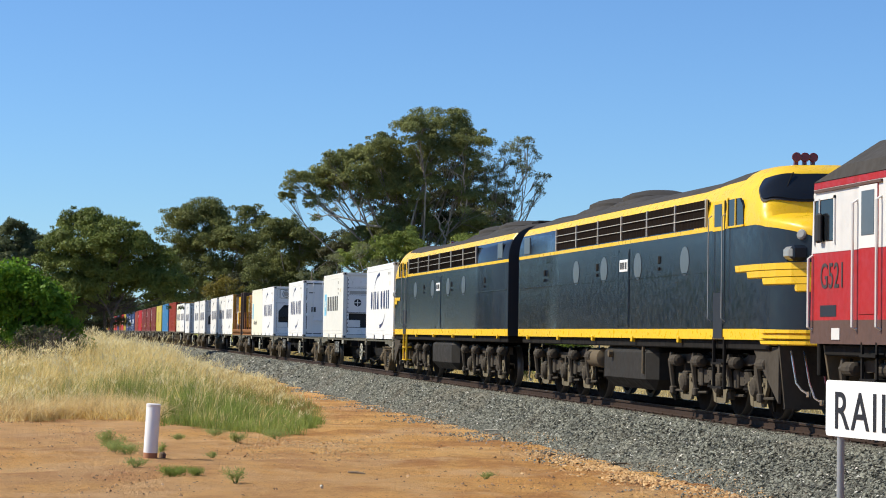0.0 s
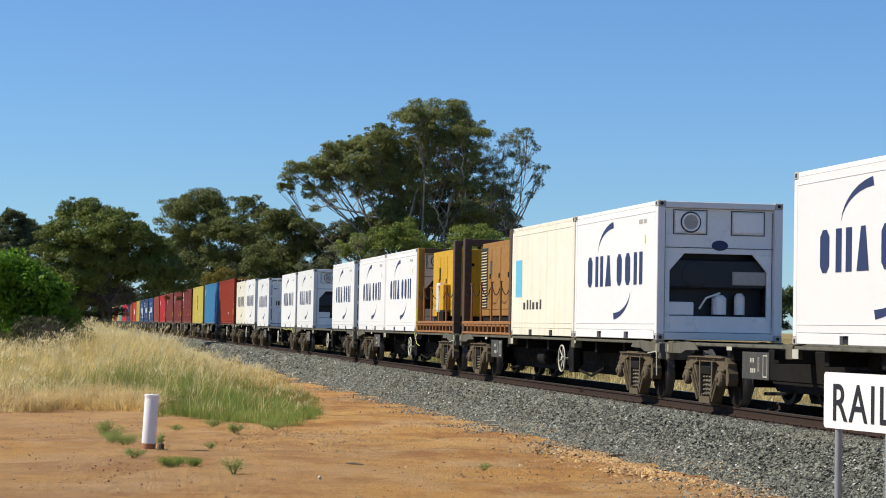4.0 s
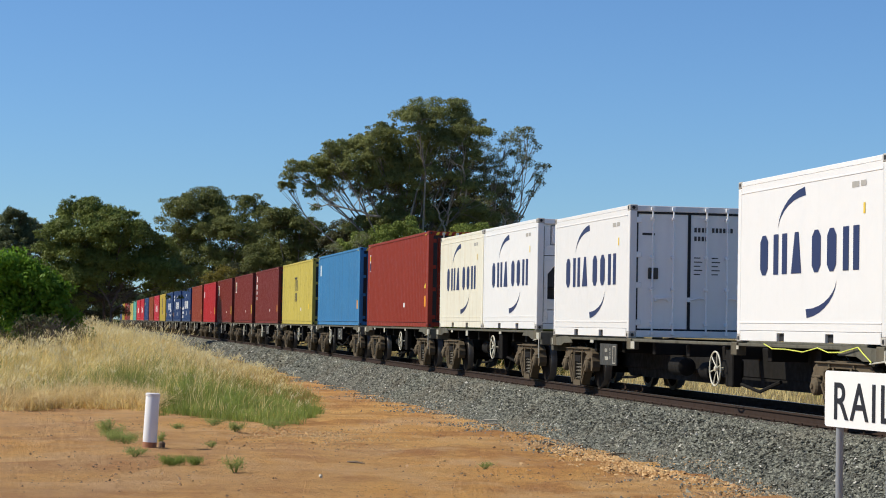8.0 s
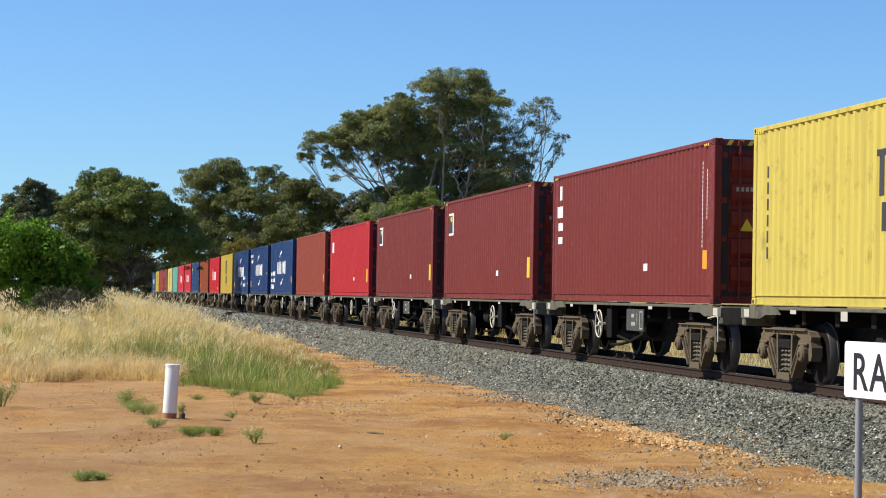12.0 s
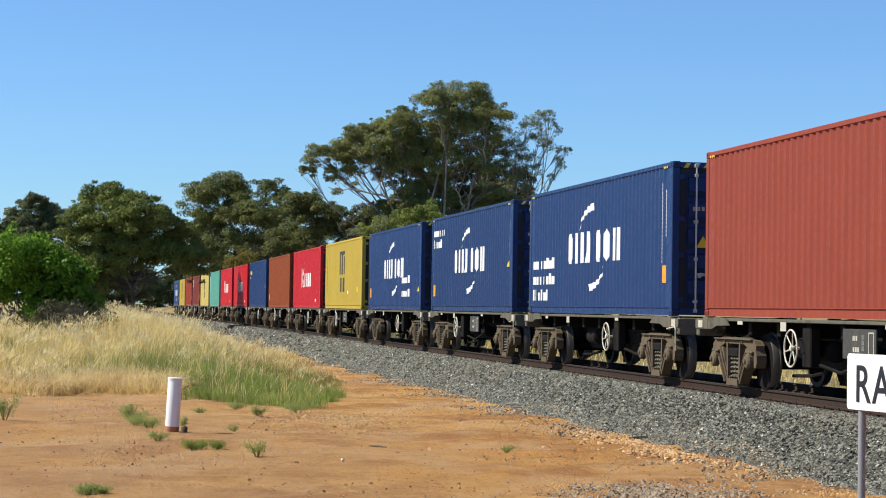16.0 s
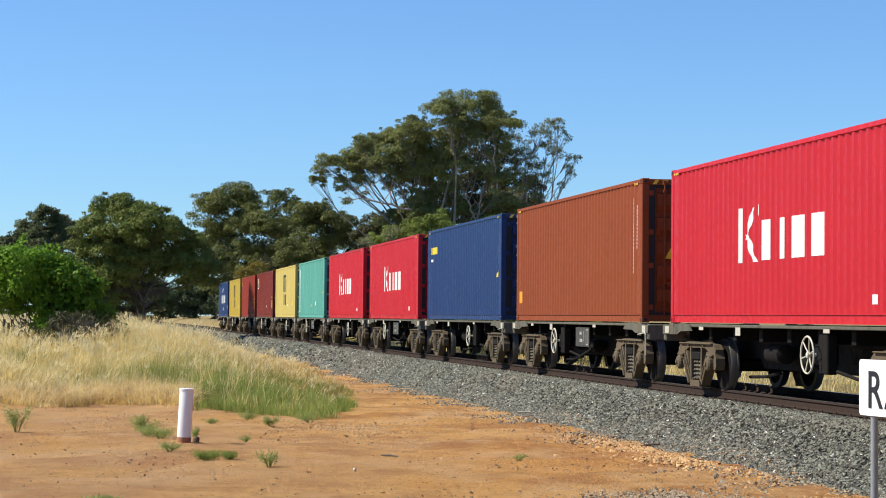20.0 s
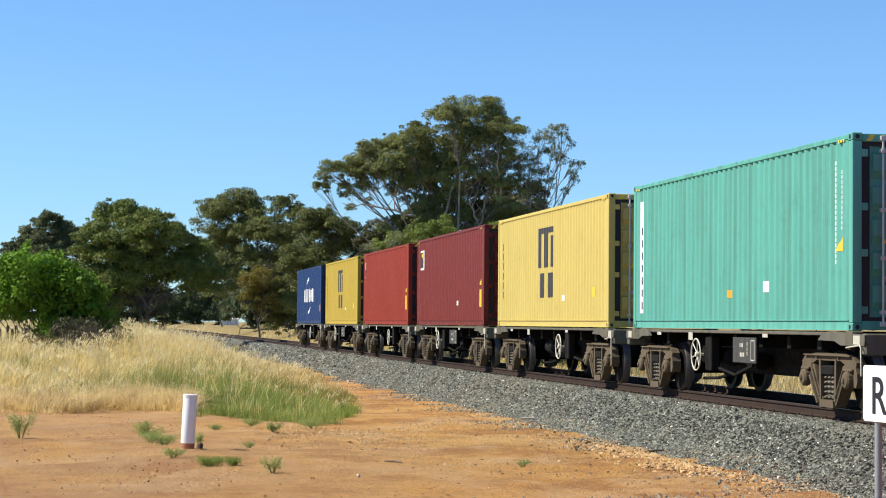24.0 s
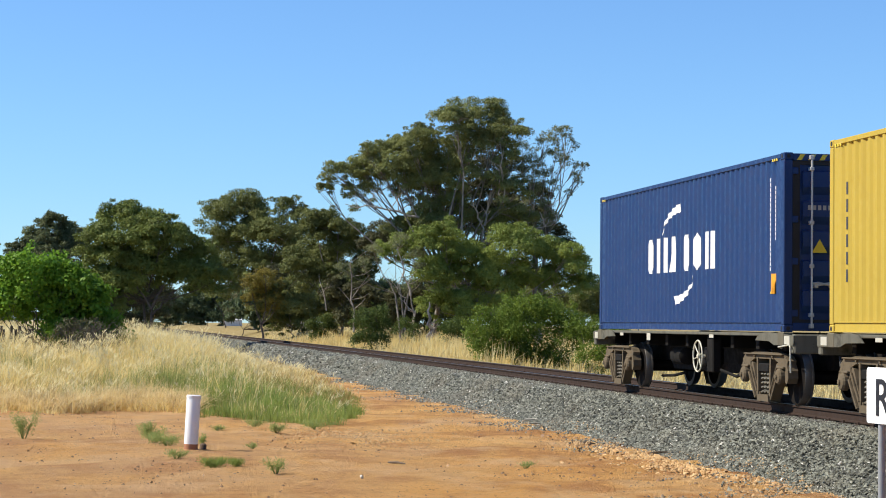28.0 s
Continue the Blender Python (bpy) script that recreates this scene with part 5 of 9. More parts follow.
def wagon(name, label, deck_z, zone, bogie_at, wheel_y, panel_y, half, seats):
    """A flat container wagon; its origin is on the rail under its middle. zone: length that carries boxes."""
    w = thing(name, label, "railway wagon", "container wagons of the train")
    e = zone / 2 + half
    k = (name, deck_z)
    def sill():
        g = Geo()
        for s in (-1, 1):
            x0, x1 = sorted((s * 1.02, s * 1.20))
            g.box(x0, x1, -e + 1.25, e - 1.25, deck_z - 0.070, deck_z - 0.015, 0.01)
            for f in (-1, 1):
                g.plate([(f * (e - 1.7), deck_z - 0.02), (f * (e - 1.9), deck_z - 0.14), (f * (e - 1.2), deck_z - 0.15), (f * (e - 0.95), deck_z - 0.21), (f * (e - 0.02), deck_z - 0.21), (f * e, deck_z - 0.18), (f * e, deck_z - 0.05), (f * (e - 1.3), deck_z)], "x", s * 1.215 - 0.01, s * 1.215 + 0.01)
        return g.mesh("side_sill", DECK)
    part("side_sill", shared(("sill", k), sill), DECK, w, "worn grey side sill")
    def spine():
        g = Geo().box(-0.42, 0.42, -e + 0.4, e - 0.4, deck_z - 0.62, deck_z - 0.10, 0.02)
        g.plate([(-e + 2.9, deck_z - 0.3), (-e + 3.6, deck_z - 0.78), (e - 3.6, deck_z - 0.78), (e - 2.9, deck_z - 0.3)], "x", -0.40, 0.40)
        return g.mesh("centre_sill", GRIME)
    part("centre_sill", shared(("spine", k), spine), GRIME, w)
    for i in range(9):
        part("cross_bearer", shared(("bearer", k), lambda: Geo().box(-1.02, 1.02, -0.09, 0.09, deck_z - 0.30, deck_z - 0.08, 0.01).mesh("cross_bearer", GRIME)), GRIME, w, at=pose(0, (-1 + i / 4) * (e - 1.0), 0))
    for f in (-1, 1):
        hs = shared(("headstock", k, f), lambda: Geo().box(-1.21, 1.21, *sorted((f * (e - 0.16), f * e)), deck_z - 0.34, deck_z - 0.03, 0.02).mesh("headstock", DECK))
        part("headstock", hs, DECK, w)
        def coupler():
            g = Geo().box(-0.12, 0.12, *sorted((f * (e - 0.1), f * (e + 0.30))), 0.74, 0.98, 0.03)
            g.box(-0.20, 0.20, *sorted((f * (e + 0.22), f * (e + 0.46))), 0.70, 1.0, 0.05)
            return g.mesh("coupler", GRIME)
        part("coupler", shared(("coupler", k, f), coupler), GRIME, w)
        def hose():
            return Geo().tube([(-0.45, f * e, 0.80), (-0.5, f * (e + 0.16), 0.66), (-0.42, f * (e + 0.32), 0.45), (-0.2, f * (e + 0.44), 0.42), (0, f * (e + 0.52), 0.5)], 0.022, 6).mesh("brake_hose", DOOR_BLACK, True)
        part("brake_hose", shared(("hose", k, f), hose), DOOR_BLACK, w)
    step = shared("step_rail", lambda: Geo().tube([(-1.18, 0.62, 0.84), (-1.25, 0.60, 0.86), (-1.26, 0.05, 0.90), (-1.26, 0.0, 0.86), (-1.26, -0.02, 0.46)], 0.013, 6).mesh("shunter_step", REFLECTOR, True))
    part("shunter_step", step, REFLECTOR, w, "cream shunter's step iron", at=pose(0, -e + 0.05, deck_z - 1.1))
    for y in seats:
        for s in (-1, 1):
            part("twistlock_seat", shared(("seat", k, s), lambda: Geo().box(*sorted((s * 1.06, s * 1.235)), -0.14, 0.14, deck_z - 0.22, deck_z - 0.002, 0.012).mesh("twistlock_seat", RUSTY_PAD)), RUSTY_PAD, w, at=pose(0, y, 0))
    marks = [(-e + 0.30, 0.12), (e - 0.30, 0.12), (e * 0.30, 0.13), (-e * 0.34, 0.05), (e * 0.62, 0.05)]
    for y, h in marks:
        part("reflector", shared(("reflector", k, h), lambda: Geo().box(-1.232, -1.226, -0.13, 0.13, deck_z - 0.07 - h, deck_z - 0.06).mesh("reflector", REFLECTOR)), REFLECTOR, w, "cream reflector plate", at=pose(0, y, 0))
    hw = part("hand_brake_wheel", shared("handwheel", lambda: handwheel()[0].mesh("hand_brake_wheel", HANDWHEEL, True)), HANDWHEEL, w, "cream spoked hand brake wheel", at=pose(-1.24, wheel_y, deck_z - 0.46))
    part("hub", shared("handwheel hub", lambda: handwheel()[2].mesh("hub", HANDWHEEL, True)), HANDWHEEL, hw)
    for i in range(6):
        part("spoke", shared("handwheel spoke", lambda: handwheel()[1].mesh("spoke", HANDWHEEL, True)), HANDWHEEL, hw, at=pose(0, 0, 0, 60 * i + 17, 0, 0))
    part("brake_bracket", shared(("bracket", k), lambda: Geo().box(-1.12, -0.95, -0.18, 0.18, deck_z - 0.75, deck_z - 0.13, 0.02).box(-1.1, -0.8, 0.15, 0.45, deck_z - 0.62, deck_z - 0.30, 0.03)
         .tube([(-1.0, -0.3, deck_z - 0.7), (-0.9, -0.9, deck_z - 0.8), (-0.8, -1.6, deck_z - 0.62)], 0.03, 6).mesh("brake_bracket", GRIME)), GRIME, w, at=pose(0, wheel_y - 0.35, 0))
    part("brake_cylinder", shared(("cylinder", k), lambda: Geo().disc((-0.62, -0.35, deck_z - 0.55), (0, 1, 0), [(0, 0.13), (0.02, 0.16), (0.5, 0.16), (0.52, 0.1), (0.9, 0.05)], 14).mesh("brake_cylinder", GRIME, True)), GRIME, w)
    part("air_reservoir", shared(("reservoir", k), lambda: Geo().disc((-0.7, 1.0, deck_z - 0.5), (0, 1, 0), [(0, 0.1), (0.05, 0.17), (0.7, 0.17), (0.75, 0.1)], 14).mesh("air_reservoir", GRIME, True)), GRIME, w)
    for f in (-1, 1):
        part("brake_rod", shared(("rods", k, f), lambda: Geo().tube([(-0.5, f * (bogie_at - 1.3), 0.24), (-0.5, f * (bogie_at - 2.2), 0.27), (-0.35, f * (bogie_at - 2.5), 0.34)], 0.03, 6).mesh("brake_rod", GRIME)), GRIME, w)
    if panel_y is not None:
        p = part("data_panel", shared(("panel", k), lambda: Geo().box(-1.228, -1.20, -0.62, 0.62, deck_z - 0.56, deck_z - 0.13, 0.006).mesh("data_panel", PANEL_GREY)), PANEL_GREY, w, "grey data panel with white print", at=pose(0, panel_y, 0))
        for yy, zz, ww in ((0.14, -0.26, 0.2), (0.10, -0.42, 0.26), (-0.16, -0.24, 0.1), (-0.16, -0.32, 0.1), (-0.16, -0.40, 0.1)):
            for j in range(3):
                part("print_bar", shared(("bar", k, ww), lambda: Geo().box(-1.233, -1.229, -ww / 6 + 0.012, ww / 6 - 0.012, deck_z - 0.035, deck_z + 0.035).mesh("print_bar", REFLECTOR)), REFLECTOR, p, at=pose(0, yy - ww / 2 + (j + 0.5) * ww / 3, zz))
        part("print_frame", shared(("print frame", k), lambda: Geo().box(-1.233, -1.229, -0.56, -0.54, deck_z - 0.52, deck_z - 0.17).box(-1.233, -1.229, -0.38, -0.36, deck_z - 0.52, deck_z - 0.17).box(-1.233, -1.229, -0.54, -0.38, deck_z - 0.52, deck_z - 0.50).box(-1.233, -1.229, -0.54, -0.38, deck_z - 0.19, deck_z - 0.17).mesh("print_frame", REFLECTOR)), REFLECTOR, p)
    for y in (-bogie_at, bogie_at):
        freight_bogie(w, y)
    return w


SHORT = "forty foot grey flat wagon carrying a container"
LONG = "sixty foot grey flat wagon carrying refrigerated containers"
short_plain = wagon("container_wagon", SHORT, 1.183, 12.192, 4.8, -1.45, None, 0.50, (-6.0, 6.0))
short_panel = wagon("container_wagon", SHORT + ", with data panel", 1.183, 12.192, 4.8, 1.6, -1.15, 0.50, (-6.0, 6.0))
long_wagon = wagon("container_wagon", LONG, 1.071, 18.4, 7.45, -2.2, 4.6, 0.25, (-9.1, -3.1, 3.1, 9.1))
used = set()


def put_wagon(master, u):
    if master in used:
        ob = copy_thing(master, pose(0, 0, 0))
        for o, c in zip(master.children_recursive, ob.children_recursive):
            if c.data and c.data.name.startswith("wheelset"):
                key = "front" if c.matrix_basis.translation.y < 0 else "rear"
                SPINNERS[key][3].append(c)
    else:
        ob, _ = master, used.add(master)
    return on_train(ob, u)


for i in range(len(DRY)):
    put_wagon(short_panel if i % 2 else short_plain, FIRST_DRY + WAGON_STEP * i - 6.096)
put_wagon(short_plain, 202.5)
for u in (88.2, 107.75, 127.0, 146.5, 166.3, 185.5):
    put_wagon(long_wagon, u)

# -- locomotives --
LOCO_BLUE = paint("dark_blue_enamel", (0.0125, 0.0185, 0.029), 0.17, fade=0.2, dirt=(0.034, 0.034, 0.033), streaks=0.40, patches=0.3, dents=0.004, gloss=0.28, rough_spread=0.5)
LOCO_YELLOW = paint("golden_yellow_enamel", (0.76, 0.47, 0.012), 0.32, dirt=(0.30, 0.16, 0.02), streaks=0.15, patches=0.06, fade=0.1, dents=0.015)
LOCO_ROOF = paint("sooty_roof", (0.05, 0.046, 0.042), 0.85, gloss=0.2, dirt=(0.02, 0.018, 0.017), patches=0.6)
LOCO_RED = paint("loco_red", (0.36, 0.016, 0.018), 0.45, gloss=0.3, dirt=(0.10, 0.035, 0.025), streaks=0.35, patches=0.3)
LOCO_WHITE = paint("loco_white", (0.62, 0.61, 0.59), 0.45, dirt=(0.30, 0.24, 0.18), streaks=0.2, patches=0.15)
LOCO_BROWN = paint("grimy_brown", (0.085, 0.045, 0.035), 0.75, dirt=(0.03, 0.022, 0.02), patches=0.5)
GLASS = plain("dark_cab_glass", (0.012, 0.014, 0.017), 0.06)
PALE_GLASS = plain("grey_blue_pane", (0.095, 0.118, 0.135), 0.32)
NUMBER_GLASS = plain("smoked_number_glass", (0.30, 0.30, 0.285), 0.15)
GRID_PAINT = plain("pale_grid_bars", (0.42, 0.40, 0.36), 0.5)
INTAKE = paint("brown_black_louvre", (0.012, 0.008, 0.006), 0.9, gloss=0.05, dirt=(0.02, 0.014, 0.01))
CHROME = plain("bright_steel", (0.62, 0.62, 0.62), 0.25, 0.9)
LAMP_RED = plain("red_lens", (0.12, 0.006, 0.008), 0.15)
LAMP_WHITE = plain("clear_lens", (0.72, 0.72, 0.66), 0.12)
HORN_DUST = paint("tan_dusted_casting", (0.150, 0.126, 0.084), 0.9, gloss=0.15, dirt=(0.018, 0.016, 0.013), streaks=0.3, patches=0.9)
LOCO_DUST = paint("oily_cast_steel", (0.060, 0.050, 0.038), 0.8, gloss=0.2, dirt=(0.010, 0.009, 0.008), streaks=0.3, patches=0.8)
TANK = paint("fuel_tank_grey", (0.026, 0.024, 0.021), 0.7, gloss=0.2, dirt=(0.03, 0.025, 0.022), streaks=0.5, patches=0.4)


def loco_bogie(loco, y, way=1):
    """A three-axle cast bogie."""
    def core():
        return Geo().box(-0.95, 0.95, -0.4, 0.4, 0.55, 0.95, 0.05).box(-0.7, 0.7, -2.3, 2.3, 0.5, 0.8, 0.03).mesh("bogie", GRIME)
    b = part("bogie", shared("loco core", core), GRIME, loco, "grimy three-axle bogie", at=pose(0, y, 0))
    def side():
        g = Geo()
        g.plate([(-2.5, 0.80), (-2.45, 0.98), (-1.3, 1.02), (-0.9, 0.93), (0.9, 0.93), (1.3, 1.02), (2.45, 0.98), (2.5, 0.80), (1.5, 0.86), (0.6, 0.80), (-0.6, 0.80), (-1.5, 0.86)], "x", -0.05, 0.06)
        for yy in (-1.85, 0, 1.85):
            g.plate([(yy - 0.30, 0.84), (yy - 0.27, 0.32), (yy - 0.17, 0.32), (yy - 0.17, 0.84)], "x", -0.07, 0.05)
            g.plate([(yy + 0.30, 0.84), (yy + 0.27, 0.32), (yy + 0.17, 0.32), (yy + 0.17, 0.84)], "x", -0.07, 0.05)
            g.box(-0.10, 0.04, yy - 0.16, yy + 0.16, 0.36, 0.66, 0.04)
            g.box(-0.03, 0.03, yy - 0.30, yy + 0.30, 0.26, 0.32, 0.01)
        for yy in (-0.93, 0.93):
            g.plate([(yy - 0.60, 0.62), (yy - 0.48, 0.74), (yy + 0.48, 0.74), (yy + 0.60, 0.62), (yy + 0.30, 0.52), (yy - 0.30, 0.52)], "x", -0.12, -0.06)
            g.box(-0.16, -0.05, yy - 0.10, yy + 0.10, 0.46, 0.78, 0.02)
        return g.mesh("side_frame", LOCO_DUST)
    def horn():
        g = Geo()
        for q in (-1, 1):
            g.plate([(q * 0.18, 0.66), (q * 0.44, 0.66), (q * 0.46, 0.52), (q * 0.34, 0.36), (q * 0.30, 0.22), (q * 0.18, 0.20)], "x", -0.115, -0.06)
            g.disc((-0.115, q * 0.33, 0.56), (-1, 0, 0), [(0, 0.04), (0.03, 0.035)], 8)
        return g.plate([(-0.19, 0.20), (0.19, 0.20), (0.19, 0.29), (-0.19, 0.29)], "x", -0.11, -0.06).mesh("horn_guide", HORN_DUST)
    def box_cover():
        return Geo().disc((-0.10, 0, 0.508), (-1, 0, 0), [(0, 0.16), (0.06, 0.16), (0.10, 0.13), (0.12, 0.06)], 16).box(-0.15, -0.02, -0.13, 0.13, 0.62, 0.70, 0.02).mesh("axle_box_cover", LOCO_DUST)
    def coil():
        g = Geo()
        for j in range(5):
            g.disc((-0.03, 0, 0.50 + 0.06 * j), (0, 0, 1), [(0, 0.07), (0.012, 0.095), (0.03, 0.095), (0.042, 0.07)], 10)
        return g.box(-0.10, 0.06, -0.12, 0.12, 0.44, 0.49, 0.01).mesh("coil_spring", GRIME)
    def gear():
        g = Geo()
        g.disc((-0.20, -0.26, 0.88), (0, 1, 0), [(0, 0.05), (0.03, 0.10), (0.34, 0.10), (0.37, 0.06), (0.60, 0.03)], 12)
        g.tube([(-0.16, 0.30, 1.02), (-0.18, 0.30, 0.86), (-0.14, 0.24, 0.30)], [0.04, 0.055, 0.035], 6)
        g.box(-0.20, -0.10, 0.16, 0.32, 0.28, 0.42, 0.02)
        g.tube([(-0.12, -0.30, 0.36), (-0.12, 0.32, 0.34)], 0.022, 6)
        return g.mesh("brake_cylinder", LOCO_DUST)
    def pipe():
        return Geo().tube([(-0.06, 0.0, 1.02), (-0.13, 0.02, 0.7), (-0.08, 0.12, 0.34), (-0.02, 0.20, 0.16)], 0.022, 6).mesh("sand_pipe", GRIME)
    for s in (-1, 1):
        part("side_frame", shared("loco side", side), LOCO_DUST, b, at=pose(s * 1.08, 0, 0, 0, 0, 0 if s < 0 else 180))
        turn = 0 if s < 0 else 180
        for yy in (-1.85, 0.0, 1.85):
            part("horn_guide", shared("horn guide", horn), HORN_DUST, b, "dusty cast horn guide", at=pose(s * 1.08, yy, 0, 0, 0, turn))
            part("axle_box_cover", shared("loco cover", box_cover), LOCO_DUST, b, at=pose(s * 1.08, yy, 0, 0, 0, turn))
        for yy in (-1.25, -0.6, 0.6, 1.25):
            part("coil_spring", shared("loco coil", coil), GRIME, b, at=pose(s * 1.08, yy, 0, 0, 0, turn))
        for yy in (-2.35, -0.95, 0.95, 2.25):
            part("brake_cylinder", shared("loco gear", gear), LOCO_DUST, b, at=pose(s * 1.08, yy, 0, 0, 0, turn))
        for yy in (-2.6, 2.5):
            part("sand_pipe", shared("loco pipe", pipe), GRIME, b, at=pose(s * 1.08, yy, 0, 0, 0, turn))
    for i, yy in enumerate((-1.85, 0.0, 1.85)):
        wheelset(b, yy, LOCO_WHEEL_R, ("loco", i, way))
    return b


HALF_W = 1.45
# distance back from the nose tip: half width there, height of its top, height where the sides end
NOSE = [(0.00, 0.55, 2.80, 2.64), (0.06, 0.84, 2.95, 2.80), (0.18, 1.06, 3.05, 2.90), (0.40, 1.24, 3.13, 2.97), (0.75, 1.36, 3.19, 3.03), (1.15, 1.42, 3.24, 3.07),
        (1.30, 1.44, 3.58, 3.10), (1.52, 1.45, 3.90, 3.12), (1.85, 1.45, 4.05, 3.12), (2.6, 1.45, 4.09, 3.12), (3.4, 1.45, 4.07, 3.12), (4.6, 1.45, 4.00, 3.12)]
LOCO_LEN = 18.05


def section(s):
    for a, b in zip(NOSE, NOSE[1:]):
        if s <= b[0]:
            t = (s - a[0]) / (b[0] - a[0])
            return [a[j] + t * (b[j] - a[j]) for j in (1, 2, 3)]
    return list(NOSE[-1][1:])


SIDE_Z = [1.26, 1.43, 1.9, 2.40, 3.05, 3.12]
CURVE = [0.0, 0.12, 0.25, 0.345, 0.40, 0.50, 0.60, 0.72, 0.86, 1.0]


def outline(s):
    """Half outline from the skirt to the ridge: (x, z) rows of fixed meaning."""
    w, top, knee = section(s)
    rows = [(w, 1.26 + (z - 1.26) * (knee - 1.26) / (3.12 - 1.26)) for z in SIDE_Z]
    z0 = rows[-1][1]
    for c in CURVE[1:]:
        a = c * math.pi / 2
        rows.append((w * math.cos(a) ** 0.5, z0 + (top - z0) * math.sin(a) ** 0.9))
    return rows


def streamliner(label, u_nose, flip):
    """A streamlined diesel with one nose; its own space has the nose at -y, tip at y = 0, standing on the rail."""
    loco = thing("diesel_locomotive", label, "locomotive", "locomotives of the train")
    stations = sorted({n[0] for n in NOSE} | {1.22, 1.40, 1.66, 5.5, 8.0, 11.0, 14.0, LOCO_LEN - 0.03, LOCO_LEN})
    rows = [outline(s) for s in stations]
    rows[-1] = [(x * 0.985, z if i < 6 else 1.26 + (z - 1.26) * 0.993) for i, (x, z) in enumerate(rows[-1])]
    nr = len(rows[0])
    def face(geo_, i, j, side):
        """Quad between station i and i+1, row j and j+1."""
        q = []
        for a, b in ((i, j), (i + 1, j), (i + 1, j + 1), (i, j + 1)):
            x, z = rows[a][b]
            q.append((side * x, stations[a], z))
        geo_.add(q, [(0, 1, 2, 3)])
    groups = {"lower_belt": Geo(), "body_shell": Geo(), "waist_stripe": Geo(), "upper_panel": Geo(), "roof_band": Geo(), "roof": Geo(), "cab_shell": Geo()}
    for i in range(len(stations) - 1):
        s = (stations[i] + stations[i + 1]) / 2
        for j in range(nr - 1):
            if j == 0:
                k = "lower_belt"
            elif j < 4:
                k = "body_shell"
            elif s < (4.6 if j <= 9 else 2.6):
                k = "cab_shell"
            elif j == 4:
                k = "waist_stripe"
            elif j in (5, 6, 7):
                k = "upper_panel"
            elif j in (8, 9):
                k = "roof_band"
            else:
                k = "roof"
            for side in (-1, 1):
                face(groups[k], i, j, side)
    # closed nose and rear end
    for a, k in ((0, "body_shell"), (-1, "rear_bulkhead")):
        ring = [(-x, stations[a], z) for x, z in rows[a]] + [(x, stations[a], z) for x, z in rows[a][::-1]]
        groups.setdefault(k, Geo()).add(ring, [tuple(range(len(ring)))])
    mats = {"lower_belt": LOCO_YELLOW, "body_shell": LOCO_BLUE, "waist_stripe": LOCO_YELLOW, "upper_panel": LOCO_BLUE, "roof_band": LOCO_YELLOW, "roof": LOCO_ROOF, "cab_shell": LOCO_YELLOW, "rear_bulkhead": DARK_RECESS}
    texts = {"lower_belt": "golden-yellow sill stripe", "cab_shell": "golden-yellow cab shell", "roof": "sooty grey roof", "roof_band": "golden-yellow roof band", "waist_stripe": "thin golden-yellow stripe", "body_shell": "dark blue enamelled body"}
    for k, g in groups.items():
        me = g.mesh(k, mats[k])
        bm = bmesh.new()
        bm.from_mesh(me)
        bmesh.ops.remove_doubles(bm, verts=bm.verts, dist=0.0005)
        bmesh.ops.recalc_face_normals(bm, faces=bm.faces)
        bm.to_mesh(me)
        bm.free()
        me.shade_smooth()
        me.set_sharp_from_angle(angle=radians(40))
        part(k, me, None, loco, texts.get(k, ""))
    W = HALF_W
    def both(name, geo_of_side, material, label="", smooth=False):
        for side in (-1, 1):
            part(name, geo_of_side(side), material, loco, label, smooth)
    # louvred panels with bright grid bars
    y0, y1, z0, z1 = 3.9, 14.3, 3.14, 3.585
    for side in (-1, 1):
        k = 6
        for i in range(k):
            a, b = y0 + (y1 - y0) * i / k + 0.03, y0 + (y1 - y0) * (i + 1) / k - 0.03
            g = Geo().box(*sorted((side * (W - 0.05), side * (W + 0.006))), a, b, z0, z1)
            pnl = part("louvre_panel", g, INTAKE, loco, "dark louvred air intake")
            sl = Geo()
            for j in range(10):
                y = a + (j + 0.5) * (b - a) / 10
                sl.add([(side * (W + 0.008), y - 0.035, z0), (side * (W + 0.024), y + 0.035, z0), (side * (W + 0.024), y + 0.035, z1), (side * (W + 0.008), y - 0.035, z1)], [(0, 1, 2, 3)])
            part("louvre", sl, INTAKE, pnl)
        g = Geo()
        for i in range(k + 1):
            y = y0 + (y1 - y0) * i / k
            g.box(*sorted((side * (W - 0.01), side * (W + 0.035))), y - 0.02, y + 0.02, z0 - 0.01, z1 + 0.01, 0.004)
        for z in (z0 + 0.15, z0 + 0.30):
            g.box(*sorted((side * (W + 0.027), side * (W + 0.04))), y0, y1, z - 0.006, z + 0.006)
        part("intake_grid", g, GRID_PAINT, loco, "pale painted grid bars")
    for y in (5.1, 8.0, 10.4, 12.6):
        both("porthole", lambda s: Geo().disc((s * W, y, 2.60), (s, 0, 0), [(0, 0.25), (0.008, 0.25), (0.010, 0.0)], 28), PALE_GLASS, "round porthole with a pale grey-blue pane", True)
    both("side_window", lambda s: Geo().box(*sorted((s * (W - 0.02), s * (W + 0.012))), 16.9, 17.45, 3.16, 3.54, 0.01), PALE_GLASS)
    both("body_seam", lambda s: Geo().box(*sorted((s * (W - 0.01), s * (W + 0.012))), 3.8, LOCO_LEN - 0.1, 2.37, 2.395).box(*sorted((s * (W - 0.01), s * (W + 0.010))), 8.55, 8.57, 1.45, 2.94).box(*sorted((s * (W - 0.01), s * (W + 0.010))), 9.3, 9.32, 1.45, 2.94), LOCO_BLUE)
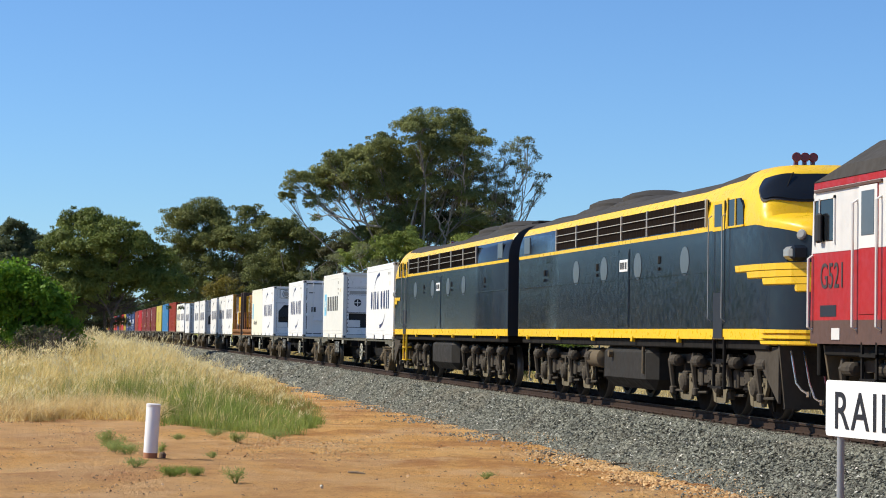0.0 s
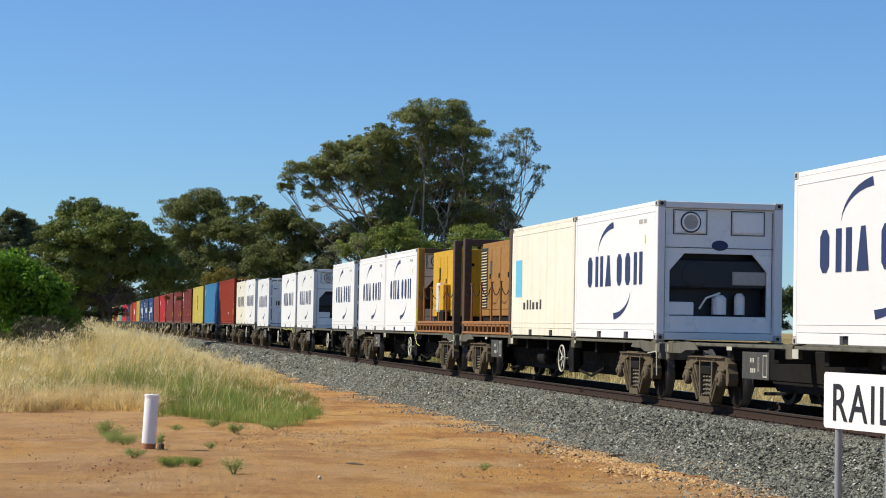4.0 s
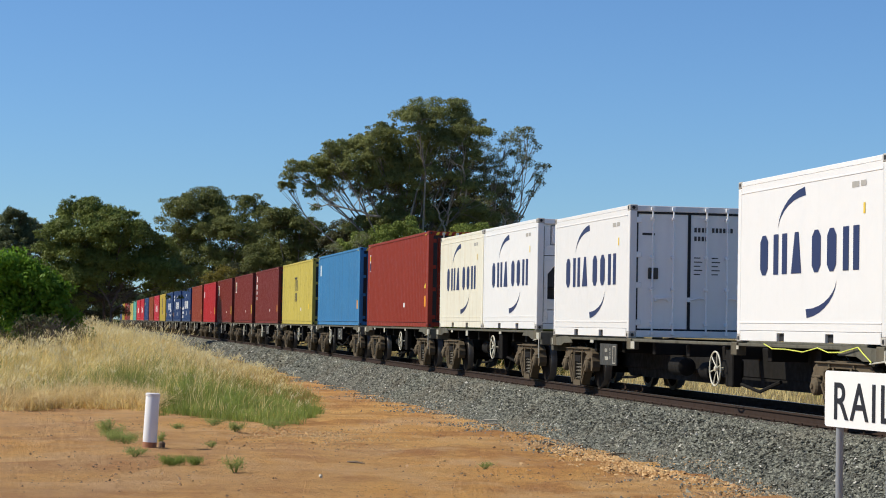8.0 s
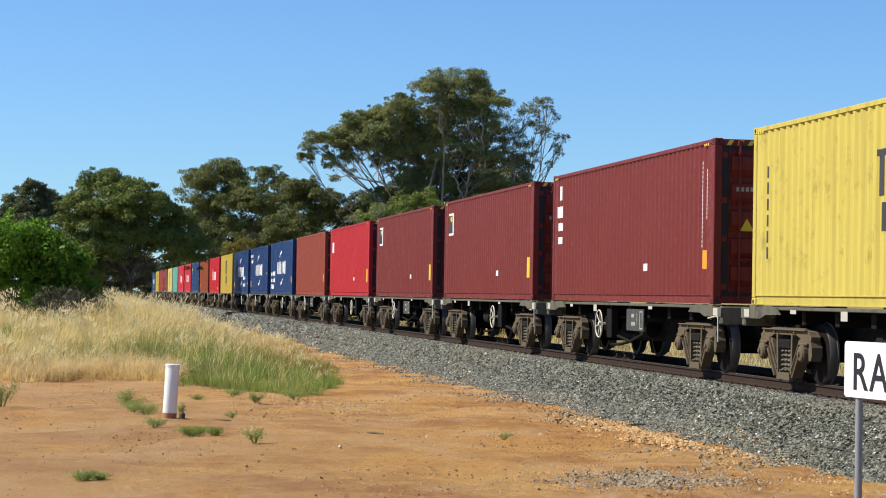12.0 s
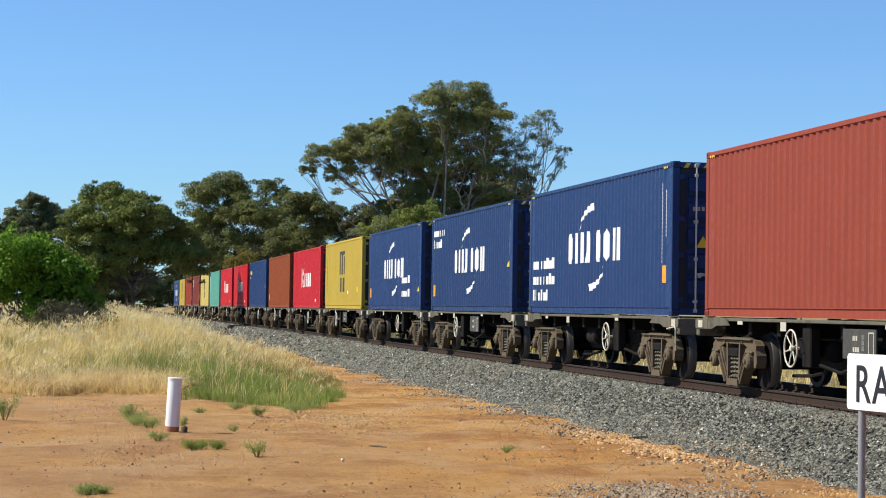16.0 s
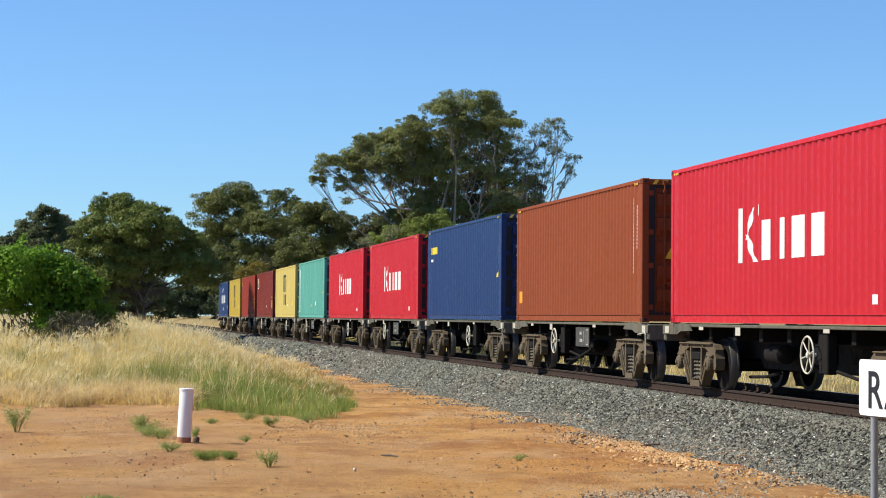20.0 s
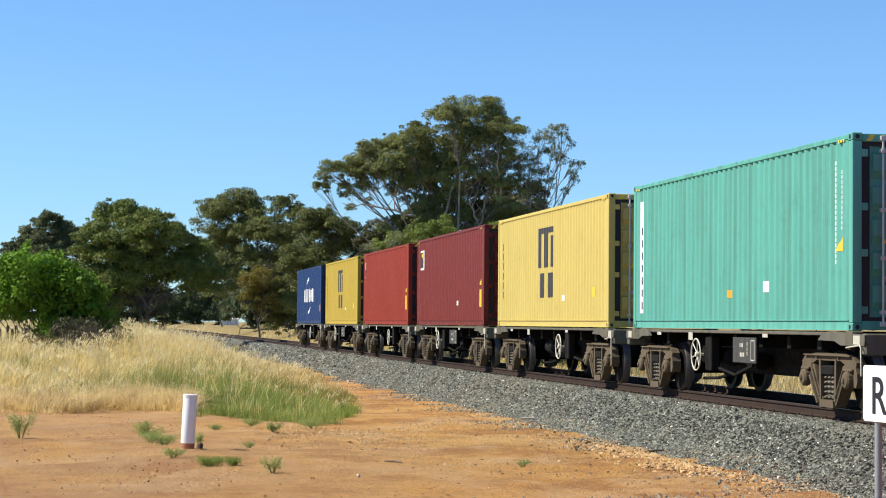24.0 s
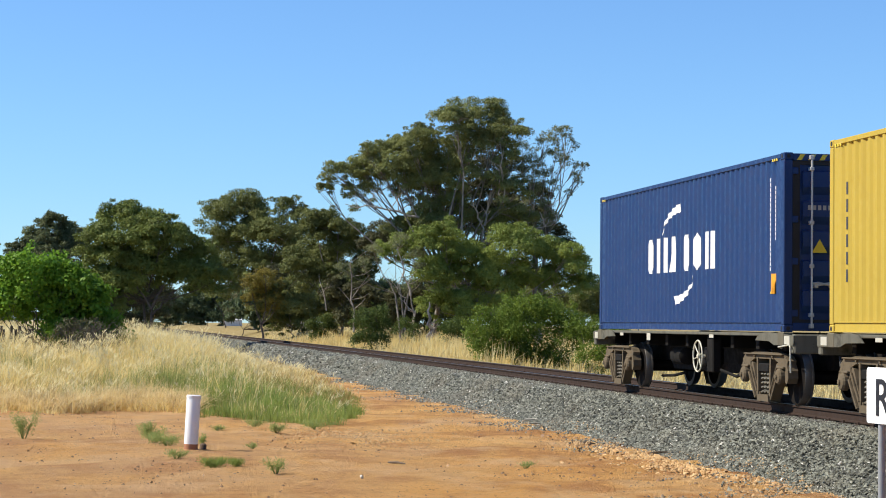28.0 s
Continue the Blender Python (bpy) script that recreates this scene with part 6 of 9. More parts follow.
    both("service_door", lambda s: Geo().box(*sorted((s * (W - 0.01), s * (W + 0.014))), 8.6, 9.28, 1.5, 2.9, 0.006), LOCO_BLUE)
    both("number_plate", lambda s: Geo().box(*sorted((s * (W - 0.01), s * (W + 0.02))), 8.05 + 0.6, 8.05 + 1.15, 2.52, 2.75, 0.006), MARK_WHITE, "white number plate with dark bars")
    def bars(s):
        g = Geo()
        for a, b in ((8.70, 8.82), (8.88, 8.95), (8.98, 9.05), (9.08, 9.14)):
            g.box(*sorted((s * (W + 0.018), s * (W + 0.026))), a, b, 2.57, 2.70)
        return g
    both("plate_bars", bars, MARK_DARK)
    for y in (6.6, 10.9, 15.4):
        both("latch", lambda s: Geo().box(*sorted((s * (W - 0.01), s * (W + 0.02))), y - 0.06, y + 0.06, 2.60, 2.74, 0.01).box(*sorted((s * (W - 0.01), s * (W + 0.025))), y - 0.04, y + 0.04, 2.48, 2.54, 0.008), GRIME)
    for i in range(5):
        y = 5.4 + i * 2.9
        both("lifting_bracket", lambda s: Geo().box(*sorted((s * (W - 0.04), s * (W + 0.03))), y - 0.05, y + 0.05, 1.19, 1.30, 0.01), LOCO_YELLOW)
    # cab: door, windows, rails
    both("cab_door", lambda s: Geo().box(*sorted((s * (W - 0.02), s * (W + 0.012))), 2.95, 3.55, 1.5, 3.52, 0.008), LOCO_BLUE, "dark blue cab door")
    both("cab_door_head", lambda s: Geo().box(*sorted((s * (W + 0.008), s * (W + 0.018))), 2.96, 3.54, 3.03, 3.52, 0.004), LOCO_YELLOW)
    both("door_window", lambda s: Geo().box(*sorted((s * (W + 0.012), s * (W + 0.024))), 3.06, 3.44, 3.10, 3.47, 0.004), GLASS)
    both("cab_window", lambda s: Geo().plate([(2.02, 3.08), (2.75, 3.08), (2.75, 3.51), (2.2, 3.51), (2.05, 3.38)], "x", *sorted((s * (W - 0.02), s * (W + 0.016)))), GLASS, "sliding cab side window")
    both("window_frame", lambda s: Geo().box(*sorted((s * W, s * (W + 0.03))), 2.36, 2.40, 3.08, 3.51).box(*sorted((s * W, s * (W + 0.03))), 2.0, 2.78, 3.05, 3.08).box(*sorted((s * W, s * (W + 0.03))), 2.75, 2.79, 3.05, 3.54), LOCO_YELLOW)
    def wrapped(z, h, y_end, lift):
        """A strip round the nose from its tip back to y_end."""
        def f(s):
            g = Geo()
            ss = sorted({y_end * t / 16 for t in range(17)} | {n[0] for n in NOSE if n[0] < y_end})
            for a, b in zip(ss, ss[1:]):
                wa, wb = section(max(a, 0.03))[0] + lift, section(max(b, 0.03))[0] + lift
                e = 0.04 if b == ss[-1] else 0
                g.joined([(s * wa, a, z), (s * wb, b, z), (s * wb, b + e, z + h), (s * wa, a, z + h)])
                g.joined([(s * (wa - lift), a, z - 0.02), (s * (wb - lift), b, z - 0.02), (s * wb, b, z), (s * wa, a, z)])
            return g
        return f
    for i in range(3):
        both("sill_rib", wrapped(1.37 - 0.085 * i, 0.05, 1.15, 0.05), LOCO_YELLOW, "golden-yellow moulding under the nose")
    for y in (2.90, 3.60):
        both("handrail", lambda s: Geo().tube([(s * (W + 0.01), y, 3.3), (s * (W + 0.07), y, 3.25), (s * (W + 0.07), y, 1.6), (s * (W + 0.01), y, 1.55)], 0.011, 6), NUMBER_GLASS, "", True)
    # no hollow here: a flat dark panel paints the shade of the step recess
    both("step_recess", lambda s: Geo().box(*sorted((s * (W - 0.01), s * (W + 0.017))), 3.02, 3.48, 1.27, 2.02), DARK_RECESS, "dark panel painted as the shade of a step recess")
    def steps(s):
        g = Geo()
        for y in (2.98, 3.52):
            g.tube([(s * (W - 0.02), y, 1.3), (s * (W - 0.02), y, 0.45)], 0.03, 6)
        for z in (0.46, 0.85):
            g.box(*sorted((s * (W - 0.18), s * (W + 0.03))), 2.98, 3.52, z, z + 0.03)
        return g
    both("cab_step", steps, LOCO_YELLOW if flip else GRIME, "yellow cab step ladder" if flip else "sooty cab step ladder")
    for i, y_end in enumerate((2.35, 1.78, 1.15, 0.35)):
        both("nose_chevron", wrapped(2.335 - 0.110 * i, 0.096, y_end, 0.022), LOCO_YELLOW, "golden-yellow speed stripe on the nose")
    def pane(side, grow, lift):
        """One half of the wrap-round windscreen, laid on the cab's skin."""
        g, nu, nv = Geo(), 14, 8
        pts = []
        for b in range(nv + 1):
            v = b / nv * (1 + 2 * grow) - grow
            corner = 0.10 * abs(2 * b / nv - 1) ** 4
            c0 = 0.27 + 0.13 * v - 0.6 * grow + corner
            for a in range(nu + 1):
                u = a / nu
                c = c0 + (1 - c0) * u
                back = max(0.0, 1 - u / 0.75) ** 1.6
                st = 1.235 + 0.25 * v + (0.12 + 0.12 * v) * back
                w_, top_, knee_ = section(st)
                q = c * math.pi / 2
                x_ = w_ * max(0.0, math.cos(q)) ** 0.5
                pts.append((side * (x_ + lift * (1 - u)), st - lift, knee_ + (top_ - knee_) * math.sin(q) ** 0.9 + lift))
        return g.add(pts, [(b * (nu + 1) + a, b * (nu + 1) + a + 1, (b + 1) * (nu + 1) + a + 1, (b + 1) * (nu + 1) + a) for b in range(nv) for a in range(nu)])
    both("screen_seal", lambda s: pane(s, 0.05, 0.012), DOOR_BLACK, "black rubber windscreen seal", True)
    both("windscreen", lambda s: pane(s, 0.0, 0.022), GLASS, "dark wrap-round windscreen", True)
    part("screen_pillar", Geo().tube([(0, 1.14, 3.26), (0, 1.28, 3.58), (0, 1.50, 3.91)], 0.035, 8), LOCO_YELLOW, loco, "", True)
    part("wiper", Geo().tube([(-0.85, 1.46, 3.88), (-1.06, 1.30, 3.52)], 0.010, 5).tube([(0.85, 1.46, 3.88), (1.06, 1.30, 3.52)], 0.010, 5), GRIME, loco)
    both("number_frame", lambda s: Geo().box(*sorted((s * 1.05, s * 1.335)), 0.20, 0.56, 2.45, 2.69, 0.05), LOCO_BLUE)
    both("number_box", lambda s: Geo().box(*sorted((s * 1.10, s * 1.36)), 0.22, 0.53, 2.475, 2.665, 0.045), NUMBER_GLASS, "smoked-glass number box on the nose")
    both("marker_lamp", lambda s: Geo().disc((s * 1.12, 0.30, 2.84), (s * 0.8, -0.6, 0.2), [(-0.05, 0.080), (0.05, 0.080), (0.07, 0.055)], 14), NUMBER_GLASS)
    part("headlight", Geo().disc((0, 0.28, 2.66), (0, -1, 0.2), [(-0.1, 0.16), (0.06, 0.16), (0.08, 0.13)], 18), LAMP_WHITE, loco)
    for x in (-0.52, -0.38, -0.24):
        part("warning_lamp", Geo().disc((x, 2.2, 4.19), (-0.3, -1, 0), [(-0.12, 0.05), (0.02, 0.078), (0.03, 0.066)], 14).box(x - 0.03, x + 0.03, 2.2, 2.26, 3.98, 4.14), LAMP_RED, loco, "red-lensed lamp on the cab roof")
    # roof gear
    for y in (11.4, 14.0):
        part("roof_fan", Geo().disc((0, y, 4.04), (0, 0, 1), [(0, 0.80), (0.10, 0.78), (0.18, 0.60), (0.24, 0.32), (0.26, 0.0)], 24), LOCO_ROOF, loco, "sooty domed roof fan", True)
    def hump(y_a, y_b, rise):
        n, g = 10, Geo()
        ring = []
        for t, k in ((0.0, 0.0), (0.12, 0.7), (0.3, 1.0), (0.7, 1.0), (0.88, 0.7), (1.0, 0.0)):
            y = y_a + t * (y_b - y_a)
            ring.append([(0.95 * math.cos(a * math.pi / n), y, 3.86 + rise * k * math.sin(a * math.pi / n) ** 0.8 if 0 < a < n else 3.84) for a in range(n + 1)])
        m = n + 1
        return g.add([p for rr in ring for p in rr], [(i * m + j, i * m + j + 1, (i + 1) * m + j + 1, (i + 1) * m + j) for i in range(len(ring) - 1) for j in range(n)])
    part("roof_hatch", hump(9.8, 12.65, 0.29), LOCO_ROOF, loco, "raised sooty roof hatch", True)
    part("roof_hatch", hump(12.75, 15.4, 0.29), LOCO_ROOF, loco, "", True)
    part("roof_hatch", hump(15.6, 17.6, 0.22), LOCO_ROOF, loco, "", True)
    part("exhaust_stack", Geo().box(-0.3, 0.3, 15.6, 16.3, 4.0, 4.18, 0.03).box(-0.3, 0.3, 8.0, 8.5, 3.93, 4.05, 0.03), GRIME, loco)
    both("roof_walk", lambda s: Geo().box(*sorted((s * 0.75, s * 1.02)), 4.7, LOCO_LEN - 0.3, 3.80, 3.86, 0.005), LOCO_ROOF)
    # underneath
    def tank():
        return Geo().box(-1.36, 1.36, 7.5, 10.8, 0.30, 1.19, 0.20)
    part("fuel_tank", tank(), TANK, loco, "grimy grey fuel tank")
    part("tank_filler", Geo().disc((-1.37, 10.0, 0.95), (-1, 0, 0), [(0, 0.07), (0.08, 0.07)], 10).tube([(-1.38, 7.8, 1.1), (-1.38, 7.8, 0.6)], 0.03, 6), DUSTY, loco)
    part("air_reservoir", Geo().disc((-1.15, 11.2, 0.85), (0, 1, 0), [(0, 0.1), (0.06, 0.2), (0.9, 0.2), (0.96, 0.1)], 16), DUSTY, loco, "", True)
    part("underframe", Geo().box(-1.38, 1.38, 1.0, LOCO_LEN - 0.2, 1.10, 1.26, 0.02), GRIME, loco)
    part("pilot", Geo().plate([(-1.25, 0.22), (1.25, 0.22), (1.35, 1.2), (-1.35, 1.2)], "y", 0.65, 0.72).plate([(0.7, 0.3), (1.9, 1.15), (0.7, 1.15)], "x", -1.34, -1.30).plate([(0.7, 0.3), (1.9, 1.15), (0.7, 1.15)], "x", 1.30, 1.34), LOCO_DUST, loco, "steel pilot plate")
    part("coupler", Geo().box(-0.14, 0.14, -0.35, 0.7, 0.75, 1.0, 0.04).box(-0.2, 0.2, LOCO_LEN - 0.1, LOCO_LEN + 0.45, 0.74, 1.0, 0.05), GRIME, loco)
    for x, y, way, drop in ((-1.18, 0.60, -1, 0.52), (-0.98, 0.58, -1, 0.40), (-0.72, 0.6, -1, 0.45), (-1.15, LOCO_LEN, 1, 0.30), (-0.85, LOCO_LEN, 1, 0.36)):
        hose = part("brake_hose", Geo().tube([(x, y, 1.10), (x, y + 0.10 * way, 0.90), (x + 0.03, y + 0.16 * way, 0.62), (x + 0.06, y + 0.30 * way, drop), (x + 0.12, y + 0.42 * way, drop - 0.06)], 0.017, 6), CHROME, loco, "pale hanging brake hose", True)
        part("hose_end", Geo().disc((x + 0.12, y + 0.42 * way, drop - 0.10), (0, 0, 1), [(0, 0.03), (0.08, 0.035)], 10), CHROME, hose)
    part("gangway_bellows", Geo().box(-0.5, 0.5, LOCO_LEN, LOCO_LEN + 0.4, 1.2, 3.3, 0.04), DARK_RECESS, loco)
    for y in (3.9, 14.4):
        loco_bogie(loco, y, -1 if flip else 1)
    on_train(loco, u_nose)
    if flip:
        MOVERS[-1] = (loco, u_nose, 0.0, 180.0)
    return loco


streamliner("dark blue and yellow streamlined diesel locomotive, nose leading", 41.25, False)
streamliner("dark blue and yellow streamlined diesel locomotive, nose trailing", 78.55, True)


def square_loco(u_end):
    """A box-nosed diesel in red and white, seen from its trailing cab; own space: trailing end at y = 0, leading end at -19.6."""
    loco = thing("diesel_locomotive", "red and white diesel locomotive with a dark grey roof", "locomotive", "locomotives of the train")
    w, L = 1.46, 19.6
    def body(z0, z1, lean0=0.0, lean1=0.0):
        return Geo().plate([(-0.02 - lean0, z0), (-0.02 - lean1, z1), (-L + lean1, z1), (-L + lean0, z0)], "x", -w, w)
    part("lower_body", body(1.55, 2.50, 0.0, 0.03), LOCO_RED, loco, "red lower body, grimy at the foot")
    part("skirt", body(1.22, 1.55), LOCO_BROWN, loco, "rust-brown grimy skirt")
    part("upper_body", body(2.504, 3.41, 0.03, 0.10), LOCO_WHITE, loco, "white upper body")
    part("roof_stripe", body(3.414, 3.51, 0.10, 0.12), LOCO_RED, loco, "red stripe under the roof")
    roof = Geo().plate([(-w - 0.01, 3.514), (w + 0.01, 3.514), (w - 0.05, 3.70), (0.85, 4.06), (-0.85, 4.06), (-w + 0.05, 3.70)], "y", -L + 0.4, -1.05)
    n0 = Geo().add([(-w - 0.01, -0.14, 3.514), (w + 0.01, -0.14, 3.514), (0.85, -1.05, 4.06), (-0.85, -1.05, 4.06), (-w - 0.01, -1.05, 3.514), (w + 0.01, -1.05, 3.514), (w - 0.05, -1.05, 3.70), (-w + 0.05, -1.05, 3.70)],
                   [(0, 1, 2, 3), (0, 3, 7, 4), (1, 5, 6, 2)])
    part("roof", roof, LOCO_ROOF, loco, "dark grey roof")
    part("cab_roof", n0, LOCO_ROOF, loco)
    part("roof_lamp", Geo().box(-0.75, -0.45, -2.6, -2.1, 4.05, 4.14, 0.02), LAMP_WHITE, loco)
    part("end_bumper", Geo().box(-1.40, 1.40, -0.02, 0.06, 1.22, 1.5, 0.02), LOCO_BROWN, loco)
    for s in (-1, 1):
        x = lambda a, b: sorted((s * a, s * b))
        part("cab_window", Geo().box(*x(w - 0.02, w + 0.012), -0.92, -0.20, 2.66, 3.25, 0.008), GLASS, loco, "dark cab side window")
        part("window_frame", Geo().box(*x(w, w + 0.024), -0.96, -0.92, 2.62, 3.29).box(*x(w, w + 0.024), -0.20, -0.16, 2.62, 3.29).box(*x(w, w + 0.024), -0.96, -0.16, 3.25, 3.29).box(*x(w, w + 0.024), -0.40, -0.37, 2.95, 3.27), LOCO_WHITE, loco)
        part("window_mirror", Geo().box(*x(w + 0.02, w + 0.10), -0.56, -0.40, 2.64, 3.06, 0.03), DOOR_BLACK, loco)
        part("cab_door", Geo().box(*x(w - 0.02, w + 0.014), -2.46, -1.83, 1.62, 3.36, 0.008), LOCO_RED, loco, "red cab door under a white panel")
        part("cab_door_head", Geo().box(*x(w + 0.012, w + 0.02), -2.45, -1.84, 2.51, 3.35), LOCO_WHITE, loco)
        part("door_window", Geo().box(*x(w + 0.015, w + 0.028), -2.36, -1.93, 2.68, 3.28, 0.005), PALE_GLASS, loco)
        for y in (-1.74, -2.56, -0.10):
            z1 = 3.18 if y < -1 else 2.48
            part("handrail", Geo().tube([(s * w, y, z1), (s * (w + 0.07), y, z1 - 0.05), (s * (w + 0.07), y, 1.45), (s * w, y, 1.42)], 0.022, 6), LOCO_WHITE, loco, "white handrail", True)
        part("rain_gutter", Geo().box(*x(w, w + 0.03), -2.6, -0.2, 3.36, 3.40), LOCO_BROWN, loco)
        # recess shade painted as a solid dark box
        part("step_recess", Geo().box(*x(w - 0.10, w + 0.004), -1.0, -0.40, 1.60, 1.76), DARK_RECESS, loco)
        part("jacking_plate", Geo().box(*x(w, w + 0.012), -1.15, -0.85, 1.28, 1.44), LOCO_WHITE, loco)
        part("tail_step", Geo().box(*x(w - 0.25, w + 0.02), -2.43, -1.88, 0.72, 0.76).box(*x(w - 0.25, w + 0.02), -2.43, -1.88, 1.05, 1.09).box(*x(w - 0.03, w), -2.43, -2.38, 0.7, 1.25).box(*x(w - 0.03, w), -1.93, -1.88, 0.7, 1.25), GRIME, loco)
        for i in range(6):
            part("body_door", Geo().box(*x(w - 0.01, w + 0.015), -4.6 - i * 2.2, -3.0 - i * 2.2, 1.7, 2.45, 0.01), LOCO_RED, loco)
    txt = bpy.data.curves.new("road_number", "FONT")
    txt.body, txt.size, txt.extrude, txt.align_x = "G521", 0.38, 0.003, "CENTER"
    tob = new("road_number_curve", txt)
    tob.matrix_basis = pose(-w - 0.022, -0.83, 2.12, 90, 0, -90)
    bpy.context.view_layer.update()
    me = bpy.data.meshes.new_from_object(tob.evaluated_get(bpy.context.evaluated_depsgraph_get()))
    me.name = "road_number"
    me.materials.clear()
    me.materials.append(MARK_DARK)
    part("road_number", me, None, loco, "dark painted road number", at=pose(-w - 0.006, -0.86, 2.0, 90, 0, -90) @ Matrix.Diagonal((1.08, 1.34, 1, 1)))
    bpy.data.objects.remove(tob)
    part("buffer_beam", Geo().box(-1.3, 1.3, 0.04, 0.14, 0.75, 1.25, 0.02), GRIME, loco)
    part("coupler", Geo().box(-0.14, 0.14, 0.1, 0.5, 0.75, 1.0, 0.04), GRIME, loco)
    part("tail_pilot", Geo().plate([(-1.2, 0.25), (1.2, 0.25), (1.35, 1.2), (-1.35, 1.2)], "y", -0.30, -0.24), DUSTY, loco)
    part("underframe", Geo().box(-1.35, 1.35, -L + 0.3, -0.3, 1.05, 1.21, 0.02), GRIME, loco)
    part("fuel_tank", Geo().box(-1.35, 1.35, -12.2, -7.4, 0.35, 1.05, 0.08), TANK, loco)
    for y in (-3.3, -16.3):
        loco_bogie(loco, y)
    on_train(loco, u_end)


square_loco(40.35)

# -- flat racks with generator sets --
RACK_RUST = paint("rust_orange_steel", (0.30, 0.13, 0.04), 0.8, dirt=(0.10, 0.05, 0.025), streaks=0.5, patches=0.6)
RACK_DARK = paint("brown_painted_post", (0.075, 0.045, 0.03), 0.7, dirt=(0.03, 0.022, 0.018), patches=0.5)
RACK_OCHRE = paint("ochre_painted_post", (0.34, 0.19, 0.03), 0.7, dirt=(0.10, 0.05, 0.02), streaks=0.5, patches=0.4)
SET_YELLOW = paint("generator_yellow", (0.58, 0.33, 0.012), 0.5, gloss=0.3, dirt=(0.20, 0.10, 0.03), streaks=0.35, patches=0.25)
SET_SLAT = paint("dusty_louvre", (0.42, 0.34, 0.20), 0.7, dirt=(0.15, 0.10, 0.05))
SET_ORANGE = paint("generator_orange", (0.30, 0.150, 0.035), 0.6, gloss=0.3, dirt=(0.16, 0.08, 0.03), streaks=0.4, patches=0.3)


def generator_rack(u, skin, with_cabinet, label):
    """An open end-walled rack with a generator set standing on it."""
    rack = thing("flat_rack", "open rusty flat rack with end posts and chains", "flat rack", "flat racks on the train")
    hl = 3.03
    def deck():
        g = Geo().box(-1.2, 1.2, -hl, hl, 0.20, 0.30, 0.01)
        for s in (-1, 1):
            g.box(*sorted((s * 1.14, s * 1.218)), -hl, hl, 0.0, 0.06, 0.01).box(*sorted((s * 1.14, s * 1.218)), -hl, hl, 0.26, 0.34, 0.01)
            for i in range(12):
                y = -hl + 0.15 + i * (2 * hl - 0.3) / 11
                g.box(*sorted((s * 1.10, s * 1.20)), y - 0.04, y + 0.04, 0.06, 0.26)
        return g.mesh("deck", RACK_RUST)
    part("deck", shared("rack deck", deck), RACK_RUST, rack, "rust-orange ribbed deck edge")
    part("deck_core", shared("rack core", lambda: Geo().box(-1.05, 1.05, -hl + 0.05, hl - 0.05, 0.0, 0.2).mesh("deck_core", GRIME)), GRIME, rack)
    for sy in (-1, 1):
        for sx in (-1, 1):
            ochre = with_cabinet and sy > 0
            part("end_post", shared("rack post", lambda: Geo().box(-0.10, 0.10, -0.12, 0.12, 0.0, 2.59, 0.015).mesh("end_post", RACK_DARK)), RACK_OCHRE if ochre else RACK_DARK, rack, "ochre steel end post" if ochre else "dark brown steel end post", at=pose(sx * 1.115, sy * (hl - 0.12), 0))
        part("end_beam", shared("rack beam", lambda: Geo().box(-1.02, 1.02, -0.08, 0.08, 2.45, 2.58, 0.01).mesh("end_beam", RACK_DARK)), RACK_DARK, rack, at=pose(0, sy * (hl - 0.12), 0))
    for y in (-1.7, -0.6, 0.7, 1.9):
        part("stanchion", shared("stanchion", lambda: Geo().tube([(-1.17, 0, 0.3), (-1.17, 0, 1.32)], 0.028, 6).disc((-1.17, 0, 1.32), (0, 0, 1), [(0, 0.05), (0.03, 0.05)], 8).mesh("stanchion", RACK_RUST)), RACK_RUST, rack, at=pose(0, y, 0))
    def chain():
        g = Geo()
        for a, b in ((-2.85, -1.7), (-1.7, -0.6), (-0.6, 0.7), (0.7, 1.9), (1.9, 2.85)):
            g.tube([(-1.17, a + (b - a) * t / 8, 1.30 - 0.30 * (1 - (2 * t / 8 - 1) ** 2)) for t in range(9)], 0.012, 5)
        return g.mesh("chain", GRIME)
    part("chain", shared("rack chain", chain), GRIME, rack, "sagging safety chain")
    on_train(rack, u, 1.073)
    gen = thing("generator_set", label, "generator")
    part("housing", Geo().box(-0.95, 0.95, -2.0, 1.55, 0.18, 2.10, 0.012), skin, gen)
    for s in (-1, 1):
        for i in range(3):
            a = -1.85 + i * 1.1
            part("access_door", Geo().box(*sorted((s * 0.945, s * 0.965)), a, a + 1.0, 0.35, 1.95, 0.008), skin, gen)
            part("door_latch", Geo().box(*sorted((s * 0.96, s * 0.985)), a + 0.06, a + 0.14, 1.15, 1.28, 0.008), GRIME, gen)
    if with_cabinet:
        for x in (-0.90, 0.04):
            part("end_door", Geo().box(x, x + 0.86, -2.02, -1.995, 0.35, 1.98, 0.008), skin, gen)
            part("door_latch", Geo().box(x + 0.40, x + 0.48, -2.04, -2.015, 1.62, 1.70, 0.008), GRIME, gen)
    x0, x1 = (-0.90, -0.84) if with_cabinet else (-0.85, 0.85)
    for i in range(20):
        z = 0.45 + i * 0.075
        part("louvre", shared(("gen louvre", with_cabinet), lambda: Geo().add([(x0, -2.026, 0), (x1, -2.026, 0), (x1, -2.07, -0.035), (x0, -2.07, -0.035), (x0, -2.02, -0.03), (x1, -2.02, -0.03)], [(0, 1, 2, 3), (3, 2, 5, 4)]).mesh("louvre", SET_SLAT)), SET_SLAT, gen, at=pose(0, 0, z))
